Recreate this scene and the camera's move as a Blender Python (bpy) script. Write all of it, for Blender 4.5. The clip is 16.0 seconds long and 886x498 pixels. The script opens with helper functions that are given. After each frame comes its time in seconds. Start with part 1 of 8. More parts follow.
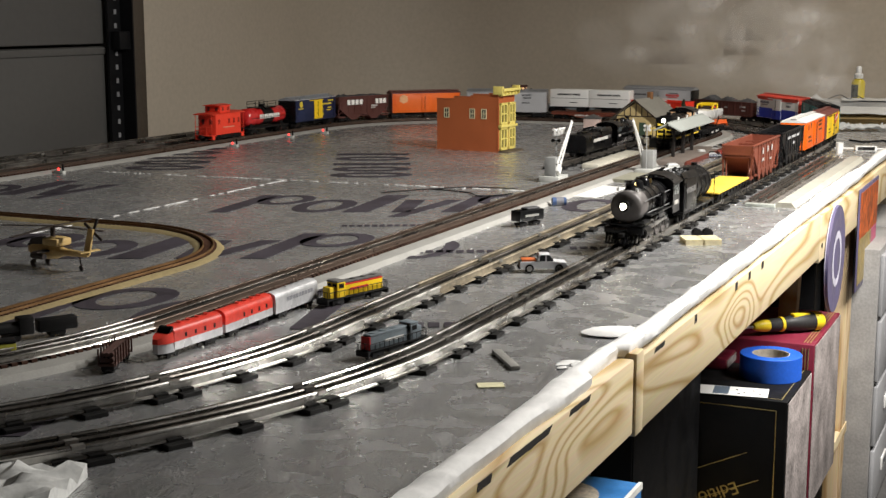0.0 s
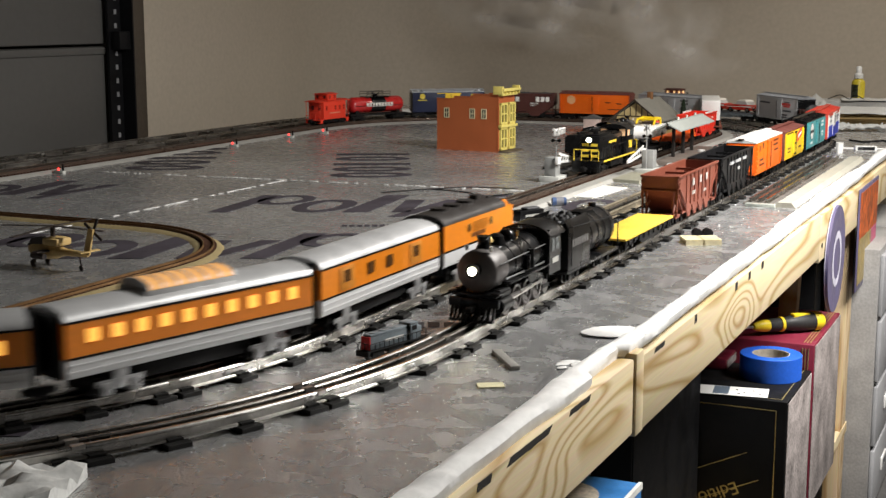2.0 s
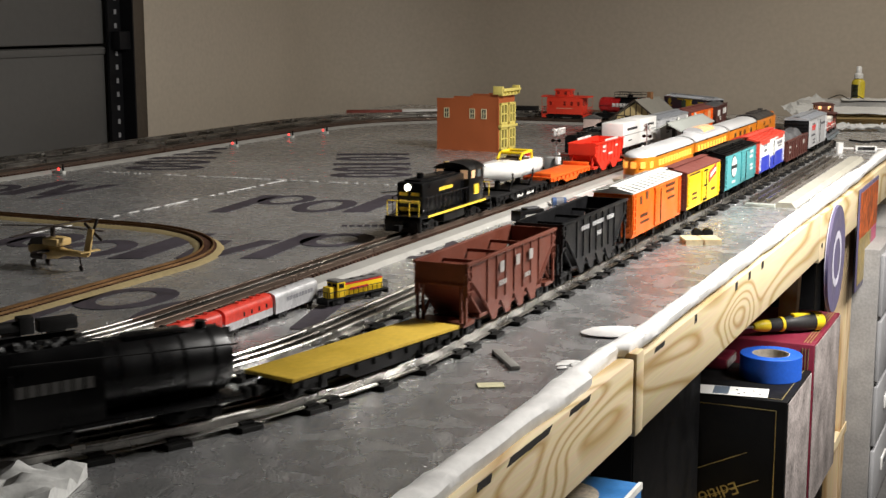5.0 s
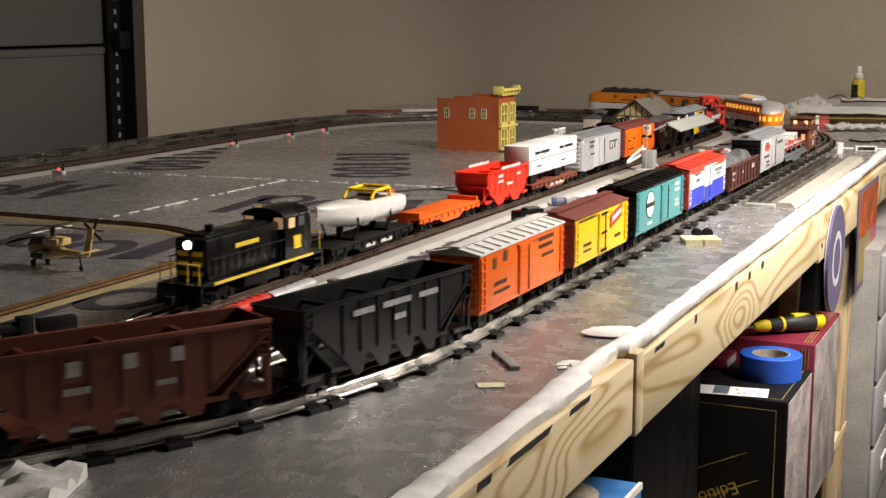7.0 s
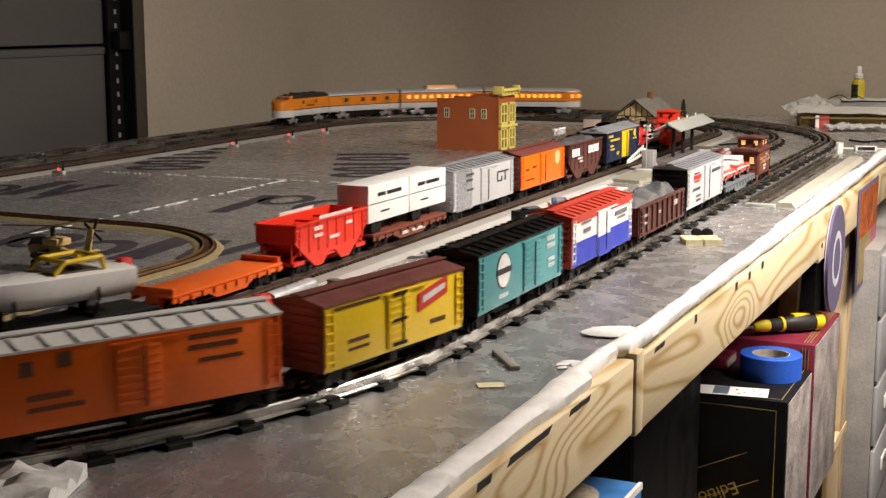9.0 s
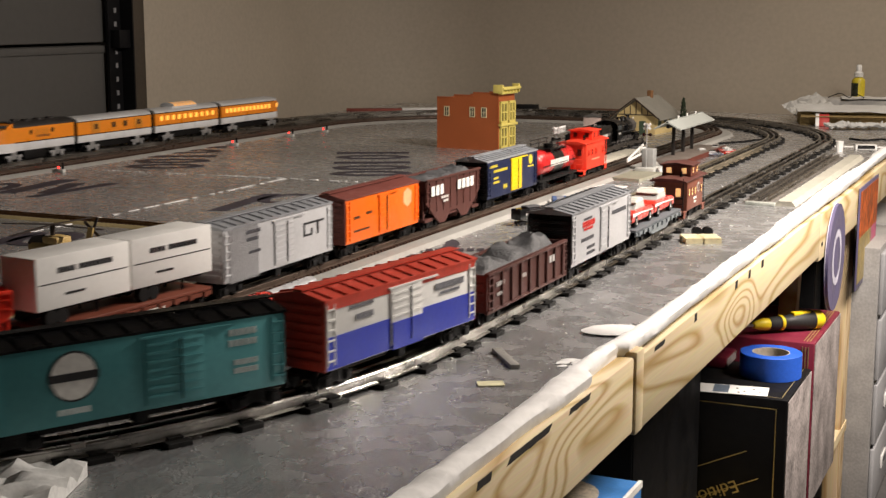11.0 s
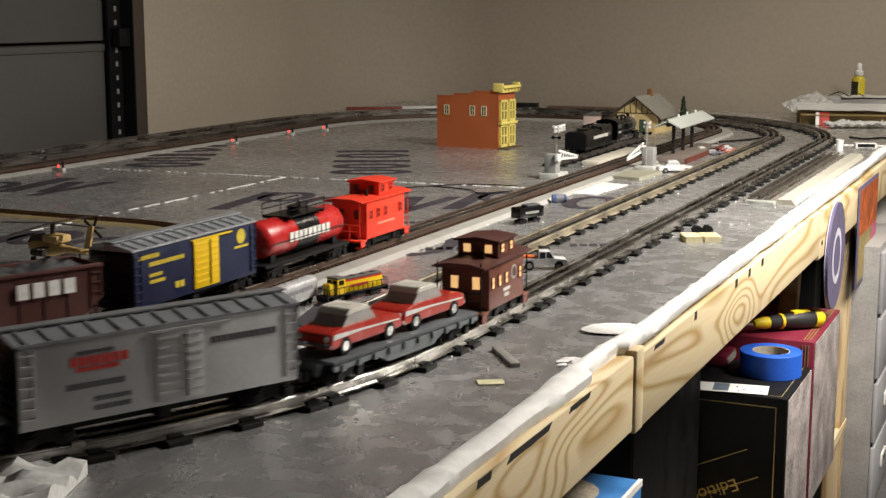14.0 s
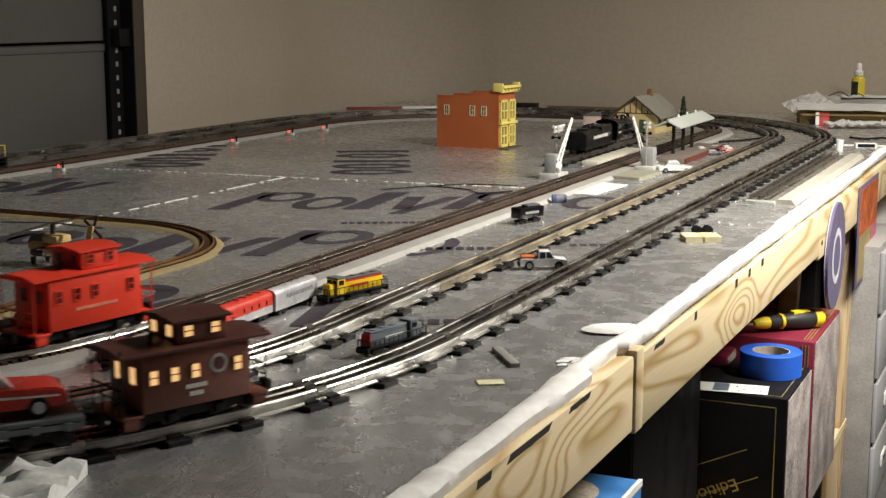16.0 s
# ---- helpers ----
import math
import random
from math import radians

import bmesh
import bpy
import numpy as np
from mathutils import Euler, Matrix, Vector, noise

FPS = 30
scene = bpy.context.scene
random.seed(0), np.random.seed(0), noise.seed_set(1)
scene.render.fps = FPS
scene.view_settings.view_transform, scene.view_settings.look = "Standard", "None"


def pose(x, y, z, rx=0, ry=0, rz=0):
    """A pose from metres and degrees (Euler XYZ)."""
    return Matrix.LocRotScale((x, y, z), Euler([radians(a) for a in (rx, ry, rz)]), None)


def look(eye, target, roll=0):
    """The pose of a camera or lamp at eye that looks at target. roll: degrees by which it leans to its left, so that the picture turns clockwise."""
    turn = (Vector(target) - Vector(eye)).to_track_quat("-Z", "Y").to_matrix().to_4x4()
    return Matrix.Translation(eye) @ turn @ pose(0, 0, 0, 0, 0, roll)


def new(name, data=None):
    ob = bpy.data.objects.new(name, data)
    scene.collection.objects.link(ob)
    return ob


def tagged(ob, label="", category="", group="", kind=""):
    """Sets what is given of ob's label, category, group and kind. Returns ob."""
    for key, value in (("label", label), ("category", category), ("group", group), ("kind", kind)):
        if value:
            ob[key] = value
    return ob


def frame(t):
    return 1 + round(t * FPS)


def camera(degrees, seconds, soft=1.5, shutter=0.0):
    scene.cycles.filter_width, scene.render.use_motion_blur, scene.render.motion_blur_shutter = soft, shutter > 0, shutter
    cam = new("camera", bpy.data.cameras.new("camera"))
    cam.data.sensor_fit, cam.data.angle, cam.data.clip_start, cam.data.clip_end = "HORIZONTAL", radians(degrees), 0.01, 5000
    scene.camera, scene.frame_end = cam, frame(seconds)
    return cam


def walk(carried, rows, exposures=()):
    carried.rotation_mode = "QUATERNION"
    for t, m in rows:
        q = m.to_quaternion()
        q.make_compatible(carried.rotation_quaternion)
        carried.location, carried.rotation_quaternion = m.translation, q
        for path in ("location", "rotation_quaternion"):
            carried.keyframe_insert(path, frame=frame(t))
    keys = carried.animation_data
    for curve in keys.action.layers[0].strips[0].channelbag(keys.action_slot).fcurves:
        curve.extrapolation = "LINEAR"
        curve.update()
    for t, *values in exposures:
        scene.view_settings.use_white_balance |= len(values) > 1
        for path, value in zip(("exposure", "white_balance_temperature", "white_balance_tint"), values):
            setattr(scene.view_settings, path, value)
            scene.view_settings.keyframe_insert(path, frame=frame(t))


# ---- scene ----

# ---------------------------------------------------------------- camera
PITCH, YAW, EYE = 9.857, 24.614, (0.0, 0.0, 0.388)
cam = camera(36.18, 16.0, soft=1.4, shutter=0.5)


def tilt(px):
    return pose(*EYE, 90 - PITCH - px * 0.0238, 0, YAW)


walk(cam, [(0, tilt(0)), (4.2, tilt(0)), (9.2, tilt(0)), (11.3, tilt(3)), (12.5, tilt(3.3)), (13.1, tilt(5.5)),
           (14.5, tilt(5.2)), (15.2, tilt(6.3)), (16, tilt(5.2))],
     exposures=[(0, 0.12, 6250, 10), (4.2, 0.10, 6150, 10), (6.3, 0.02, 6700, 13), (9, 0.0, 6900, 16), (11.3, 0.0, 6800, 15), (13, 0.06, 6600, 12), (16, 0.10, 6550, 9)])

# ---------------------------------------------------------------- world and lamps
world = bpy.data.worlds.new("World")
scene.world = world
world.use_nodes = True
world.node_tree.nodes["Background"].inputs[0].default_value = (0.9, 0.95, 1.0, 1)
world.node_tree.nodes["Background"].inputs[1].default_value = 0.006


def area_lamp(name, eye, target, sx, sy, watts, colour):
    d = bpy.data.lights.new(name, "AREA")
    d.shape, d.size, d.size_y, d.energy, d.color = "RECTANGLE", sx, sy, watts, colour
    ob = new(name, d)
    ob.matrix_world = look(eye, target)
    return ob


shop = area_lamp("shop_light_lamp", (0.42, 2.60, 1.34), (-0.04, 2.62, 0.0), 0.22, 0.8, 71, (1.0, 0.95, 0.87))
shop.data.spread = radians(148)
# fill light with no fixture, added to lift the far wall on the right
area_lamp("ceiling_lamp", (0.1, 4.55, 1.66), (0.0, 4.7, 0), 0.5, 0.5, 15.5, (1.0, 0.90, 0.76))

# ---------------------------------------------------------------- materials
MATS = {}


def mat(name, base, rough=0.5, metal=0.0, var=0.18, fine=160.0, coarse=18.0, bump=0.15, glow=0.0, coat=0.0, rnd=0.0, spec=0.4):
    """A painted, plastic or plain surface with grain and stains at two scales."""
    if name in MATS:
        return MATS[name]
    m = bpy.data.materials.new(name)
    m.use_nodes = True
    nt = m.node_tree
    n, l = nt.nodes, nt.links
    b = n["Principled BSDF"]
    b.inputs["Roughness"].default_value = rough
    b.inputs["Metallic"].default_value = metal
    b.inputs["Coat Weight"].default_value = coat
    b.inputs["Coat Roughness"].default_value = 0.12
    b.inputs["Specular IOR Level"].default_value = spec
    tc = n.new("ShaderNodeTexCoord")
    n1, n2 = n.new("ShaderNodeTexNoise"), n.new("ShaderNodeTexNoise")
    n1.inputs["Scale"].default_value, n2.inputs["Scale"].default_value = fine, coarse
    n1.inputs["Detail"].default_value, n2.inputs["Detail"].default_value = 4, 5
    l.new(tc.outputs["Object"], n1.inputs["Vector"])
    l.new(tc.outputs["Object"], n2.inputs["Vector"])
    add = n.new("ShaderNodeMath")
    add.operation = "ADD"
    l.new(n1.outputs["Fac"], add.inputs[0])
    l.new(n2.outputs["Fac"], add.inputs[1])
    mr = n.new("ShaderNodeMapRange")
    mr.inputs["From Min"].default_value, mr.inputs["From Max"].default_value = 0.7, 1.3
    mr.inputs["To Min"].default_value, mr.inputs["To Max"].default_value = 1 - var, 1 + var
    l.new(add.outputs[0], mr.inputs["Value"])
    fac = mr.outputs[0]
    if rnd:
        oi, mm, mul = n.new("ShaderNodeObjectInfo"), n.new("ShaderNodeMapRange"), n.new("ShaderNodeMath")
        mm.inputs["To Min"].default_value, mm.inputs["To Max"].default_value = 1 - rnd, 1 + rnd
        l.new(oi.outputs["Random"], mm.inputs["Value"])
        mul.operation = "MULTIPLY"
        l.new(mm.outputs[0], mul.inputs[0])
        l.new(fac, mul.inputs[1])
        fac = mul.outputs[0]
    mix = n.new("ShaderNodeVectorMath")
    mix.operation = "SCALE"
    mix.inputs[0].default_value = base
    l.new(fac, mix.inputs["Scale"])
    l.new(mix.outputs[0], b.inputs["Base Color"])
    rr = n.new("ShaderNodeMapRange")
    rr.inputs["From Min"].default_value, rr.inputs["From Max"].default_value = 0.35, 0.65
    rr.inputs["To Min"].default_value, rr.inputs["To Max"].default_value = max(0.03, rough - 0.12), min(1, rough + 0.12)
    l.new(n2.outputs["Fac"], rr.inputs["Value"])
    l.new(rr.outputs[0], b.inputs["Roughness"])
    if bump:
        bp = n.new("ShaderNodeBump")
        bp.inputs["Strength"].default_value, bp.inputs["Distance"].default_value = bump, 0.002
        l.new(n1.outputs["Fac"], bp.inputs["Height"])
        l.new(bp.outputs[0], b.inputs["Normal"])
    if glow:
        b.inputs["Emission Color"].default_value = (*base, 1)
        b.inputs["Emission Strength"].default_value = glow
    MATS[name] = m
    return m


def foil_material():
    """Crinkled metallised facing of the insulation boards."""
    m = bpy.data.materials.new("foil facing")
    m.use_nodes = True
    nt = m.node_tree
    n, l = nt.nodes, nt.links
    b = n["Principled BSDF"]
    tc = n.new("ShaderNodeTexCoord")
    big, mid, fine, scratch = (n.new("ShaderNodeTexNoise") for _ in range(4))
    for x, s, d in ((big, 2.2, 4), (mid, 26, 6), (fine, 300, 5), (scratch, 60, 3)):
        x.inputs["Scale"].default_value, x.inputs["Detail"].default_value = s, d
    mp = n.new("ShaderNodeMapping")
    mp.inputs["Scale"].default_value = (1.6, 0.35, 1)
    l.new(tc.outputs["Object"], mp.inputs["Vector"])
    for x in (big, mid, fine):
        l.new(tc.outputs["Object"], x.inputs["Vector"])
    l.new(mp.outputs[0], scratch.inputs["Vector"])
    ramp = n.new("ShaderNodeValToRGB")
    ramp.color_ramp.elements[0].position, ramp.color_ramp.elements[0].color = 0.35, (0.50, 0.50, 0.505, 1)
    ramp.color_ramp.elements[1].position, ramp.color_ramp.elements[1].color = 0.65, (0.70, 0.70, 0.70, 1)
    l.new(big.outputs["Fac"], ramp.inputs["Fac"])
    mix = n.new("ShaderNodeMix")
    mix.data_type, mix.blend_type = "RGBA", "OVERLAY"
    mix.inputs["Factor"].default_value = 0.2
    l.new(ramp.outputs[0], mix.inputs["A"])
    l.new(mid.outputs["Color"], mix.inputs["B"])
    sat = n.new("ShaderNodeHueSaturation")
    sat.inputs["Saturation"].default_value = 0.25
    l.new(mix.outputs["Result"], sat.inputs["Color"])
    l.new(sat.outputs[0], b.inputs["Base Color"])
    b.inputs["Metallic"].default_value = 0.76
    rr = n.new("ShaderNodeMapRange")
    rr.inputs["From Min"].default_value, rr.inputs["From Max"].default_value = 0.3, 0.7
    rr.inputs["To Min"].default_value, rr.inputs["To Max"].default_value = 0.15, 0.36
    l.new(mid.outputs["Fac"], rr.inputs["Value"])
    l.new(rr.outputs[0], b.inputs["Roughness"])
    sm = n.new("ShaderNodeMath")
    sm.operation = "ADD"
    l.new(fine.outputs["Fac"], sm.inputs[0])
    l.new(scratch.outputs["Fac"], sm.inputs[1])
    bp = n.new("ShaderNodeBump")
    bp.inputs["Strength"].default_value, bp.inputs["Distance"].default_value = 0.8, 0.0022
    l.new(sm.outputs[0], bp.inputs["Height"])
    l.new(bp.outputs[0], b.inputs["Normal"])
    return m


def pine_material(name, light, dark, axis="Y", knots=()):
    """Sawn softwood with wide cathedral grain along its length."""
    m = bpy.data.materials.new(name)
    m.use_nodes = True
    nt = m.node_tree
    n, l = nt.nodes, nt.links
    b = n["Principled BSDF"]
    tc, mp = n.new("ShaderNodeTexCoord"), n.new("ShaderNodeMapping")
    mp.inputs["Scale"].default_value = (2.4, 0.36, 2.4) if axis == "Y" else (3, 3, 0.5)
    l.new(tc.outputs["Object"], mp.inputs["Vector"])
    base = n.new("ShaderNodeTexNoise")
    base.inputs["Scale"].default_value, base.inputs["Detail"].default_value = 3.4, 1.0
    base.inputs["Distortion"].default_value = 0.6
    l.new(mp.outputs[0], base.inputs["Vector"])
    mul, frac = n.new("ShaderNodeMath"), n.new("ShaderNodeMath")
    mul.operation, frac.operation = "MULTIPLY", "PINGPONG"
    mul.inputs[1].default_value, frac.inputs[1].default_value = 15.0, 1.0
    height = base.outputs["Fac"]
    squash = n.new("ShaderNodeMapping")
    squash.inputs["Scale"].default_value = (1, 0.42, 1)
    l.new(tc.outputs["Object"], squash.inputs["Vector"])
    for x, y, z in knots:  # rings swirl round each knot
        far, soft_, add_ = n.new("ShaderNodeVectorMath"), n.new("ShaderNodeMapRange"), n.new("ShaderNodeMath")
        far.operation = "DISTANCE"
        far.inputs[1].default_value = (x, y * 0.42, z)
        l.new(squash.outputs[0], far.inputs[0])
        soft_.interpolation_type = "SMOOTHERSTEP"
        soft_.inputs["From Min"].default_value, soft_.inputs["From Max"].default_value = 0.0, 0.075
        soft_.inputs["To Min"].default_value, soft_.inputs["To Max"].default_value = 0.42, 0.0
        l.new(far.outputs["Value"], soft_.inputs["Value"])
        add_.operation = "ADD"
        l.new(height, add_.inputs[0])
        l.new(soft_.outputs[0], add_.inputs[1])
        height = add_.outputs[0]
    l.new(height, mul.inputs[0])
    l.new(mul.outputs[0], frac.inputs[0])
    ramp = n.new("ShaderNodeValToRGB")
    ramp.color_ramp.elements[0].color, ramp.color_ramp.elements[1].color = (*light, 1), (*dark, 1)
    ramp.color_ramp.elements[0].position, ramp.color_ramp.elements[1].position = 0.45, 1.0
    l.new(frac.outputs[0], ramp.inputs["Fac"])
    fine = n.new("ShaderNodeTexNoise")
    fine.inputs["Scale"].default_value = 90
    mp2 = n.new("ShaderNodeMapping")
    mp2.inputs["Scale"].default_value = (4, 0.12, 4) if axis == "Y" else (4, 4, 0.12)
    l.new(tc.outputs["Object"], mp2.inputs["Vector"])
    l.new(mp2.outputs[0], fine.inputs["Vector"])
    mix = n.new("ShaderNodeMix")
    mix.data_type, mix.blend_type = "RGBA", "SOFT_LIGHT"
    mix.inputs["Factor"].default_value = 0.3
    l.new(ramp.outputs[0], mix.inputs["A"])
    l.new(fine.outputs["Color"], mix.inputs["B"])
    l.new(mix.outputs["Result"], b.inputs["Base Color"])
    b.inputs["Roughness"].default_value = 0.62
    bp = n.new("ShaderNodeBump")
    bp.inputs["Strength"].default_value, bp.inputs["Distance"].default_value = 0.2, 0.001
    l.new(fine.outputs["Fac"], bp.inputs["Height"])
    l.new(bp.outputs[0], b.inputs["Normal"])
    return m


FOIL = foil_material()
PINE = pine_material("pine", (0.66, 0.54, 0.34), (0.40, 0.265, 0.10), knots=((-0.444, 2.103, -0.086), (-0.440, 1.15, -0.075)))
PINE_UP = pine_material("pine upright", (0.62, 0.47, 0.28), (0.42, 0.26, 0.11), "Z")
WALLP = mat("wall paint", (0.47, 0.41, 0.33), 0.7, var=0.07, fine=60, coarse=1.4, bump=0.08)
# the door's grey is taken nearly to black, its shade put into the colour
DOORSHADE = mat("garage door paint", (0.10, 0.097, 0.092), 0.5, var=0.06, fine=50, coarse=2, bump=0.08)
BLACKMETAL = mat("black steel", (0.006, 0.006, 0.007), 0.6, 0.0, spec=0.2)
CONCRETE = mat("concrete floor", (0.075, 0.072, 0.07), 0.8, var=0.25, fine=40, coarse=3)
FOAMW = mat("white foam", (0.82, 0.81, 0.79), 0.75, var=0.08, fine=90, coarse=18, bump=0.25)
STEEL = mat("tinned rail", (0.46, 0.445, 0.42), 0.28, 1.0, var=0.25, fine=120, coarse=9)
RAILDARK = mat("worn rail", (0.17, 0.155, 0.14), 0.3, 0.85, var=0.3, fine=120, coarse=9)
TIEB = mat("black tie", (0.008, 0.0075, 0.007), 0.6, 0.0, rnd=0.3, spec=0.25)
TIEBR = mat("brown tie", (0.055, 0.026, 0.016), 0.75, rnd=0.35, spec=0.2)
ROADBED = mat("grey roadbed", (0.33, 0.32, 0.295), 0.85, var=0.12, fine=400, coarse=30, bump=0.5)
CORK = mat("old cork strip", (0.27, 0.21, 0.10), 0.8, var=0.25, fine=200, coarse=12)
UNDER = mat("black underframe", (0.007, 0.0065, 0.0065), 0.6, spec=0.2)
WHEELM = mat("dark wheel", (0.03, 0.028, 0.027), 0.4, 0.5)
BLACKP = mat("black paint", (0.0045, 0.0045, 0.005), 0.32, coat=0.22, spec=0.2, bump=0.06)
WHITEP = mat("white lettering", (0.75, 0.74, 0.7), 0.5)
WARMGLOW = mat("lit window", (1.0, 0.45, 0.07), 0.4, glow=1.0)
HEADLIGHT = mat("headlight lens", (1.0, 0.86, 0.62), 0.3, glow=60.0)


# ---------------------------------------------------------------- mesh helpers
def box(bm, x0, x1, y0, y1, z0, z1, bevel=0.0, m=None):
    r = bmesh.ops.create_cube(bm, size=1, matrix=Matrix.Translation(((x0 + x1) / 2, (y0 + y1) / 2, (z0 + z1) / 2))
                              @ Matrix.Diagonal((x1 - x0, y1 - y0, z1 - z0, 1)))
    vs = r["verts"]
    if m is not None:
        bmesh.ops.transform(bm, matrix=m, verts=vs)
    if bevel:
        es = {e for v in vs for e in v.link_edges}
        bmesh.ops.bevel(bm, geom=list(es), offset=bevel, segments=2, affect="EDGES", profile=0.5)
    return bm


def rod(bm, p, q, r, seg=10, r2=None):
    p, q = Vector(p), Vector(q)
    d = q - p
    m = Matrix.Translation((p + q) / 2) @ d.to_track_quat("Z", "Y").to_matrix().to_4x4()
    bmesh.ops.create_cone(bm, cap_ends=True, segments=seg, radius1=r, radius2=r if r2 is None else r2, depth=d.length, matrix=m)
    return bm


def prism(bm, pts, y0, y1):
    """Outline of (x, z) pairs drawn out along y."""
    a = [bm.verts.new((x, y0, z)) for x, z in pts]
    b = [bm.verts.new((x, y1, z)) for x, z in pts]
    k = len(pts)
    bm.faces.new(a)
    bm.faces.new(b[::-1])
    for i in range(k):
        bm.faces.new((a[i], b[i], b[(i + 1) % k], a[(i + 1) % k])[::-1])
    return bm


def sideplate(bm, pts, x0, x1):
    """Outline of (y, z) pairs drawn out along x."""
    a = [bm.verts.new((x0, y, z)) for y, z in pts]
    b = [bm.verts.new((x1, y, z)) for y, z in pts]
    k = len(pts)
    bm.faces.new(a)
    bm.faces.new(b[::-1])
    for i in range(k):
        bm.faces.new((a[i], b[i], b[(i + 1) % k], a[(i + 1) % k])[::-1])
    return bm


def slab(bm, pts, z0, z1):
    """Outline of (x, y) pairs drawn out along z."""
    a = [bm.verts.new((x, y, z0)) for x, y in pts]
    b = [bm.verts.new((x, y, z1)) for x, y in pts]
    k = len(pts)
    bm.faces.new(a[::-1])
    bm.faces.new(b)
    for i in range(k):
        bm.faces.new((a[i], a[(i + 1) % k], b[(i + 1) % k], b[i]))
    return bm


def lathe(bm, rings, centre=(0, 0, 0), seg=20, m=None):
    """Rings of (radius, height) turned about z; m moves the result."""
    rows = []
    for r, z in rings:
        rows.append([bm.verts.new((centre[0] + max(r, 1e-5) * math.cos(2 * math.pi * i / seg),
                                   centre[1] + max(r, 1e-5) * math.sin(2 * math.pi * i / seg), centre[2] + z)) for i in range(seg)])
    for a, b in zip(rows, rows[1:]):
        for i in range(seg):
            bm.faces.new((a[i], a[(i + 1) % seg], b[(i + 1) % seg], b[i]))
    bm.faces.new(rows[0][::-1])
    bm.faces.new(rows[-1])
    if m is not None:
        bmesh.ops.transform(bm, matrix=m, verts=[v for r in rows for v in r])
    return bm


def to_mesh(name, bm, material, smooth=False):
    bmesh.ops.recalc_face_normals(bm, faces=bm.faces)
    me = bpy.data.meshes.new(name)
    bm.to_mesh(me)
    bm.free()
    me.materials.append(material)
    if smooth:
        me.shade_smooth()
        me.set_sharp_from_angle(angle=radians(40))
    return me


def part(name, bm, material, parent, label="", smooth=True):
    ob = new(name, to_mesh(name, bm, material, smooth))
    ob.parent = parent
    if label:
        ob["label"] = label
    return ob


def share(name, mesh, parent, m):
    ob = new(name, mesh)
    ob.parent = parent
    ob.matrix_basis = m
    return ob


def thing(name, label, category, group="", kind="", at=None):
    ob = new(name)
    tagged(ob, label, category, group, kind)
    ob.empty_display_size = 0.02
    if at is not None:
        ob.matrix_world = at
    return ob


def solid(name, bm, material, label, category, group="", kind="", at=None, smooth=True):
    ob = new(name, to_mesh(name, bm, material, smooth))
    tagged(ob, label, category, group, kind)
    if at is not None:
        ob.matrix_world = at
    return ob


def B():
    return bmesh.new()


# ---------------------------------------------------------------- room
FLOOR, CEIL = -0.92, 1.75
XW, YW = -2.88, 5.42
solid("floor", box(B(), -3.2, 4.3, -4.2, 5.7, FLOOR - 0.1, FLOOR), CONCRETE, "grey concrete garage floor under the layout table", "floor", kind="structure")
solid("ceiling", box(B(), -3.2, 4.3, -4.2, 5.7, CEIL, CEIL + 0.1), mat("ceiling board", (0.24, 0.22, 0.19), 0.85, var=0.1, fine=40, coarse=2), "plain painted garage ceiling", "ceiling", kind="structure")
# the far wall turns into the side wall; the rounding is added to blend their shading
inner = [(4.1, YW)] + [(XW + 0.6 - 0.6 * math.sin(a), YW - 0.6 + 0.6 * math.cos(a)) for a in np.linspace(0, math.pi / 2, 25)] + [(XW, 3.74)]
solid("wall_far", slab(B(), inner + [(XW - 0.12, 3.74), (XW - 0.12, YW + 0.12), (4.1, YW + 0.12)], FLOOR, CEIL), WALLP, "beige painted drywall behind the layout", "wall", kind="structure")
solid("wall_right", box(B(), 4.0, 4.12, -4.0, YW, FLOOR, CEIL), WALLP, "plain beige garage wall", "wall", kind="structure")
solid("wall_back", box(B(), XW, 4.0, -4.12, -4.0, FLOOR, CEIL), WALLP, "plain beige garage wall", "wall", kind="structure")

door = thing("garage_door", "grey sectional garage door, closed, coloured dark for its dim side", "garage door", kind="structure")
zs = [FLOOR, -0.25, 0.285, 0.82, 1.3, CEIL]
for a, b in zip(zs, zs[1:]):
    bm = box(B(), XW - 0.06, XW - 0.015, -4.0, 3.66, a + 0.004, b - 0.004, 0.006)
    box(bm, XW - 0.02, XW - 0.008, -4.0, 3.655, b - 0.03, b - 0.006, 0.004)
    part("door_panel", bm, DOORSHADE, door)
bm = box(B(), XW - 0.1, XW - 0.061, -4.0, 3.74, FLOOR, CEIL)
part("door_backing", bm, BLACKMETAL, door)

rail = thing("door_track", "black slotted steel angle carrying the garage door track", "door track", kind="structure")
bm = box(B(), XW + 0.002, XW + 0.012, 3.63, 3.70, FLOOR, CEIL)
box(bm, XW + 0.012, XW + 0.06, 3.695, 3.702, FLOOR, CEIL)
part("angle", bm, BLACKMETAL, rail)
bm = B()
for k in range(22):
    z = -0.2 + k * 0.045
    box(bm, XW + 0.0125, XW + 0.0145, 3.66, 3.672, z, z + 0.016)
part("slots", bm, mat("bare hole", (0.25, 0.25, 0.26), 0.6), rail, "rows of punched slots")
bm = box(B(), XW + 0.012, XW + 0.05, 3.64, 3.70, 0.27, 0.33, 0.004)
part("bracket", bm, BLACKMETAL, rail)
jamb = solid("trim", box(B(), XW + 0.002, XW + 0.02, 3.745, 3.815, FLOOR, CEIL, 0.004), mat("brown jamb", (0.07, 0.055, 0.04), 0.7), "dark brown wooden door jamb", "trim", kind="structure")

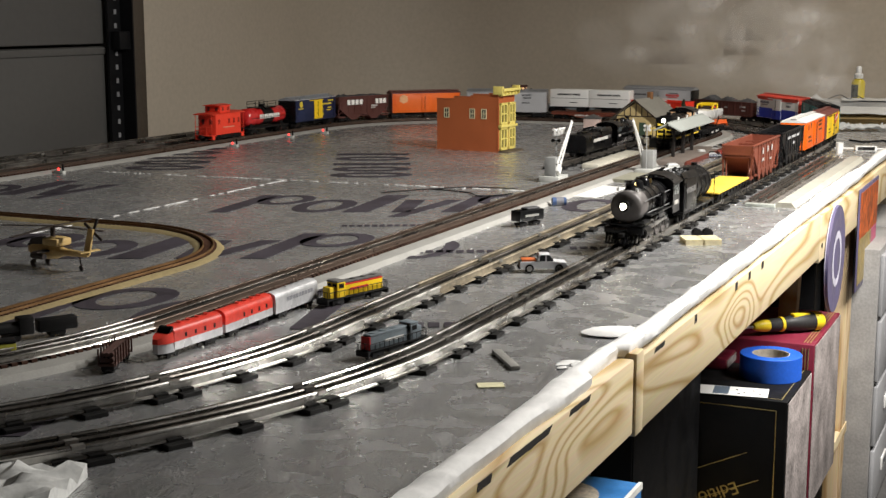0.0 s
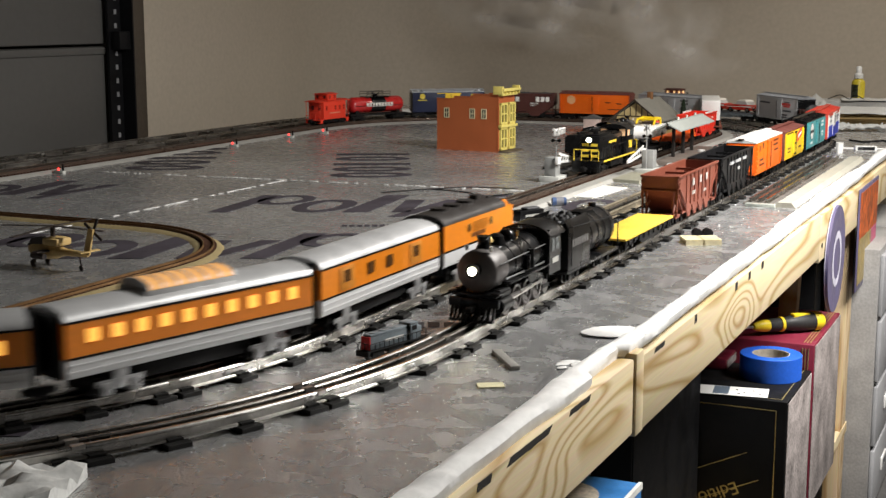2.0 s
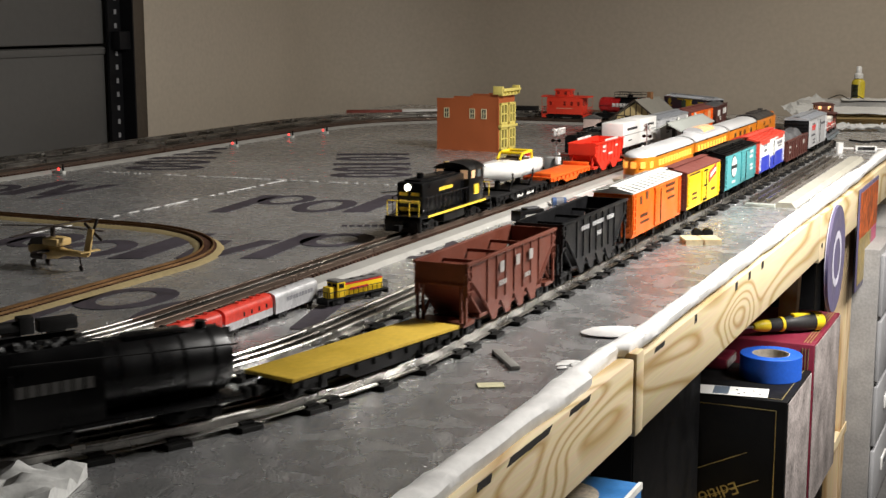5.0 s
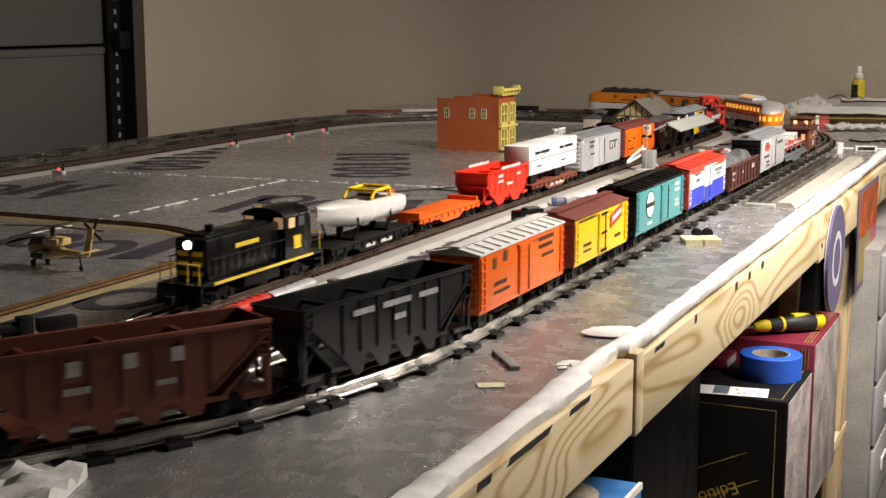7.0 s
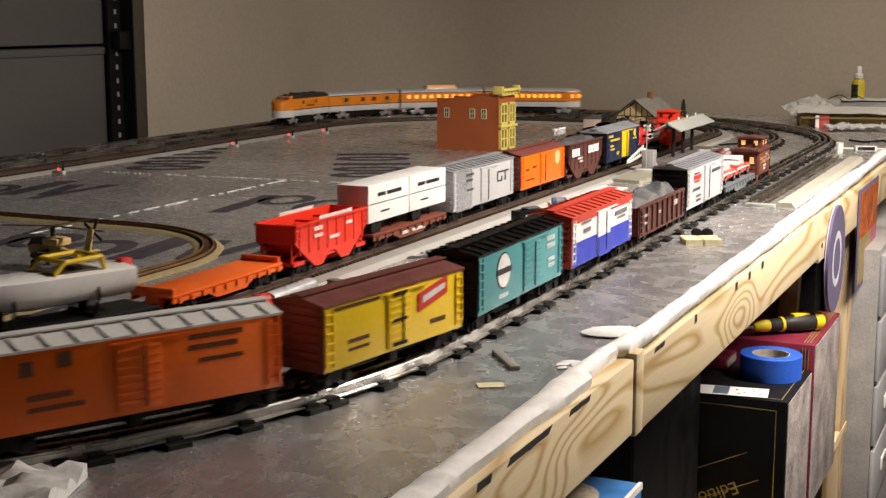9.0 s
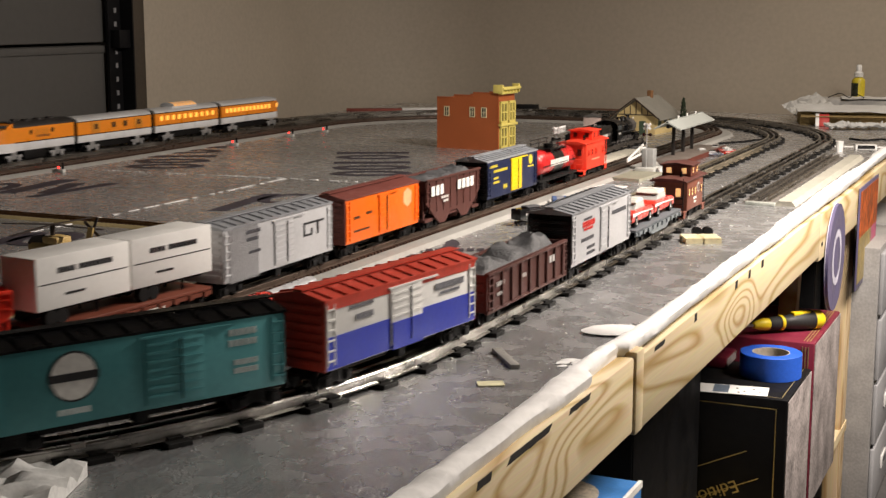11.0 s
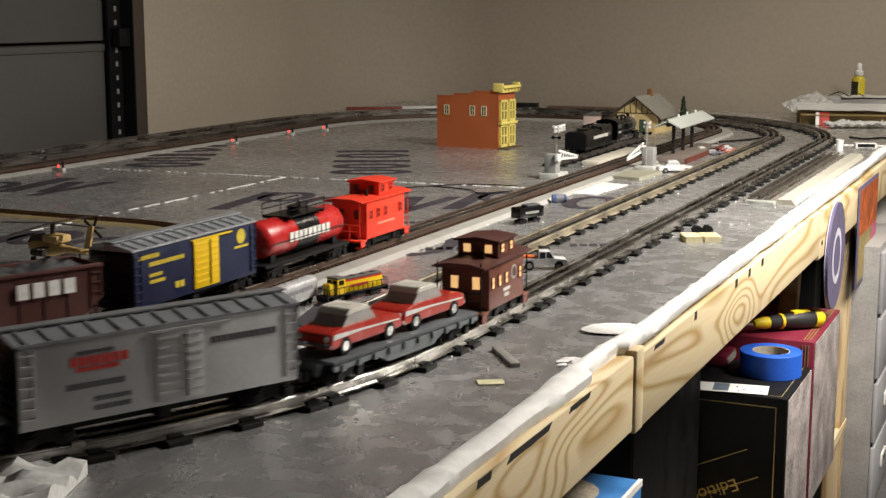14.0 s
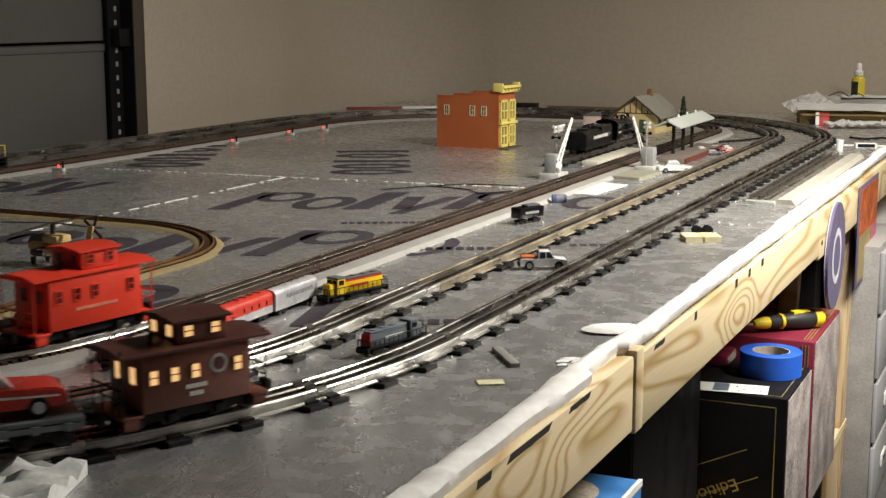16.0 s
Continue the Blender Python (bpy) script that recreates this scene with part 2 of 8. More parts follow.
# ---------------------------------------------------------------- table
TX0, TX1, TY0, TY1 = -2.62, -0.462, 0.15, 5.3
SEAM_X, SEAM_Y = -1.665, 2.72
PRINT = mat("printed violet ink", (0.042, 0.035, 0.044), 0.62, 0.0, var=0.3, fine=120, coarse=14)


def sheet(x0, x1, y0, y1):
    ob = thing("foam_board", "foil-faced insulation board, scuffed silver grey with violet print", "insulation board", "boards of the layout top")
    part("facing", box(B(), x0 + 0.002, x1 - 0.002, y0 + 0.002, y1 - 0.002, -0.004, 0.0), FOIL, ob)
    part("core", box(B(), x0 + 0.001, x1 - 0.001, y0 + 0.001, y1 - 0.001, -0.026, -0.0041), FOAMW, ob, "white foam core")
    return ob


SHEETS = [sheet(SEAM_X, TX1, TY0, SEAM_Y), sheet(TX0, SEAM_X, TY0, SEAM_Y), sheet(SEAM_X, TX1, SEAM_Y, TY1), sheet(TX0, SEAM_X, SEAM_Y, TY1)]


# ---------------------------------------------------------------- track
class Path:
    """A closed loop, counted in metres from the near end of its aisle-side straight, away from the viewer."""

    def __init__(self, xr, xl, yf, yr, rr, rl):
        top = yr + rr
        pts = [(xr, yf)]

        def line(a, b):
            k = max(2, int(math.dist(a, b) / 0.02))
            for i in range(1, k + 1):
                pts.append((a[0] + (b[0] - a[0]) * i / k, a[1] + (b[1] - a[1]) * i / k))

        def arc(cx, cy, r, a0, a1):
            k = max(8, int(abs(a1 - a0) * r / 0.02))
            for i in range(1, k + 1):
                a = a0 + (a1 - a0) * i / k
                pts.append((cx + r * math.cos(a), cy + r * math.sin(a)))

        line((xr, yf), (xr, yr))
        arc(xr - rr, yr, rr, 0, math.pi / 2)
        if xr - rr > xl + rl + 1e-4:
            line((xr - rr, top), (xl + rl, top))
        arc(xl + rl, top - rl, rl, math.pi / 2, math.pi)
        line((xl, top - rl), (xl, yf))
        rf = (xr - xl) / 2
        arc((xr + xl) / 2, yf, rf, math.pi, 2 * math.pi)
        self.p = np.array(pts)
        d = np.hypot(*np.diff(self.p, axis=0).T)
        self.s = np.concatenate([[0], np.cumsum(d)])
        self.length = self.s[-1]
        self.yf = yf

    def at(self, s):
        s = s % self.length
        return Vector((np.interp(s, self.s, self.p[:, 0]), np.interp(s, self.s, self.p[:, 1]), 0))

    def heading(self, s):
        d = self.at(s + 0.004) - self.at(s - 0.004)
        return math.atan2(-d.x, d.y)


PA = Path(-0.638, -2.511, 1.40, 4.03, 0.92, 0.92)
PB = Path(-0.788, -2.402, 1.37, 4.02, 0.81, 0.81)
PC = Path(-1.009, -2.295, 1.35, 4.22, 0.38, 0.6)
LONG = 1.045  # cars of the outer train are this much longer than their catalogue pattern


def sweep(bm, path, off, prof, z, s0=0.0, s1=None, step=0.025):
    """A rail: the profile (x, z) carried along the path at a sideways offset."""
    full = s1 is None
    s1 = path.length if full else s1
    k = int((s1 - s0) / step)
    rows = []
    for i in range(k + (0 if full else 1)):
        s = s0 + (s1 - s0) * i / k
        c, h = path.at(s), path.heading(s)
        rx, ry = math.cos(h), math.sin(h)
        rows.append([bm.verts.new((c.x + rx * (off + x), c.y + ry * (off + x), z + q)) for x, q in prof])
    n = len(prof)
    for a, b in (zip(rows, rows[1:] + rows[:1]) if full else zip(rows, rows[1:])):
        for i in range(n):
            bm.faces.new((a[i], a[(i + 1) % n], b[(i + 1) % n], b[i]))
    if not full:
        bm.faces.new(rows[0])
        bm.faces.new(rows[-1][::-1])
    return bm


RAILP = [(-0.0055, 0.0), (0.0055, 0.0), (0.005, 0.0012), (0.0011, 0.002), (0.0011, 0.008), (0.0026, 0.0092), (0.0028, 0.0108), (0.0018, 0.0122), (-0.0018, 0.0122),
         (-0.0028, 0.0108), (-0.0026, 0.0092), (-0.0011, 0.008), (-0.0011, 0.002), (-0.005, 0.0012)]
GAUGE = 0.0172
RZ = 0.0175


def tie_mesh(w, d, h, material):
    bm = box(B(), -w / 2, w / 2, -d / 2, d / 2, 0, h, 0.0008)
    for x in (-GAUGE, 0, GAUGE):
        box(bm, x - 0.0075, x + 0.0075, -d * 0.3, d * 0.3, h, h + 0.0025)
    return to_mesh("tie", bm, material)


TARNISH = mat("tarnished rail", (0.27, 0.23, 0.165), 0.5, 0.5, var=0.35, fine=120, coarse=14)


def tubular_track(name, label, path, rust=False):
    t = thing(name, label, "model railway track", "tracks of the layout", "structure")
    for off, m in ((-GAUGE, STEEL), (0, RAILDARK), (GAUGE, STEEL)):
        if rust and off:
            part("rail", sweep(B(), path, off, RAILP, 0.0053, 2.45, path.length + 0.30), m, t)
            part("tarnished_rail", sweep(B(), path, off, RAILP, 0.0053, 0.302, 2.448), TARNISH, t, "tan tarnished rail of the long straight")
        else:
            part("rail", sweep(B(), path, off, RAILP, 0.0053), m, t)
    me = tie_mesh(0.066, 0.025, 0.0052, TIEB)
    n = int(path.length / 0.255)
    for k in range(n):
        for f in (0.06, 0.35, 0.64, 0.93):
            s = path.length * (k + f) / n + random.uniform(-0.003, 0.003)
            c = path.at(s)
            share("tie", me, t, pose(c.x, c.y, 0, 0, 0, math.degrees(path.heading(s)) + random.uniform(-1.5, 1.5)))
    bm = B()
    for k in range(n):
        s = path.length * k / n
        c = path.at(s)
        for off in (-GAUGE, 0, GAUGE):
            h = path.heading(s)
            box(bm, off - 0.0032, off + 0.0032, -0.006, 0.006, 0.0135, 0.0177, m=pose(c.x, c.y, 0, 0, 0, math.degrees(h)))
    part("rail_joint", bm, mat("joint pin", (0.4, 0.38, 0.35), 0.4, 0.8), t)
    return t


tubular_track("track_outer", "three-rail tubular steel track on black ties", PA)
tubular_track("track_middle", "three-rail tubular steel track on black ties with patches of rust", PB, True)

tc = thing("track_inner", "three-rail track with brown ties on pale grey roadbed", "model railway track", "tracks of the layout", "structure")
ROAD = [(-0.044, 0.0), (0.062, 0.0), (0.055, 0.0072), (-0.034, 0.0072)]
part("roadbed", sweep(B(), PC, 0, ROAD, 0.0), ROADBED, tc, "pale grey foam roadbed")
for off, m in ((-GAUGE, mat("brown rail", (0.12, 0.085, 0.065), 0.38, 0.6)), (0, RAILDARK), (GAUGE, mat("brown rail", (0.12, 0.085, 0.065), 0.38, 0.6))):
    small = [(x * 0.8, z * 0.62) for x, z in RAILP]
    part("rail", sweep(B(), PC, off, small, 0.0105, -0.03, PC.length - 1.6), m, tc)
    part("bright_rail", sweep(B(), PC, off, small, 0.0105, PC.length - 1.6, PC.length - 0.03), STEEL, tc, "bright steel rail of the near curve")
tie_c = to_mesh("tie", box(B(), -0.026, 0.026, -0.0035, 0.0035, 0.0072, 0.0106), TIEBR)
rest = B()
for k in range(int(PC.length / 0.0115)):
    s = k * 0.0115
    c, h = PC.at(s), math.degrees(PC.heading(s))
    if s < 2.1 or s > PC.length - 0.45:
        share("tie", tie_c, tc, pose(c.x, c.y, 0, 0, 0, h))
    else:
        box(rest, -0.026, 0.026, -0.0035, 0.0035, 0.0072, 0.0106, m=pose(c.x, c.y, 0, 0, 0, h))
ob = part("far_ties", rest, TIEBR, tc, "brown ties in a row")
ob["kind"] = "stuff"

# ---------------------------------------------------------------- rolling stock: common parts
_bm = B()
for x in (-1, 1):
    sideplate(_bm, [(-0.026, 0.021), (-0.026, 0.031), (-0.012, 0.033), (-0.006, 0.037), (0.006, 0.037), (0.012, 0.033), (0.026, 0.031), (0.026, 0.021), (0.012, 0.022),
                    (0.007, 0.0245), (-0.007, 0.0245), (-0.012, 0.022)], x * 0.021, x * 0.0245)
    for y in (-0.017, 0.017):
        box(_bm, x * 0.0245 if x > 0 else -0.028, 0.028 if x > 0 else -0.0245, y - 0.005, y + 0.005, 0.0225, 0.031, 0.001)
    for y in (-0.004, 0, 0.004):
        rod(_bm, (x * 0.0235, y, 0.025), (x * 0.0235, y, 0.034), 0.0016, 6)
box(_bm, -0.021, 0.021, -0.006, 0.006, 0.027, 0.038)
TRUCK = to_mesh("truck", _bm, UNDER, True)
_bm = B()
for x in (-1, 1):
    rod(_bm, (x * 0.0135, 0, 0.0265), (x * 0.0185, 0, 0.0265), 0.0092, 16)
    rod(_bm, (x * 0.0128, 0, 0.0265), (x * 0.0138, 0, 0.0265), 0.0106, 16)
rod(_bm, (-0.018, 0, 0.0265), (0.018, 0, 0.0265), 0.002, 6)
WHEELSET = to_mesh("wheelset", _bm, WHEELM, True)
_bm = box(B(), -0.004, 0.004, -0.012, 0.009, 0.028, 0.034, 0.001)
box(_bm, -0.006, 0.007, 0.008, 0.015, 0.026, 0.037, 0.0015)
COUPLER = to_mesh("coupler", _bm, UNDER, True)


def running_gear(t, length, inset=0.045):
    for d in (1, -1):
        y = d * (length / 2 - inset)
        k = share("truck", TRUCK, t, pose(0, y, 0))
        for w in (-0.017, 0.017):
            share("wheelset", WHEELSET, k, pose(0, w, 0))
        share("coupler", COUPLER, t, pose(0, d * (length / 2 - 0.004), 0, 0, 0, 0 if d > 0 else 180))
    return t


def bars(parent, rows, side, material, x, thick=0.0008):
    """Lettering too small to read: (y0, y1, z, height) bars on one or both flanks."""
    for sx in side:
        bm = B()
        for y0, y1, z, h in rows:
            n = max(1, int(abs(y1 - y0) / (h * 0.95)))
            w = (y1 - y0) / n
            for i in range(n):
                a = y0 + i * w
                box(bm, min(sx * x, sx * (x + thick)), max(sx * x, sx * (x + thick)), a, a + w * 0.72, z, z + h)
        part("lettering", bm, material, parent)


def ladder(t, y, x, z0, z1, m, w=0.012):
    for sx in (-1, 1):
        bm = B()
        n = int((z1 - z0) / 0.009)
        for i in range(n):
            z = z0 + (i + 0.5) * (z1 - z0) / n
            box(bm, min(sx * x, sx * (x + 0.002)), max(sx * x, sx * (x + 0.002)), y - w / 2, y + w / 2, z - 0.0008, z + 0.0008)
        for q in (-1, 1):
            box(bm, min(sx * x, sx * (x + 0.0015)), max(sx * x, sx * (x + 0.0015)), y + q * w / 2 - 0.0006, y + q * w / 2 + 0.0006, z0, z1)
        part("ladder", bm, m, t)


def boxcar(name, label, L, side, roof, end, door, h=0.110, ribs=10, doorway=(-0.03, 0.03), lower=None, ridge=0.007, walkway=True):
    t = thing(name, label, "freight car", "cars of the freight trains")
    W, z0 = 0.032, 0.039
    b0 = L / 2 - 0.017
    bm = box(B(), -W, W, -b0 + 0.0022, b0 - 0.0022, z0, h, 0.0008)
    part("body", bm, side, t)
    if lower:
        part("lower_side", box(B(), -W - 0.0006, W + 0.0006, -b0 + 0.003, b0 - 0.003, z0 + 0.001, z0 + 0.034), lower, t, "blue lower panel")
    for d in (-1, 1):
        bm = box(B(), -W, W, *sorted((d * b0, d * (b0 - 0.002))), z0, h, 0.0006)
        wall = part("end", bm, end, t)
        rib = to_mesh("end_rib", box(B(), -W + 0.004, W - 0.004, -0.0018, 0.0018, 0, 0.005, 0.0008), end, True)
        for i in range(7):
            share("end_rib", rib, wall, pose(0, d * b0, z0 + 0.006 + i * 0.0092))
    bm = prism(B(), [(-W - 0.0015, h - 0.001), (W + 0.0015, h - 0.001), (W + 0.0015, h + 0.0012), (0.006, h + ridge), (-0.006, h + ridge), (-W - 0.0015, h + 0.0012)], -b0 - 0.001, b0 + 0.001)
    for i in range(ribs):
        y = -b0 + (i + 0.5) * 2 * b0 / ribs
        for sx in (-1, 1):
            prism(bm, sorted([(sx * (W + 0.001), h + 0.0014), (sx * (W + 0.001), h + 0.0032), (sx * 0.008, h + ridge + 0.0012), (sx * 0.008, h + ridge - 0.001)][::sx], key=lambda q: 0), y - 0.0014, y + 0.0014)
    part("roof", bm, roof, t)
    if walkway:
        part("roof_walk", box(B(), -0.007, 0.007, -b0 - 0.003, b0 + 0.003, h + ridge + 0.0015, h + ridge + 0.003), roof, t)
    for sx in (-1, 1):
        y0, y1 = doorway if sx > 0 else (-doorway[1], -doorway[0])
        bm = box(B(), *sorted((sx * W, sx * (W + 0.0022))), y0, y1, z0 + 0.004, h - 0.005, 0.0005)
        d = part("door", bm, door, t)
        rib = to_mesh("door_rib", box(B(), -0.001, 0.001, y0 + 0.002, y1 - 0.002, -0.0012, 0.0012), door)
        for z in np.linspace(z0 + 0.012, h - 0.012, 7):
            share("door_rib", rib, d, pose(sx * (W + 0.002), 0, z))
        part("door_bar", rod(B(), (sx * (W + 0.0035), (y0 + y1) / 2 + 0.006, z0 + 0.006), (sx * (W + 0.0035), (y0 + y1) / 2 + 0.006, h - 0.008), 0.0008, 6), UNDER, d)
        bm = box(B(), *sorted((sx * W, sx * (W + 0.003))), y0 - 0.004, y1 + 0.03, h - 0.006, h - 0.004)
        part("door_rail", bm, door, t)
    ladder(t, b0 - 0.009, W, z0 + 0.005, h - 0.004, side)
    ladder(t, -b0 + 0.009, W, z0 + 0.005, h - 0.004, side)
    bm = box(B(), -0.012, 0.012, -b0 + 0.005, b0 - 0.005, 0.028, z0)
    box(bm, -0.026, 0.026, -0.006, 0.006, 0.026, z0)
    part("underframe", bm, UNDER, t)
    return running_gear(t, L)


def hopper(name, label, L, m, h=0.107, coal=None, bays=0):
    """bays: 0 for ribbed sides with two outlets, else that many saw-tooth outlets below smooth sides cut away under the slope sheets."""
    t = thing(name, label, "hopper car", "cars of the freight trains")
    W, z0, b0 = 0.032, 0.036, L / 2 - 0.012
    s = b0 - 0.045
    for sx in (-1, 1):
        if bays:
            e = b0 * 0.58
            low = [(-e, z0 + 0.010)]
            for k in range(bays):
                y = -e + 2 * e * k / bays
                low += [(y + 0.1 * e / bays, z0 + 0.010), (y + 0.9 * e / bays, 0.027), (y + 1.5 * e / bays, 0.027), (y + 1.8 * e / bays, z0 + 0.010)]
            bm = sideplate(B(), [(b0, h), (-b0, h), (-b0, h - 0.012)] + low + [(e, z0 + 0.010), (b0, h - 0.012)], sx * W, sx * (W - 0.0022))
            for y in np.linspace(-e, e, 7):
                box(bm, *sorted((sx * W, sx * (W + 0.0016))), y - 0.0010, y + 0.0010, z0 + 0.014, h - 0.003)
            for d in (-1, 1):
                sideplate(bm, [(d * b0, h - 0.011), (d * e, z0 + 0.011), (d * (e - 0.003), z0 + 0.011), (d * (b0 - 0.003), h - 0.011)], sx * W, sx * (W + 0.0018))
                box(bm, *sorted((sx * (W - 0.003), sx * W)), d * (b0 - 0.003) - 0.002, d * (b0 - 0.003) + 0.002, z0, h - 0.012)
        else:
            bm = sideplate(B(), [(-b0, z0 + 0.03), (-b0, h), (b0, h), (b0, z0 + 0.03), (s + 0.012, z0 + 0.006), (s - 0.012, 0.026), (s - 0.035, 0.026), (s - 0.055, z0 + 0.006),
                                 (-s + 0.055, z0 + 0.006), (-s + 0.035, 0.026), (-s + 0.012, 0.026), (-s - 0.012, z0 + 0.006)], sx * W, sx * (W - 0.0022))
            for i in range(8):
                y = -b0 + (i + 0.5) * 2 * b0 / 8
                box(bm, *sorted((sx * W, sx * (W + 0.0012))), y - 0.0012, y + 0.0012, z0 + 0.012, h - 0.002)
        box(bm, *sorted((sx * (W - 0.002), sx * (W + 0.003))), -b0, b0, h - 0.003, h + 0.001, 0.0006)
        part("side", bm, m, t)
    for d in (-1, 1):
        bm = box(B(), -W + 0.002, W - 0.002, *sorted((d * b0, d * (b0 - 0.0022))), h - 0.026, h)
        sideplate(bm, [(d * b0, h - 0.024), (d * (b0 - 0.05), z0 + 0.002), (d * (b0 - 0.05), z0 + 0.005), (d * b0, h - 0.021)], -W + 0.002, W - 0.002)
        part("slope_sheet", bm, m, t)
        bm = B()
        for x in (-0.024, 0.024):
            rod(bm, (x, d * (b0 - 0.004), z0 + 0.0), (x, d * (b0 - 0.004), h - 0.02), 0.0018, 6)
            rod(bm, (x, d * (b0 - 0.004), z0 + 0.004), (x, d * (b0 - 0.04), h - 0.03), 0.0015, 6)
        box(bm, -0.03, 0.03, *sorted((d * b0, d * (b0 - 0.03))), 0.033, 0.038)
        part("end_frame", bm, m, t)
    part("floor_pan", box(B(), -W + 0.002, W - 0.002, -s, s, z0, z0 + 0.004), m, t)
    bm = B()
    for y in (-s + 0.022, s - 0.022):
        lathe(bm, [(0.012, 0), (0.026, 0.014)], (0, y, 0.022), 4, None)
    part("chute", bm, m, t)
    if coal:
        load_heap(t, b0 - 0.003, W - 0.003, h - 0.006, 0.012, coal)
    else:
        bm = B()
        for i in (-1, 0, 1):
            box(bm, -W + 0.002, W - 0.002, i * b0 / 2 - 0.0015, i * b0 / 2 + 0.0015, h - 0.012, h - 0.008)
        part("cross_brace", bm, m, t)
    for d in (-1, 1):
        ladder(t, d * (b0 - 0.008), W, z0 + 0.032, h - 0.004, m)
    return running_gear(t, L)


def load_heap(t, by, bx, z, rise, m, name="load"):
    bm = B()
    nx, ny = 9, 36
    vs = []
    for j in range(ny + 1):
        row = []
        for i in range(nx + 1):
            u, v = i / nx * 2 - 1, j / ny * 2 - 1
            k = (1 - abs(u) ** 3) * (1 - abs(v) ** 8)
            hh = rise * k * (0.66 + 0.22 * math.cos(v * 9.5 + 0.6) + 0.35 * noise.noise(Vector((u * 1.5, v * 6, 9)))) + 0.006 * k * noise.noise(Vector((u * 4, v * 22, 1.3))) + 0.004 * k * noise.noise(Vector((u * 11, v * 50, 4)))
            row.append(bm.verts.new((u * bx, v * by, z + hh)))
        vs.append(row)
    for j in range(ny):
        for i in range(nx):
            bm.faces.new((vs[j][i], vs[j][i + 1], vs[j + 1][i + 1], vs[j + 1][i]))
    r = bmesh.ops.extrude_face_region(bm, geom=list(bm.faces))
    for v in (e for e in r["geom"] if isinstance(e, bmesh.types.BMVert)):
        v.co.z = z - 0.004
    return part(name, bm, m, t)


def flatcar(name, label, L, deck, frame_m, zt=0.043, stakes=True):
    t = thing(name, label, "flat car", "cars of the freight trains")
    W, b0 = 0.032, L / 2 - 0.012
    part("deck", box(B(), -W, W, -b0, b0, zt - 0.004, zt, 0.0006), deck, t)
    bm = B()
    for sx in (-1, 1):
        sideplate(bm, [(-b0, zt - 0.005), (-b0, zt - 0.010), (-b0 + 0.075, zt - 0.010), (-b0 + 0.095, zt - 0.019), (b0 - 0.095, zt - 0.019), (b0 - 0.075, zt - 0.010), (b0, zt - 0.010), (b0, zt - 0.005)],
                  sx * (W - 0.003), sx * (W + 0.0005))
        if stakes:
            for i in range(10):
                y = -b0 + (i + 0.5) * 2 * b0 / 10
                box(bm, *sorted((sx * W, sx * (W + 0.003))), y - 0.003, y + 0.003, zt - 0.011, zt - 0.004)
    box(bm, -0.01, 0.01, -b0, b0, 0.028, zt - 0.004)
    part("side_sill", bm, frame_m, t)
    return running_gear(t, L)


def gondola(name, label, L, m, coal, h=0.082):
    t = thing(name, label, "gondola car", "cars of the freight trains")
    W, z0, b0 = 0.032, 0.036, L / 2 - 0.012
    for sx in (-1, 1):
        bm = box(B(), *sorted((sx * W, sx * (W - 0.0024))), -b0, b0, z0, h)
        box(bm, *sorted((sx * (W - 0.003), sx * (W + 0.003))), -b0, b0, h - 0.002, h + 0.002, 0.0006)
        box(bm, *sorted((sx * (W - 0.003), sx * (W + 0.002))), -b0, b0, z0 - 0.002, z0 + 0.002, 0.0006)
        for i in range(9):
            y = -b0 + (i + 0.5) * 2 * b0 / 9
            box(bm, *sorted((sx * W, sx * (W + 0.003))), y - 0.002, y + 0.002, z0, h, 0.0005)
        part("side", bm, m, t)
    for d in (-1, 1):
        bm = box(B(), -W + 0.002, W - 0.002, *sorted((d * b0, d * (b0 - 0.0024))), z0, h)
        for z in (0.045, 0.056, 0.067):
            box(bm, -W + 0.004, W - 0.004, *sorted((d * b0, d * (b0 + 0.002))), z, z + 0.005, 0.0006)
        part("end", bm, m, t)
        ladder(t, d * (b0 - 0.008), W + 0.001, z0, h, m)
    part("floor_pan", box(B(), -W + 0.003, W - 0.003, -b0 + 0.003, b0 - 0.003, z0, z0 + 0.004), m, t)
    load_heap(t, b0 - 0.004, W - 0.003, h - 0.008, 0.026, coal, "coal_load")
    return running_gear(t, L)


def window_set(t, spots, side, x, glass, frame_m, w=0.008, h=0.013):
    for y, z in spots:
        for sx in side:
            bm = B()
            for a, b, c, d in ((-w / 2 - 0.0012, w / 2 + 0.0012, -h / 2 - 0.0012, -h / 2), (-w / 2 - 0.0012, w / 2 + 0.0012, h / 2, h / 2 + 0.0012), (-w / 2 - 0.0012, -w / 2, -h / 2, h / 2), (w / 2, w / 2 + 0.0012, -h / 2, h / 2), (-w / 2, w / 2, -0.0004, 0.0004)):
                box(bm, *sorted((sx * x, sx * (x + 0.0014))), y + a, y + b, z + c, z + d)
            f = part("window", bm, frame_m, t)
            part("pane", box(B(), *sorted((sx * x, sx * (x + 0.0006))), y - w / 2, y + w / 2, z - h / 2, z + h / 2), glass, f)


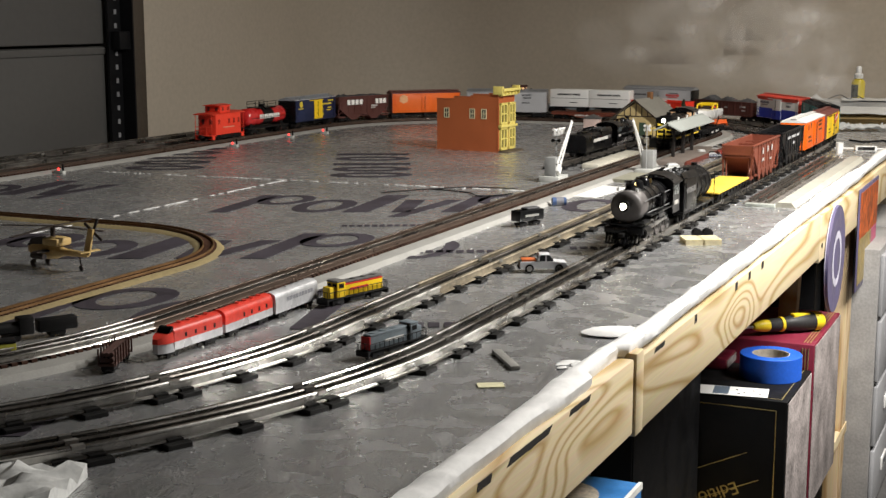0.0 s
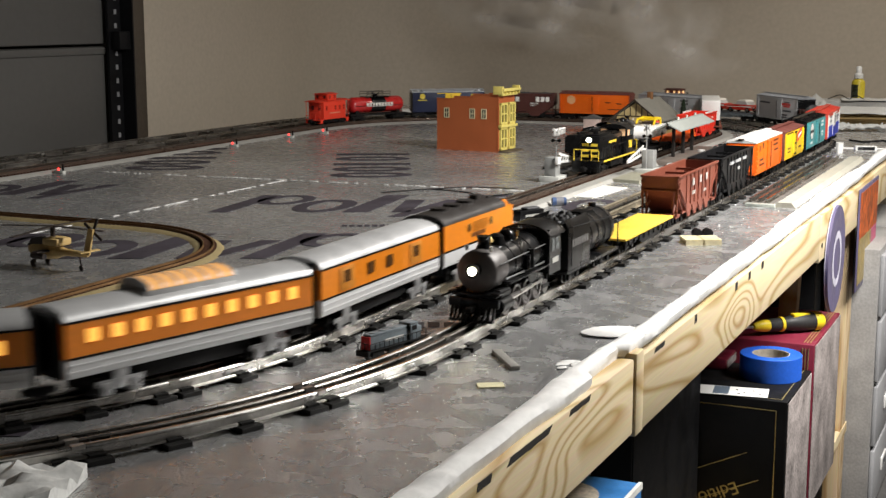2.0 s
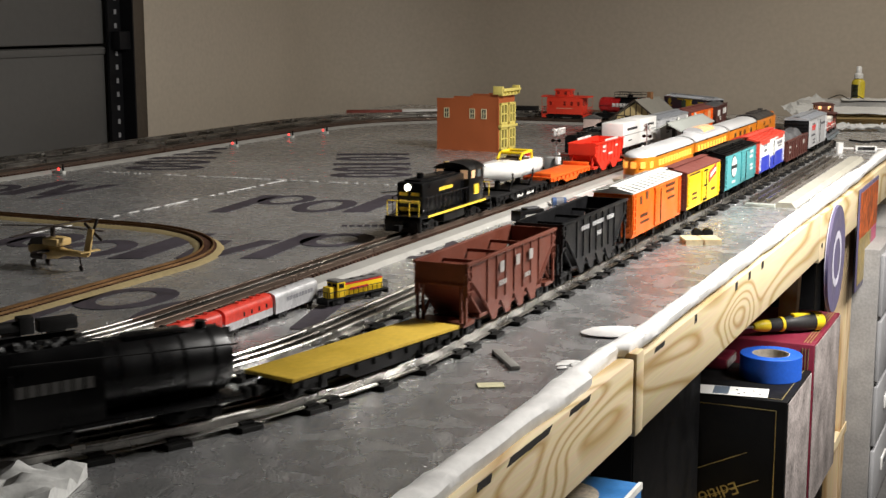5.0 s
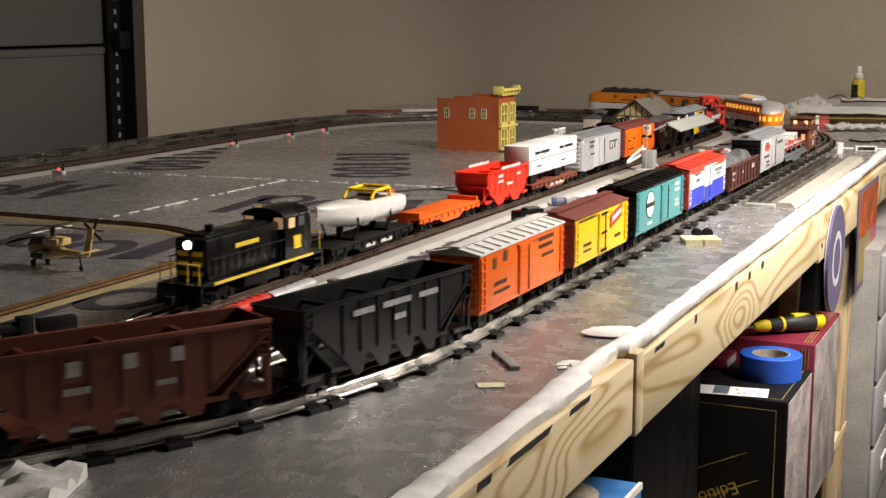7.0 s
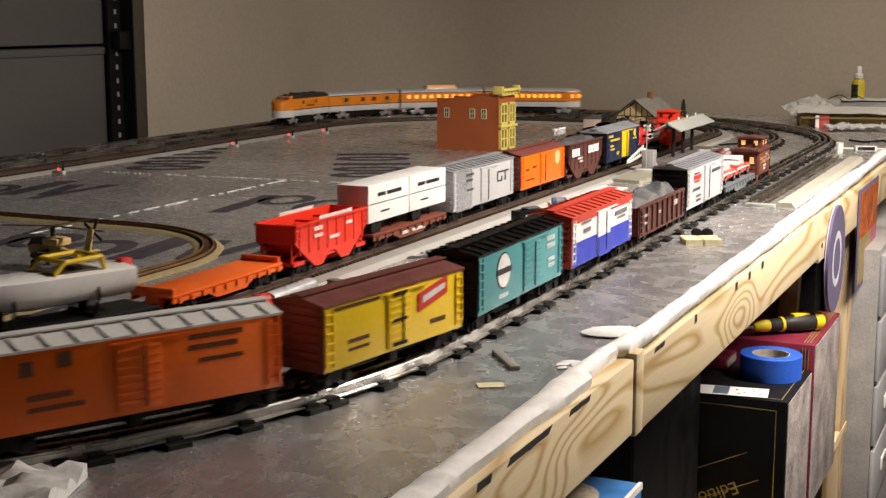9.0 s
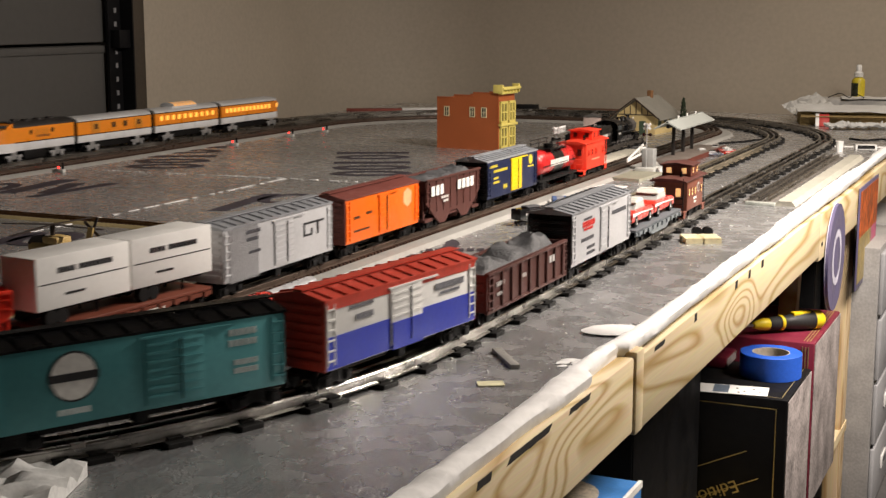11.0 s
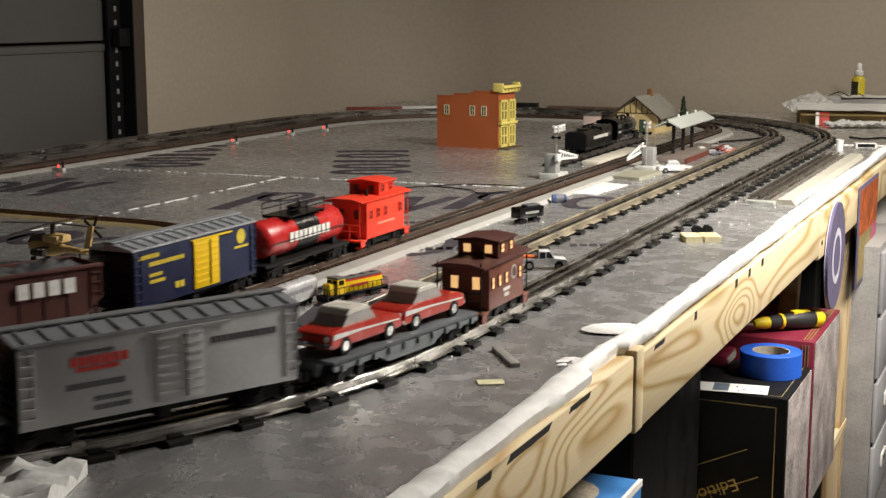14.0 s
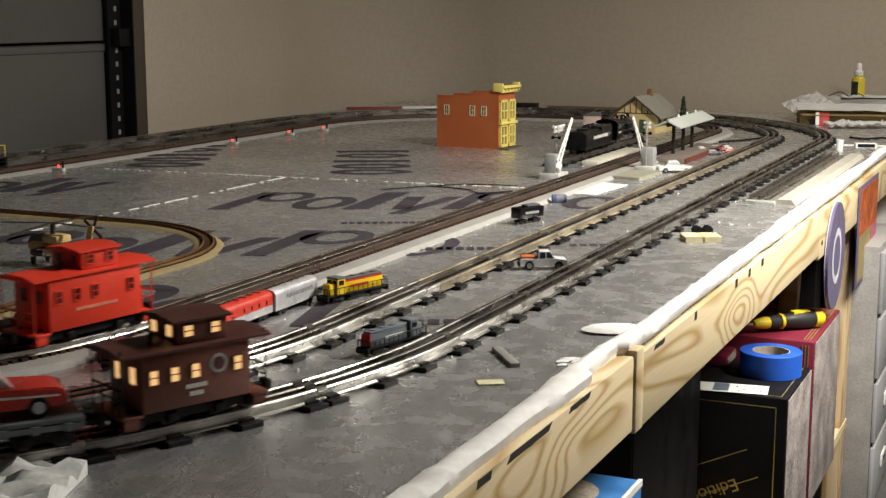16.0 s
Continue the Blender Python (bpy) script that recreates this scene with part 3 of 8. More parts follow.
def caboose(name, label, L, m, roof_m, glass, cup_y=0.012, step=True, h=0.094):
    t = thing(name, label, "caboose", "cars of the freight trains")
    W, z0, b0 = 0.031, 0.035, L / 2 - 0.028
    part("body", box(B(), -W, W, -b0, b0, z0, h, 0.0008), m, t)
    part("roof", prism(B(), [(-W - 0.003, h), (W + 0.003, h), (W + 0.003, h + 0.002), (0.015, h + 0.006), (-0.015, h + 0.006), (-W - 0.003, h + 0.002)], -L / 2 + 0.006, L / 2 - 0.006), roof_m, t)
    cz = h + 0.004
    bm = box(B(), -W + 0.004, W - 0.004, cup_y - 0.026, cup_y + 0.026, cz, cz + 0.020, 0.001)
    cup = part("cupola", bm, m, t)
    part("cupola_roof", prism(B(), [(-W + 0.001, cz + 0.020), (W - 0.001, cz + 0.020), (W - 0.001, cz + 0.022), (0, cz + 0.0255), (-W + 0.001, cz + 0.022)], cup_y - 0.031, cup_y + 0.031), roof_m, cup)
    window_set(t, [(cup_y - 0.014, cz + 0.0115), (cup_y + 0.014, cz + 0.0115)], (-1, 1), W - 0.004, glass, m, 0.009, 0.010)
    window_set(t, [(-b0 * 0.8, h - 0.021), (-b0 * 0.42, h - 0.021), (-0.002, h - 0.021), (b0 * 0.76, h - 0.021)], (-1, 1), W, glass, m)
    for d in (-1, 1):
        for x in (-0.014, 0.014):
            bm = box(B(), x - 0.0045, x + 0.0045, *sorted((d * b0, d * (b0 + 0.001))), h - 0.028, h - 0.013)
            part("end_window", bm, glass, t)
            bm = box(B(), x - 0.0045, x + 0.0045, *sorted((cup_y + d * 0.026, cup_y + d * 0.027)), cz + 0.006, cz + 0.016)
            part("cupola_window", bm, glass, cup)
        bm = box(B(), -W, W, *sorted((d * b0, d * (L / 2 - 0.008))), z0 - 0.003, z0, 0.0006)
        for sx in (-1, 1):
            box(bm, *sorted((sx * (W - 0.001), sx * (W - 0.012))), *sorted((d * (L / 2 - 0.024), d * (L / 2 - 0.010))), 0.022, 0.0245)
            box(bm, *sorted((sx * (W - 0.001), sx * (W - 0.002))), *sorted((d * (L / 2 - 0.024), d * (L / 2 - 0.010))), 0.022, z0)
        part("platform", bm, m, t)
        bm = B()
        for x in (-0.028, -0.010, 0.010, 0.028):
            rod(bm, (x, d * (L / 2 - 0.009), z0), (x, d * (L / 2 - 0.009), z0 + (0.060 if abs(x) > 0.02 else 0.024)), 0.0009, 6)
        rod(bm, (-0.028, d * (L / 2 - 0.009), z0 + 0.024), (0.028, d * (L / 2 - 0.009), z0 + 0.024), 0.0011, 6)
        rod(bm, (-0.028, d * (L / 2 - 0.009), z0 + 0.014), (0.028, d * (L / 2 - 0.009), z0 + 0.014), 0.0009, 6)
        part("railing", bm, UNDER if step else m, t)
    part("stove_pipe", rod(B(), (0.014, cup_y - 0.045, h), (0.014, cup_y - 0.045, h + 0.016), 0.0025, 8), UNDER, t)
    part("underframe", box(B(), -0.024, 0.024, -0.028, 0.028, 0.024, z0), UNDER, t)
    return running_gear(t, L, 0.042)


def tankcar(name, label, L, m, dark):
    t = thing(name, label, "tank car", "cars of the freight trains")
    b0 = L / 2 - 0.018
    bm = B()
    lathe(bm, [(0.0, -b0), (0.016, -b0 + 0.002), (0.024, -b0 + 0.007), (0.027, -b0 + 0.014), (0.027, b0 - 0.014), (0.024, b0 - 0.007), (0.016, b0 - 0.002), (0.0, b0)], seg=28, m=pose(0, 0, 0.072, -90))
    part("tank", bm, m, t)
    bm = B()
    lathe(bm, [(0.0272, -0.03), (0.0278, -0.03), (0.0278, 0.03), (0.0272, 0.03)], seg=28, m=pose(0, 0, 0.072, -90))
    part("band", bm, dark, t, "black centre band")
    bm = B()
    rod(bm, (0, 0, 0.094), (0, 0, 0.106), 0.010, 16)
    rod(bm, (0, 0, 0.106), (0, 0, 0.109), 0.011, 16)
    rod(bm, (0.006, 0.004, 0.108), (0.006, 0.004, 0.116), 0.002, 8)
    part("dome", bm, dark, t)
    bm = B()
    for y in (-0.045, 0.045):
        box(bm, -0.024, 0.024, y - 0.002, y + 0.002, 0.096, 0.099)
    box(bm, -0.022, 0.022, -0.05, 0.05, 0.0985, 0.1005)
    for x in (-0.022, 0.022):
        for y in (-0.05, 0, 0.05):
            rod(bm, (x, y, 0.1), (x, y, 0.117), 0.0008, 6)
        rod(bm, (x, -0.05, 0.117), (x, 0.05, 0.117), 0.0009, 6)
        rod(bm, (x, -0.05, 0.109), (x, 0.05, 0.109), 0.0008, 6)
    part("platform", bm, dark, t)
    bm = box(B(), -0.026, 0.026, -L / 2 + 0.012, L / 2 - 0.012, 0.036, 0.041, 0.0008)
    for d in (-1, 1):
        box(bm, -0.018, 0.018, d * (b0 - 0.025) - 0.006, d * (b0 - 0.025) + 0.006, 0.04, 0.053)
    part("frame", bm, UNDER, t)
    bm = B()
    for sx in (-1, 1):
        rod(bm, (sx * 0.0285, -b0 + 0.01, 0.069), (sx * 0.0285, b0 - 0.01, 0.069), 0.0008, 6)
    part("handrail", bm, UNDER, t)
    return running_gear(t, L)


# ---------------------------------------------------------------- steam locomotive and tender
GREYBOX = mat("graphite smokebox", (0.11, 0.10, 0.095), 0.42, 0.2)
BRASS = mat("brass", (0.7, 0.5, 0.2), 0.35, 0.9)


def steam_engine():
    t = thing("steam_locomotive", "black steam locomotive with graphite smokebox and lit headlight", "steam locomotive")
    zc = 0.078
    bm = B()
    lathe(bm, [(0.0275, -0.045), (0.0275, 0.02), (0.0255, 0.085)], seg=32, m=pose(0, 0, zc, -90))
    for y in (-0.03, 0.0, 0.03, 0.055):
        r = 0.0285 if y < 0.02 else 0.0285 - (y - 0.02) * 0.03
        lathe(bm, [(r - 0.001, y - 0.0012), (r, y - 0.0012), (r, y + 0.0012), (r - 0.001, y + 0.0012)], seg=32, m=pose(0, 0, zc, -90))
    part("boiler", bm, BLACKP, t)
    bm = B()
    lathe(bm, [(0.0268, 0.080), (0.0268, 0.116), (0.025, 0.119), (0.017, 0.122), (0.004, 0.124)], seg=32, m=pose(0, 0, zc, -90))
    part("smokebox", bm, GREYBOX, t, "graphite grey smokebox")
    bm = B()
    rod(bm, (0, 0.118, zc + 0.003), (0, 0.131, zc + 0.003), 0.0085, 20)
    rod(bm, (0, 0.131, zc + 0.003), (0, 0.1325, zc + 0.003), 0.0092, 20)
    head = part("headlight", bm, BLACKP, t)
    part("lens", rod(B(), (0, 0.1325, zc + 0.003), (0, 0.1338, zc + 0.003), 0.0050, 20), HEADLIGHT, head, "glowing lens")
    for x in (-0.016, 0.016):
        part("marker_lamp", rod(B(), (x, 0.112, zc + 0.025), (x, 0.112, zc + 0.031), 0.0022, 8), WHITEP, t)
    bm = B()
    lathe(bm, [(0.010, 0.0), (0.0075, 0.005), (0.0075, 0.013), (0.0092, 0.0165), (0.007, 0.0165)], (0, 0.098, zc + 0.025), 18)
    part("chimney", bm, BLACKP, t)
    bm = B()
    lathe(bm, [(0.012, 0), (0.0105, 0.006), (0.0095, 0.011), (0.005, 0.014), (0.001, 0.0145)], (0, 0.058, zc + 0.0245), 18)
    part("steam_dome", bm, BLACKP, t)
    bm = B()
    lathe(bm, [(0.0115, 0), (0.010, 0.006), (0.009, 0.010), (0.005, 0.013), (0.001, 0.0135)], (0, 0.022, zc + 0.0255), 18)
    part("sand_dome", bm, BLACKP, t)
    bm = B()
    rod(bm, (0, 0.078, zc + 0.026), (0, 0.078, zc + 0.037), 0.0012, 6)
    lathe(bm, [(0.005, 0), (0.0035, 0.004), (0.002, 0.006)], (0, 0.078, zc + 0.031), 12)
    part("bell", bm, BRASS, t)
    bm = B()
    rod(bm, (0.006, 0.004, zc + 0.026), (0.006, 0.004, zc + 0.036), 0.0016, 8)
    rod(bm, (-0.006, 0.0, zc + 0.026), (-0.006, 0.0, zc + 0.034), 0.002, 8)
    part("whistle", bm, BRASS, t)
    # feed pump, pipes, running boards
    for sx in (-1, 1):
        bm = box(B(), *sorted((sx * 0.022, sx * 0.034)), -0.045, 0.09, 0.0605, 0.063, 0.0005)
        box(bm, *sorted((sx * 0.022, sx * 0.034)), 0.09, 0.128, 0.052, 0.0545, 0.0005)
        part("running_board", bm, BLACKP, t)
        bm = B()
        rod(bm, (sx * 0.0295, 0.012, 0.068), (sx * 0.0295, 0.012, 0.092), 0.0048, 12)
        rod(bm, (sx * 0.0295, 0.024, 0.068), (sx * 0.0295, 0.024, 0.086), 0.0038, 12)
        part("air_pump", bm, BLACKP, t)
        bm = B()
        rod(bm, (sx * 0.0295, -0.04, zc + 0.012), (sx * 0.0285, 0.112, zc + 0.010), 0.0008, 6)
        rod(bm, (sx * 0.028, -0.04, 0.066), (sx * 0.027, 0.09, 0.066), 0.0013, 6)
        part("handrail", bm, mat("grey rail", (0.22, 0.22, 0.22), 0.4, 0.6), t)
        bm = B()
        rod(bm, (sx * 0.0275, 0.084, 0.037), (sx * 0.0275, 0.117, 0.037), 0.0085, 16)
        rod(bm, (sx * 0.0265, 0.086, 0.051), (sx * 0.0265, 0.115, 0.051), 0.0055, 14)
        rod(bm, (sx * 0.0275, 0.117, 0.037), (sx * 0.0275, 0.1185, 0.037), 0.0068, 16)
        part("cylinder", bm, BLACKP, t)
        part("crosshead_guide", box(B(), *sorted((sx * 0.0265, sx * 0.0285)), 0.045, 0.084, 0.040, 0.043), GREYBOX, t)
    # cab
    bm = B()
    for sx in (-1, 1):
        sideplate(bm, [(-0.045, 0.048), (-0.045, 0.070)] + [(-0.045, 0.104), (-0.088, 0.104), (-0.088, 0.048)], sx * 0.034, sx * 0.0325)
    box(bm, -0.033, 0.033, -0.047, -0.0455, 0.05, 0.108)
    cab = part("cab", bm, BLACKP, t)
    bm = B()
    pr = [(0.0375 * math.sin(a), 0.096 + 0.019 * math.cos(a)) for a in np.linspace(-1.35, 1.35, 13)]
    prism(bm, pr + [(x * 0.96, z - 0.002) for x, z in pr[::-1]], -0.098, -0.040)
    part("cab_roof", bm, BLACKP, cab)
    for sx in (-1, 1):
        for y in (-0.058, -0.074):
            part("cab_window", box(B(), *sorted((sx * 0.034, sx * 0.0346)), y - 0.006, y + 0.006, 0.079, 0.095), mat("dull glass", (0.09, 0.10, 0.10), 0.15), cab)
        part("number_bar", box(B(), *sorted((sx * 0.034, sx * 0.0348)), -0.078, -0.055, 0.062, 0.069), mat("faded lettering", (0.4, 0.39, 0.36), 0.6), cab)
    # frame, firebox, pilot
    bm = box(B(), -0.010, 0.010, -0.085, 0.125, 0.026, 0.05)
    sideplate(bm, [(-0.045, 0.04), (-0.045, 0.08), (0.01, 0.08), (-0.005, 0.04)], -0.022, 0.022)
    part("frame", bm, BLACKP, t)
    bm = box(B(), -0.033, 0.033, 0.124, 0.129, 0.036, 0.047, 0.0008)
    box(bm, -0.030, 0.030, 0.106, 0.126, 0.049, 0.052, 0.0006)
    for i in range(-5, 6):
        sideplate(bm, [(0.127, 0.037), (0.129, 0.037), (0.146 - abs(i) * 0.0022, 0.022), (0.144 - abs(i) * 0.0022, 0.0205)], i * 0.0055 - 0.0014, i * 0.0055 + 0.0014)
    box(bm, -0.029, 0.029, 0.132, 0.138, 0.0195, 0.0225)
    part("pilot", bm, BLACKP, t)
    part("pilot_coupler", box(B(), -0.004, 0.004, 0.128, 0.145, 0.032, 0.038, 0.001), UNDER, t)
    bm = B()
    for x in (-0.012, 0.012):
        rod(bm, (x, 0.120, 0.052), (x * 0.9, 0.108, zc - 0.010), 0.0013, 6)
    part("brace", bm, BLACKP, t)
    # wheels
    for y, r in ((0.113, 0.0085), (-0.070, 0.010)):
        w = part("pony_truck", box(B(), -0.02, 0.02, y - 0.012, y + 0.012, 0.026, 0.031), UNDER, t)
        bm = B()
        for sx in (-1, 1):
            rod(bm, (sx * 0.014, y, 0.0175 + r), (sx * 0.019, y, 0.0175 + r), r, 16)
        part("wheelset", bm, GREYBOX, w)
    drivers = []
    R = 0.0165
    for y in (0.074, 0.038, 0.002, -0.034):
        bm = B()
        for sx in (-1, 1):
            ring = [(R - 0.0035, -0.0025), (R, -0.0025), (R, 0.0025), (R - 0.0035, 0.0025)]
            a = []
            for rr, q in ring:
                a.append([bm.verts.new((sx * 0.0185 + q, rr * math.cos(u), rr * math.sin(u))) for u in np.linspace(0, 2 * math.pi, 25)[:-1]])
            for p0, p1 in zip(a, a[1:] + a[:1]):
                for i in range(24):
                    bm.faces.new((p0[i], p0[(i + 1) % 24], p1[(i + 1) % 24], p1[i]))
            for k in range(10):
                u = 2 * math.pi * k / 10
                rod(bm, (sx * 0.0185, 0.002 * math.cos(u), 0.002 * math.sin(u)), (sx * 0.0185, 0.014 * math.cos(u), 0.014 * math.sin(u)), 0.0009, 5)
            rod(bm, (sx * 0.016, 0, 0), (sx * 0.0215, 0, 0), 0.0036, 10)
            ph = 0 if sx > 0 else math.pi / 2
            box(bm, sx * 0.0185 - 0.002, sx * 0.0185 + 0.002, -0.011, -0.006, -0.008, 0.008, m=Matrix.Rotation(ph, 4, "X"))
            c = Vector((0, 0.0075 * math.cos(ph), 0.0075 * math.sin(ph)))
            rod(bm, (sx * 0.019, c.y, c.z), (sx * 0.0235, c.y, c.z), 0.0022, 8)
        rod(bm, (-0.018, 0, 0), (0.018, 0, 0), 0.0025, 8)
        w = part("driving_wheelset", bm, GREYBOX, t)
        w.location = (0, y, RZ + R)
        drivers.append((w, y))
    rods = []
    for sx in (-1, 1):
        bm = box(B(), *sorted((sx * 0.0235, sx * 0.0252)), -0.034, 0.074, -0.002, 0.002, 0.0005)
        for y in (0.074, 0.038, 0.002, -0.034):
            rod(bm, (sx * 0.0232, y, 0), (sx * 0.0258, y, 0), 0.0036, 10)
        w = part("side_rod", bm, mat("bright rod", (0.5, 0.49, 0.47), 0.3, 0.9), t)
        rods.append((w, sx))
        bm = box(B(), *sorted((sx * 0.0262, sx * 0.0276)), -0.004, 0.068, -0.0016, 0.0016, 0.0004)
        w = part("main_rod", bm, mat("bright rod", (0.5, 0.49, 0.47), 0.3, 0.9), t)
        rods.append((w, sx * 2))
    share("coupler", COUPLER, t, pose(0, -0.10, 0, 0, 0, 180))
    return t, drivers, rods, R


def tender(round_tank=True):
    t = thing("tender", "black coal tender with a rounded tank and lettered flank", "tender")
    b0 = 0.112
    pr = [(-0.034, 0.040), (0.034, 0.040), (0.034, 0.086), (0.031, 0.094), (0.024, 0.099), (-0.024, 0.099), (-0.031, 0.094), (-0.034, 0.086)]
    bm = B()
    lathe(bm, [(0.012, -b0), (0.028, -b0 + 0.003), (0.031, -b0 + 0.008), (0.031, 0.022)], seg=30, m=pose(0, 0, 0.071, -90))
    for y in (-0.09, -0.06, -0.03, 0.0):
        lathe(bm, [(0.0308, y - 0.001), (0.0318, y - 0.001), (0.0318, y + 0.001), (0.0308, y + 0.001)], seg=30, m=pose(0, 0, 0.071, -90))
    if not round_tank:
        bm.free()
        bm = prism(B(), pr, -b0, 0.021)
    part("tank", bm, BLACKP, t)
    pr = [(-0.034, 0.040), (0.034, 0.040), (0.034, 0.098), (0.028, 0.109), (0.027, 0.109), (0.031, 0.097), (-0.031, 0.097), (-0.027, 0.109), (-0.028, 0.109), (-0.034, 0.098)]
    part("bunker", prism(B(), pr, 0.02, b0), BLACKP, t)
    bm = B()
    nb = 8
    for j in range(60):
        y, x = random.uniform(0.022, b0 - 0.004), random.uniform(-0.026, 0.026)
        bmesh.ops.create_icosphere(bm, subdivisions=1, radius=random.uniform(0.003, 0.006), matrix=pose(x, y, 0.099 + 0.008 * (1 - abs(x) / 0.03), random.uniform(0, 90), random.uniform(0, 90)))
    part("coal", bm, mat("coal", (0.012, 0.012, 0.012), 0.5), t, smooth=False)
    bm = box(B(), -0.010, 0.010, -0.07, -0.01, 0.1005, 0.1045, 0.001)
    rod(bm, (0, -0.088, 0.100), (0, -0.088, 0.108), 0.006, 12)
    part("hatch", bm, BLACKP, t)
    part("frame", box(B(), -0.034, 0.034, -b0 - 0.003, b0 + 0.003, 0.035, 0.040, 0.0008), BLACKP, t)
    bars(t, [(0.03, 0.10, 0.071, 0.010)], (-1, 1), mat("dim lettering", (0.12, 0.115, 0.11), 0.5), 0.034)
    bm = B()
    for sx in (-1, 1):
        rod(bm, (sx * 0.036, -b0 + 0.004, 0.09), (sx * 0.036, b0 - 0.01, 0.1), 0.0008, 6)
        for y in (-b0 + 0.004, b0 - 0.01):
            rod(bm, (sx * 0.0355, y, 0.045), (sx * 0.0355, y, 0.092), 0.0009, 6)
    part("handrail", bm, UNDER, t)
    part("rear_lamp", rod(B(), (0, -b0 - 0.006, 0.094), (0, -b0, 0.094), 0.004, 12), BLACKP, t)
    return running_gear(t, 0.25, 0.055)


# ---------------------------------------------------------------- road switcher
YEL = mat("yellow stripe", (0.80, 0.58, 0.05), 0.45)


def switcher():
    t = thing("diesel_switcher", "black road switcher diesel with yellow stripes and lit headlights", "diesel locomotive")
    L = 0.335
    b0 = L / 2 - 0.012
    part("deck", box(B(), -0.034, 0.034, -b0, b0, 0.044, 0.049, 0.0008), BLACKP, t)
    bm = box(B(), -0.0255, 0.0255, -0.05, b0 - 0.028, 0.049, 0.104, 0.005)
    box(bm, -0.016, 0.016, -0.03, b0 - 0.04, 0.103, 0.107, 0.001)
    part("long_hood", bm, BLACKP, t)
    part("short_hood", box(B(), -0.0255, 0.0255, -b0 + 0.016, -0.112, 0.049, 0.104, 0.005), BLACKP, t)
    bm = box(B(), -0.034, 0.034, -0.113, -0.050, 0.049, 0.111, 0.001)
    cab = part("cab", bm, BLACKP, t)
    pr = [(0.0365 * math.sin(a), 0.106 + 0.015 * math.cos(a)) for a in np.linspace(-1.4, 1.4, 11)]
    part("cab_roof", prism(B(), pr, -0.117, -0.046), BLACKP, cab)
    g = mat("cab glow", (0.75, 0.45, 0.24), 0.3, glow=0.35)
    for x in (-0.024, 0.024):
        part("front_window", box(B(), x - 0.007, x + 0.007, -0.050, -0.0492, 0.092, 0.108), g, cab)
    for sx in (-1, 1):
        for y in (-0.068, -0.094):
            part("side_window", box(B(), *sorted((sx * 0.034, sx * 0.0346)), y - 0.008, y + 0.008, 0.092, 0.106), g if y > -0.08 else mat("dull glass", (0.09, 0.10, 0.10), 0.15), cab)
        part("emblem", box(B(), *sorted((sx * 0.034, sx * 0.0347)), -0.092, -0.070, 0.062, 0.080, 0.002), YEL, cab)
        bm = box(B(), *sorted((sx * 0.0341, sx * 0.0349)), -b0 + 0.03, b0 - 0.03, 0.0445, 0.0485)
        part("sill_stripe", bm, YEL, t)
        part("lettering_plate", box(B(), *sorted((sx * 0.0255, sx * 0.0261)), 0.005, 0.062, 0.083, 0.089), YEL, t, "yellow lettering on the hood")
        bm = B()
        for y in np.linspace(-0.04, b0 - 0.03, 6):
            rod(bm, (sx * 0.033, y, 0.049), (sx * 0.033, y, 0.078), 0.0008, 6)
        rod(bm, (sx * 0.033, -0.05, 0.078), (sx * 0.033, b0 - 0.028, 0.078), 0.0009, 6)
        part("handrail", bm, UNDER, t)
        bm = B()
        for y in np.linspace(-0.04, b0 - 0.05, 9):
            box(bm, *sorted((sx * 0.0255, sx * 0.0262)), y, y + 0.012, 0.055, 0.078, 0.0004)
        part("hood_door", bm, BLACKP, t)
    for d, yy in ((1, b0 - 0.028), (-1, -b0 + 0.016)):
        bm = B()
        for k in range(3):
            for sx in (-1, 1):
                z = 0.055 + k * 0.013
                sideplate(bm, [(yy, z), (yy + d * 0.0008, z), (yy + d * 0.0008, z + 0.006), (yy, z + 0.006)], sx * 0.003, sx * 0.019)
        part("chevron", bm, YEL, t, "yellow chevrons")
        bm = rod(B(), (0, yy, 0.096), (0, yy + d * 0.006, 0.096), 0.007, 16)
        hl = part("headlight", bm, BLACKP, t)
        if d > 0:
            part("lens", rod(B(), (0, yy + 0.006, 0.096), (0, yy + 0.007, 0.096), 0.0055, 16), HEADLIGHT, hl, "glowing lens")
        bm = B()
        for x in (-0.03, -0.012, 0.012, 0.03):
            rod(bm, (x, d * (b0 - 0.003), 0.046), (x, d * (b0 - 0.003), 0.075), 0.001, 6)
        rod(bm, (-0.03, d * (b0 - 0.003), 0.075), (0.03, d * (b0 - 0.003), 0.075), 0.001, 6)
        part("end_rail", bm, YEL, t)
        bm = box(B(), -0.034, 0.034, *sorted((d * b0, d * (b0 - 0.006))), 0.022, 0.049, 0.001)
        part("pilot", bm, BLACKP, t)
        bm = B()
        for sx in (-1, 1):
            for z in (0.026, 0.036):
                box(bm, *sorted((sx * 0.022, sx * 0.036)), *sorted((d * (b0 - 0.026), d * (b0 - 0.008))), z, z + 0.002)
        part("step", bm, BLACKP, t)
    rod_b = rod(B(), (0, 0.085, 0.105), (0, 0.085, 0.116), 0.006, 12)
    part("exhaust", rod_b, BLACKP, t)
    bm = B()
    rod(bm, (0.012, -0.06, 0.12), (0.012, -0.042, 0.122), 0.0018, 8)
    part("horn", bm, BRASS, t)
    part("fuel_tank", box(B(), -0.028, 0.028, -0.045, 0.045, 0.026, 0.044, 0.003), UNDER, t)
    return running_gear(t, L, 0.075)


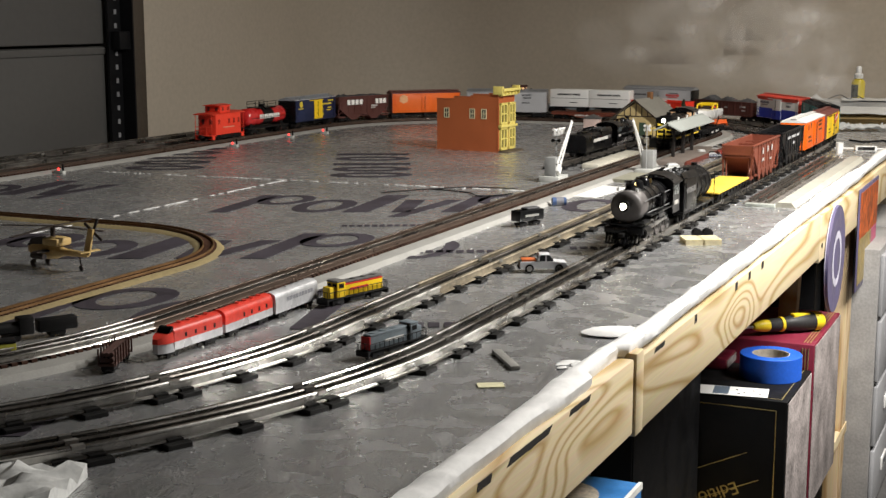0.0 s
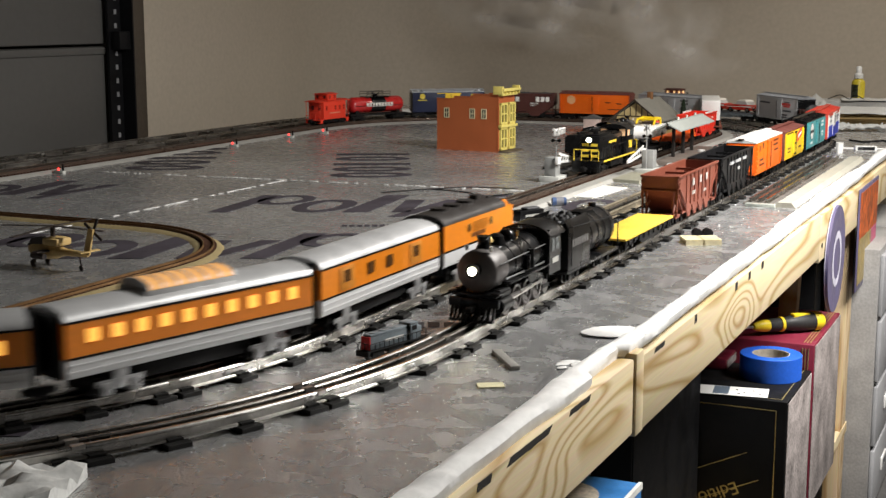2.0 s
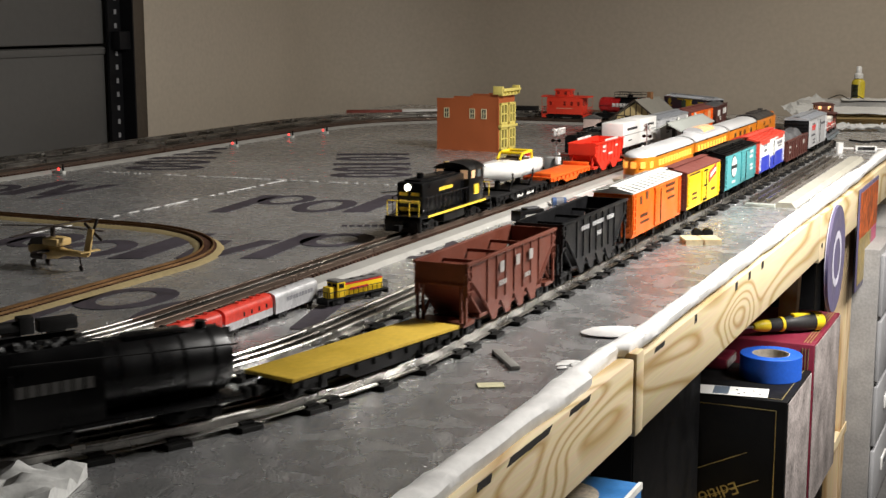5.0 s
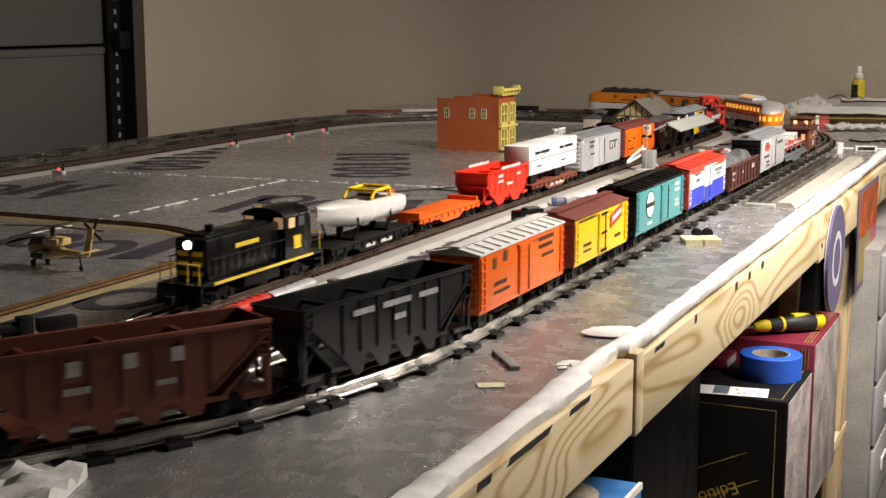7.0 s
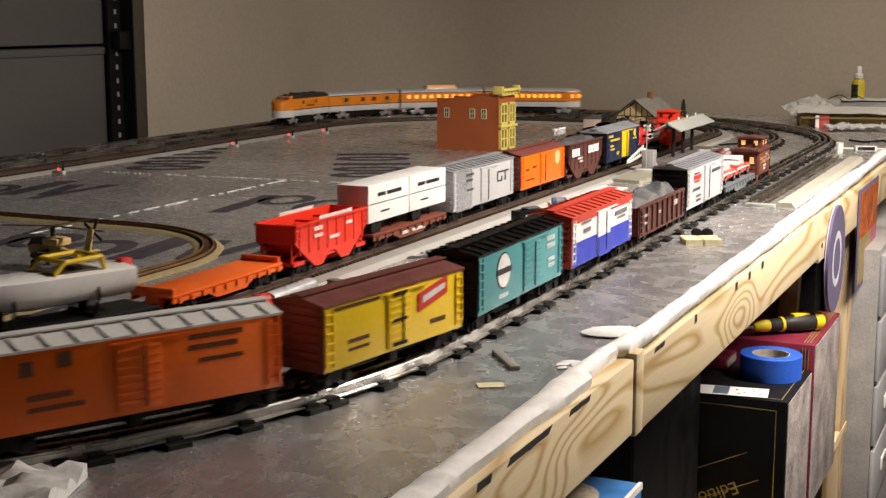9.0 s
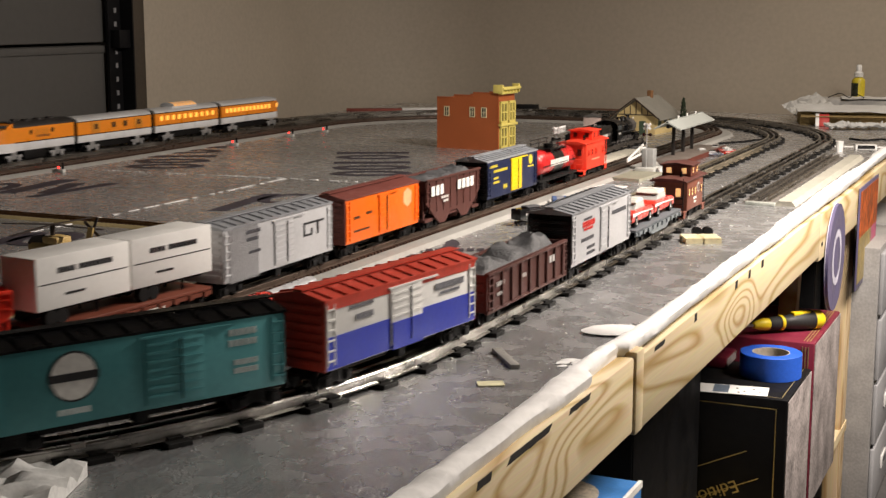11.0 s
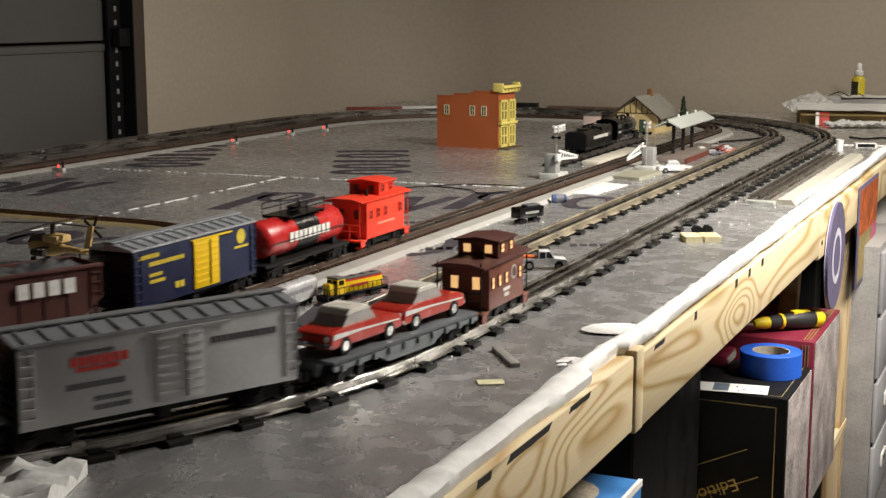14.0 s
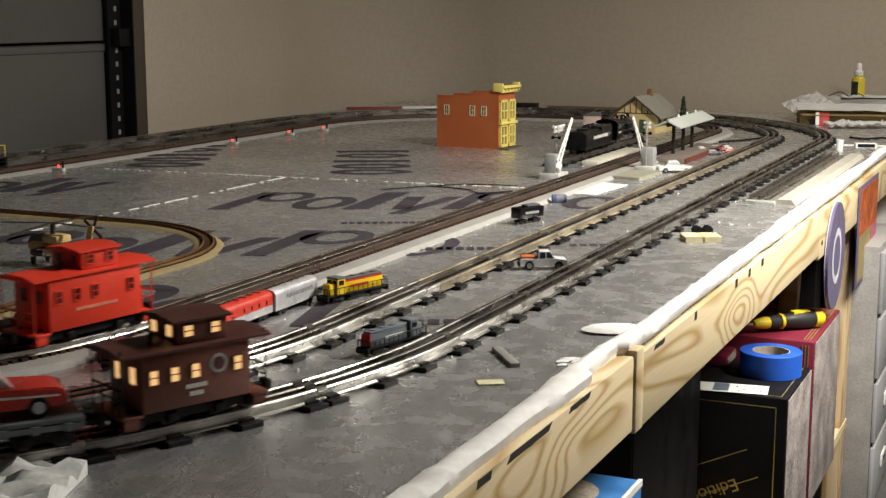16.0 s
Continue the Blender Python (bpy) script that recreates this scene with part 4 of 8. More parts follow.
# ---------------------------------------------------------------- passenger train
ORANGE = mat("passenger orange", (0.80, 0.24, 0.014), 0.38, coat=0.2, var=0.08)
SILV = mat("passenger grey", (0.66, 0.66, 0.66), 0.35, 0.0, var=0.06)
ROOFG = mat("silver roof", (0.62, 0.62, 0.62), 0.4, 0.3, var=0.06)
SKIRT = mat("silver trucks", (0.32, 0.32, 0.32), 0.4, 0.4, var=0.35, fine=200, coarse=70)


def car_shell(W, h, z0=0.045):
    """Half outlines of a streamlined car: lower flank, upper flank, roof."""
    mid = 0.032 + (h - 0.032) * 0.40
    up = 0.032 + (h - 0.032) * 0.83
    lower = [(-W + 0.002, z0), (W - 0.002, z0), (W, z0 + 0.004), (W, mid), (-W, mid), (-W, z0 + 0.004)]
    upper = [(-W, mid), (W, mid), (W, up), (-W, up)]
    arc = [(W * math.cos(a), up + (h - up) * math.sin(a)) for a in np.linspace(0, math.pi, 15)]
    return lower, upper, arc, mid, up


def coach(name, label, L, kind):
    t = thing(name, label, "passenger car", "cars of the passenger train")
    W, h = 0.0325, 0.114
    lo, up_, arc, mid, up = car_shell(W, h)
    b0 = L / 2 - 0.008
    tail = -b0 + (0.05 if kind == "observation" else 0)
    part("lower_flank", prism(B(), lo, tail, b0), SILV, t, "grey fluted lower flank")
    part("upper_flank", prism(B(), up_, tail, b0), ORANGE, t, "orange window band")
    part("roof", prism(B(), arc, tail, b0), ROOFG, t, "silver rounded roof")
    for sx in (-1, 1):
        bm = box(B(), *sorted((sx * W, sx * (W + 0.0006))), tail, b0, mid - 0.001, mid + 0.0012)
        box(bm, *sorted((sx * W, sx * (W + 0.0006))), tail, b0, up - 0.0012, up + 0.001)
        part("stripe", bm, BLACKP, t)
        bm = B()
        for z in (0.051, mid - 0.007):
            box(bm, *sorted((sx * W, sx * (W + 0.0007))), tail, b0, z, z + 0.0014)
        part("fluting", bm, SILV, t)
    zc = (mid + up) / 2 + 0.002
    if kind == "baggage":
        for sx in (-1, 1):
            for y in (-0.10, 0.085):
                part("baggage_door", box(B(), *sorted((sx * W, sx * (W + 0.0012))), y - 0.018, y + 0.018, mid + 0.003, up - 0.004, 0.0005), mat("door panel orange", (0.62, 0.23, 0.025), 0.45), t)
            for y in (-0.10, -0.04, 0.01, 0.085):
                part("window", box(B(), *sorted((sx * (W + 0.001), sx * (W + 0.0018))), y - 0.008, y + 0.008, zc - 0.007, zc + 0.007), mat("dark window", (0.10, 0.045, 0.015), 0.2), t)
    else:
        ys = np.linspace(tail + 0.03, b0 - 0.03, 12 if kind == "observation" else 10)
        for y in ys:
            for sx in (-1, 1):
                part("window", box(B(), *sorted((sx * W, sx * (W + 0.0010))), y - 0.0068, y + 0.0068, zc - 0.006, zc + 0.007, 0.0), WARMGLOW, t, "lit amber window")
    if kind == "dome":
        dome = part("dome_base", box(B(), -0.024, 0.024, -0.06, 0.06, h - 0.010, h + 0.002, 0.002), ROOFG, t)
        arc2 = [(0.024 * math.cos(a), h + 0.001 + 0.010 * math.sin(a)) for a in np.linspace(0, math.pi, 11)]
        part("dome_glass", prism(B(), arc2, -0.055, 0.055), mat("dome glass glow", (0.9, 0.46, 0.16), 0.2, glow=0.35), dome, "lit amber glass dome")
        bm = B()
        for y in np.linspace(-0.055, 0.055, 7):
            prism(bm, [(x * 1.03, z + 0.0006) for x, z in arc2], y - 0.001, y + 0.001)
        part("dome_rib", bm, ROOFG, dome)
    if kind == "observation":
        for nm, prof, m, tag in (("tail_lower", (0.045, mid), SILV, ""), ("tail_upper", (mid, up), ORANGE, "")):
            bm = B()
            pts = [(W * math.cos(a), tail + 0.05 * math.sin(a)) for a in np.linspace(math.pi, 2 * math.pi, 15)]
            slab(bm, pts, *prof)
            part(nm, bm, m, t)
        bm = B()
        rows = []
        for j, q in enumerate(np.linspace(0, 1, 6)):
            k = math.sqrt(max(0.0, 1 - q * q))
            rows.append([bm.verts.new((max(k, 0.02) * W * math.cos(a), tail + 0.05 * max(k, 0.02) * math.sin(a), up + (h - up) * q)) for a in np.linspace(math.pi, 2 * math.pi, 15)])
        for a, b in zip(rows, rows[1:]):
            for i in range(14):
                bm.faces.new((a[i], a[i + 1], b[i + 1], b[i]))
        part("tail_roof", bm, ROOFG, t)
        for a in np.linspace(math.pi * 1.14, math.pi * 1.86, 5):
            m4 = Matrix.Translation((W * math.cos(a), tail + 0.05 * math.sin(a), zc)) @ Matrix.Rotation(math.atan2(0.05 * math.cos(a) * -1, -W * math.sin(a)) * -1, 4, "Z")
            part("tail_window", box(B(), -0.0055, 0.0055, -0.001, 0.0009, -0.006, 0.007, m=m4), WARMGLOW, t, "lit amber window")
    part("underframe", box(B(), -0.02, 0.02, -b0 * 0.5, b0 * 0.5, 0.026, 0.0455, 0.002), UNDER, t)
    diaphragm = [b0] if kind == "observation" else [b0, -b0]
    for y in diaphragm:
        d = 1 if y > 0 else -1
        part("diaphragm", box(B(), -0.026, 0.026, *sorted((y, y + d * 0.006)), 0.044, h - 0.006, 0.002), BLACKP, t)
    running_gear(t, L, 0.07)
    for d in (-1, 1):
        bm = B()
        for sx in (-1, 1):
            yc = d * (L / 2 - 0.07)
            box(bm, *sorted((sx * 0.0282, sx * 0.030)), yc - 0.028, yc + 0.028, 0.030, 0.036, 0.001)
            for k in (-0.017, 0.017):
                box(bm, *sorted((sx * 0.0282, sx * 0.0315)), yc + k - 0.006, yc + k + 0.006, 0.0205, 0.0335, 0.0012)
            box(bm, *sorted((sx * 0.0275, sx * 0.0305)), yc - 0.009, yc + 0.009, 0.0255, 0.0456, 0.001)
        part("truck_frame", bm, SKIRT, t, "silver truck side frames")
    return t


def cab_unit(name, label):
    t = thing(name, label, "diesel locomotive", "cars of the passenger train")
    L, W, h = 0.30, 0.033, 0.117
    b0 = L / 2 - 0.006
    lo, up_, arc, mid, up = car_shell(W, h)
    nose = b0 - 0.065
    part("lower_flank", prism(B(), lo, -b0, nose), SILV, t, "grey lower flank")
    part("upper_flank", prism(B(), up_, -b0, nose), ORANGE, t, "orange upper flank")
    part("roof", prism(B(), arc, -b0, nose), mat("dark roof", (0.03, 0.026, 0.024), 0.45), t, "dark brown roof")
    bm = B()
    for y in (-0.09, -0.045, 0.0):
        rod(bm, (0, y, h - 0.004), (0, y, h + 0.003), 0.013, 16)
    box(bm, -0.006, 0.006, 0.03, 0.05, h - 0.003, h + 0.006, 0.001)
    for x in (-0.01, 0.01):
        rod(bm, (x, 0.06, h), (x, 0.075, h), 0.002, 8)
    part("roof_fans", bm, mat("dark roof", (0.03, 0.026, 0.024), 0.45), t)
    # rounded nose: cross-sections that shrink forwards
    for nm, m, za, zb in (("nose_lower", SILV, 0.043, mid), ("nose_upper", ORANGE, mid, 0.103)):
        bm = B()
        rows = []
        for q in np.linspace(0, 1, 9):
            y = nose + 0.062 * q
            k = (1 - q ** 2.6) ** 0.5
            drop = (zb - za) * (0.16 * q ** 2 + (0.34 * q ** 6 if nm == "nose_upper" else 0.0))
            w = W * max(0.30, k ** 0.8)
            rows.append([bm.verts.new(c) for c in ((-w, y, za), (w, y, za), (w, y, zb - drop * (1.0 if nm == "nose_upper" else 0)), (w * 0.7, y, zb - drop * (0.6 if nm == "nose_upper" else 0)),
                                                   (-w * 0.7, y, zb - drop * (0.6 if nm == "nose_upper" else 0)), (-w, y, zb - drop * (1.0 if nm == "nose_upper" else 0)))])
        for a, b in zip(rows, rows[1:]):
            for i in range(6):
                bm.faces.new((a[i], a[(i + 1) % 6], b[(i + 1) % 6], b[i]))
        bm.faces.new(rows[0][::-1])
        bm.faces.new(rows[-1])
        part(nm, bm, m, t)
    bm = B()
    sideplate(bm, [(nose - 0.002, 0.10), (nose - 0.002, h - 0.003), (nose + 0.012, h - 0.006), (nose + 0.024, 0.101)], -0.028, 0.028)
    part("cab_front", bm, ORANGE, t)
    for x in (-0.0135, 0.0135):
        bm = sideplate(B(), [(nose + 0.0135, h - 0.0075), (nose + 0.0145, h - 0.0075), (nose + 0.0245, 0.1035), (nose + 0.0235, 0.1035)], x - 0.011, x + 0.011)
        part("windscreen", bm, mat("dull glass", (0.09, 0.10, 0.10), 0.15), t)
    hl = part("headlight", rod(B(), (0, nose + 0.05, 0.088), (0, nose + 0.058, 0.088), 0.0065, 16), SILV, t)
    part("lens", rod(B(), (0, nose + 0.058, 0.088), (0, nose + 0.059, 0.088), 0.005, 16), HEADLIGHT, hl, "glowing lens")
    for sx in (-1, 1):
        bm = box(B(), *sorted((sx * W, sx * (W + 0.0006))), -b0, nose, mid - 0.001, mid + 0.0014)
        part("stripe", bm, BLACKP, t)
        for y in (-0.06, 0.02):
            part("porthole", rod(B(), (sx * W, y, up - 0.013), (sx * (W + 0.001), y, up - 0.013), 0.006, 14), mat("dark window", (0.10, 0.045, 0.015), 0.2), t)
        bm = B()
        for k in range(9):
            y = -0.045 + k * 0.006
            box(bm, *sorted((sx * W, sx * (W + 0.0008))), y, y + 0.003, up - 0.021, up - 0.006)
        part("grille", bm, mat("door panel orange", (0.62, 0.23, 0.025), 0.45), t)
    bars(t, [(-0.05, 0.0, mid + 0.009, 0.0055)], (-1, 1), mat("brown lettering", (0.2, 0.07, 0.02), 0.5), W)
    part("rear_wall", box(B(), -W + 0.002, W - 0.002, -b0 - 0.003, -b0, 0.034, h - 0.008, 0.002), BLACKP, t)
    part("fuel_tank", box(B(), -0.028, 0.028, -0.04, 0.04, 0.022, 0.0455, 0.003), UNDER, t)
    running_gear(t, L, 0.07)
    for d in (-1, 1):
        bm = B()
        for sx in (-1, 1):
            yc = d * (L / 2 - 0.07)
            box(bm, *sorted((sx * 0.0282, sx * 0.030)), yc - 0.03, yc + 0.03, 0.030, 0.036, 0.001)
            for k in (-0.017, 0.017):
                box(bm, *sorted((sx * 0.0282, sx * 0.0315)), yc + k - 0.006, yc + k + 0.006, 0.0205, 0.0335, 0.0012)
            box(bm, *sorted((sx * 0.0275, sx * 0.0305)), yc - 0.009, yc + 0.009, 0.0255, 0.0456, 0.001)
        part("truck_frame", bm, SKIRT, t, "silver truck side frames")
    return t

# ---------------------------------------------------------------- the three trains
BROWN = mat("oxide brown", (0.17, 0.045, 0.025), 0.5, var=0.15)
DKBROWN = mat("dark oxide", (0.085, 0.028, 0.022), 0.5, var=0.15)
REDP = mat("bright red", (0.72, 0.035, 0.015), 0.4, var=0.06)
CABRED = mat("caboose red", (0.75, 0.05, 0.022), 0.45, var=0.06)
REEFO = mat("reefer orange", (0.86, 0.145, 0.005), 0.42, var=0.07)
DECKY = mat("yellow deck", (0.72, 0.48, 0.05), 0.6, var=0.12)
YELB = mat("billboard yellow", (0.85, 0.57, 0.012), 0.42, var=0.06)
TEAL = mat("teal", (0.075, 0.30, 0.32), 0.42, var=0.08)
WHITEB = mat("car white", (0.78, 0.77, 0.74), 0.4, var=0.04)
BLUEB = mat("car blue", (0.02, 0.04, 0.42), 0.4, var=0.08)
NAVY = mat("navy", (0.012, 0.018, 0.055), 0.42)
GREYB = mat("car grey", (0.50, 0.50, 0.51), 0.4, 0.15, var=0.06)
GREYR = mat("roof grey", (0.33, 0.34, 0.36), 0.4, 0.35, var=0.12)
LIGHTR = mat("galvanised roof", (0.48, 0.5, 0.53), 0.35, 0.5, var=0.12)
ORF = mat("flat car orange", (0.80, 0.13, 0.015), 0.42, var=0.06)
COAL = mat("grey coal load", (0.075, 0.075, 0.078), 0.6, var=0.4, fine=300, coarse=60, bump=0.6)
DECKG = mat("grey deck", (0.10, 0.11, 0.12), 0.5)
INK = mat("dark lettering", (0.10, 0.035, 0.015), 0.5)
BLKINK = mat("black lettering", (0.02, 0.02, 0.022), 0.5)
REDINK = mat("red emblem", (0.65, 0.04, 0.03), 0.5)
YELINK = mat("yellow lettering", (0.7, 0.55, 0.05), 0.5)
GLASS = mat("dull glass", (0.09, 0.10, 0.10), 0.15)
AMBER = mat("caboose lamp glow", (1.0, 0.58, 0.24), 0.4, glow=0.75)

# (thing, near end, far end along its loop at the reference time)
TRAIN_A, TRAIN_B, TRAIN_C = [], [], []


def add(train, ob, a, b, bogie):
    k = LONG if train is TRAIN_A else 1.0
    train.append((ob, k * (a + b) / 2, bogie))
    return ob


engine, DRIVERS, RODS, DRIVER_R = steam_engine()
add(TRAIN_A, engine, -0.067, 0.223, -0.06)
add(TRAIN_A, tender(), 0.172, 0.427, -0.07)
ob = flatcar("flat_car", "empty flat car with a yellow deck and black sides", 0.29 * LONG, DECKY, UNDER)
add(TRAIN_A, ob, 0.445, 0.73, 0.095)
ob = hopper("hopper_car", "empty oxide brown open hopper car with white lettering", 0.305 * LONG, BROWN, bays=4)
bars(ob, [(-0.052, -0.035, 0.082, 0.013), (0.0, 0.017, 0.082, 0.013), (0.045, 0.062, 0.082, 0.013), (-0.055, -0.03, 0.066, 0.006), (0.03, 0.05, 0.062, 0.005)], (-1, 1), mat("worn lettering", (0.42, 0.40, 0.38), 0.6), 0.0348)
add(TRAIN_A, ob, 0.73, 1.035, 0.1)
ob = hopper("hopper_car", "empty black open hopper car with small white lettering", 0.305 * LONG, mat("hopper black", (0.007, 0.007, 0.008), 0.42, spec=0.25), bays=4)
bars(ob, [(-0.07, -0.035, 0.088, 0.006), (-0.02, 0.03, 0.088, 0.006), (0.045, 0.08, 0.088, 0.006), (0.0, 0.02, 0.072, 0.006)], (-1, 1), mat("dim white", (0.5, 0.5, 0.5), 0.5), 0.0335)
add(TRAIN_A, ob, 1.04, 1.34, 0.1)
ob = boxcar("refrigerator_car", "orange refrigerator car with white ribbed roof and dark lettering", 0.31 * LONG, REEFO, mat("white roof", (0.72, 0.71, 0.68), 0.5, var=0.08), REEFO, REEFO, ribs=11, doorway=(-0.022, 0.022))
bars(ob, [(-0.105, -0.09, 0.088, 0.013), (-0.072, -0.055, 0.092, 0.013), (0.05, 0.105, 0.098, 0.005), (0.05, 0.10, 0.088, 0.005), (0.06, 0.105, 0.076, 0.004), (-0.1, -0.06, 0.066, 0.005), (-0.1, -0.05, 0.056, 0.004)], (-1, 1), INK, 0.032)
add(TRAIN_A, ob, 1.345, 1.66, 0.1)
ob = boxcar("refrigerator_car", "yellow billboard refrigerator car with oxide red roof and ends", 0.272 * LONG, YELB, mat("oxide roof", (0.16, 0.045, 0.035), 0.5), mat("oxide roof", (0.16, 0.045, 0.035), 0.5), YELB, h=0.106, ribs=0, doorway=(-0.02, 0.02))
bars(ob, [(-0.11, -0.03, 0.099, 0.003), (-0.085, -0.05, 0.062, 0.004), (-0.085, -0.05, 0.054, 0.003), (0.06, 0.09, 0.055, 0.005)], (-1, 1), INK, 0.032)
for sx in (-1, 1):
    bm = sideplate(B(), [(0.036, 0.072), (0.036, 0.092), (0.092, 0.104), (0.092, 0.085)], sx * 0.032, sx * 0.0332)
    part("billboard", bm, REDINK, ob, "red slanted billboard panel")
    bm = sideplate(B(), [(0.044, 0.081), (0.044, 0.088), (0.086, 0.097), (0.086, 0.091)], sx * 0.0332, sx * 0.0338)
    part("billboard_lettering", bm, WHITEP, ob)
    for z in (0.046, 0.072, 0.1):
        part("hinge", box(B(), *sorted((sx * 0.034, sx * 0.0362)), -0.012, 0.012, z - 0.0016, z + 0.0016), UNDER, ob)
add(TRAIN_A, ob, 1.66, 1.945, 0.09)
ob = boxcar("boxcar", "teal boxcar with black roof and white oval emblem", 0.31 * LONG, TEAL, BLACKP, BLACKP, TEAL, doorway=(0.0, 0.058), ribs=12)
for sx in (-1, 1):
    bm = B()
    rod(bm, (sx * 0.032, -0.065, 0.081), (sx * 0.0326, -0.065, 0.081), 0.0225, 32)
    e = part("emblem_ring", bm, BLKINK, ob)
    e2 = part("emblem", rod(B(), (sx * 0.0326, -0.065, 0.081), (sx * 0.0331, -0.065, 0.081), 0.0205, 32), WHITEP, ob, "round white emblem with a black bar")
    bm = box(B(), *sorted((sx * 0.0331, sx * 0.0336)), -0.088, -0.042, 0.0775, 0.0845)
    part("emblem_bar", bm, BLKINK, ob)
bars(ob, [(0.085, 0.115, 0.094, 0.006), (0.085, 0.115, 0.084, 0.006), (0.09, 0.115, 0.066, 0.005), (0.09, 0.115, 0.058, 0.005), (-0.08, -0.05, 0.048, 0.005)], (-1, 1), mat("pale lettering", (0.6, 0.66, 0.64), 0.5), 0.032)
add(TRAIN_A, ob, 1.945, 2.262, 0.1)
ob = boxcar("boxcar", "boxcar striped red, white and blue with a red ribbed roof", 0.302 * LONG, WHITEB, mat("red roof", (0.55, 0.06, 0.035), 0.45), mat("red roof", (0.55, 0.06, 0.035), 0.45), WHITEB, lower=BLUEB, doorway=(-0.03, 0.028), ribs=12)
for sx in (-1, 1):
    part("upper_stripe", box(B(), *sorted((sx * 0.0305, sx * 0.0328)), -0.132 * LONG, 0.132 * LONG, 0.100, 0.1095), mat("red roof", (0.55, 0.06, 0.035), 0.45), ob)
    part("door_lower", box(B(), *sorted((sx * 0.034, sx * 0.0354)), -0.029, 0.027, 0.039, 0.068), BLUEB, ob, "blue lower half of the door")
bars(ob, [(0.055, 0.115, 0.088, 0.007), (-0.1, -0.06, 0.096, 0.003), (-0.09, -0.06, 0.083, 0.006), (0.065, 0.105, 0.082, 0.003)], (-1, 1), mat("grey lettering", (0.2, 0.2, 0.22), 0.5), 0.0328)
add(TRAIN_A, ob, 2.262, 2.566, 0.1)
ob = gondola("gondola_car", "oxide brown gondola car heaped with grey coal", 0.288 * LONG, DKBROWN, COAL)
bars(ob, [(-0.112, -0.085, 0.064, 0.005), (-0.11, -0.09, 0.052, 0.004), (-0.03, -0.012, 0.060, 0.005), (0.07, 0.093, 0.062, 0.009)], (-1, 1), mat("worn lettering", (0.42, 0.40, 0.38), 0.6), 0.0335)
add(TRAIN_A, ob, 2.566, 2.872, 0.1)
ob = boxcar("boxcar", "grey boxcar with black ends and small red emblem", 0.298 * LONG, GREYB, GREYR, BLACKP, GREYB, h=0.113, doorway=(-0.012, 0.036), ribs=13)
bars(ob, [(-0.09, -0.035, 0.088, 0.008), (-0.085, -0.045, 0.083, 0.0035)], (-1, 1), REDINK, 0.032)
bars(ob, [(0.045, 0.115, 0.089, 0.006), (-0.085, -0.05, 0.098, 0.003), (-0.095, -0.04, 0.068, 0.005), (-0.07, -0.035, 0.055, 0.004), (-0.07, -0.035, 0.047, 0.004)], (-1, 1), mat("dark grey lettering", (0.08, 0.08, 0.09), 0.5), 0.032)
add(TRAIN_A, ob, 2.862, 3.150, 0.095)
autoflat = flatcar("flat_car", "grey flat car carrying two red toy cars", 0.285 * LONG, DECKG, mat("grey sill", (0.16, 0.18, 0.19), 0.5), 0.046)
add(TRAIN_A, autoflat, 3.160, 3.445, 0.085)
ob = caboose("caboose", "brown caboose with amber lit windows and round white emblem", 0.160 * LONG, mat("caboose brown", (0.16, 0.05, 0.03), 0.5), DKBROWN, AMBER, 0.008, True, 0.088)
for sx in (-1, 1):
    bm = rod(B(), (sx * 0.031, 0.022, 0.070), (sx * 0.0318, 0.022, 0.070), 0.009, 24)
    part("emblem", bm, mat("dull white", (0.45, 0.43, 0.40), 0.5), ob, "round white emblem")
    part("emblem_centre", rod(B(), (sx * 0.0318, 0.022, 0.070), (sx * 0.0322, 0.022, 0.070), 0.0062, 20), DKBROWN, ob)
bars(ob, [(-0.012, 0.01, 0.051, 0.004), (-0.008, 0.006, 0.044, 0.004)], (-1, 1), WHITEP, 0.031)
add(TRAIN_A, ob, 3.446, 3.618, 0.045)


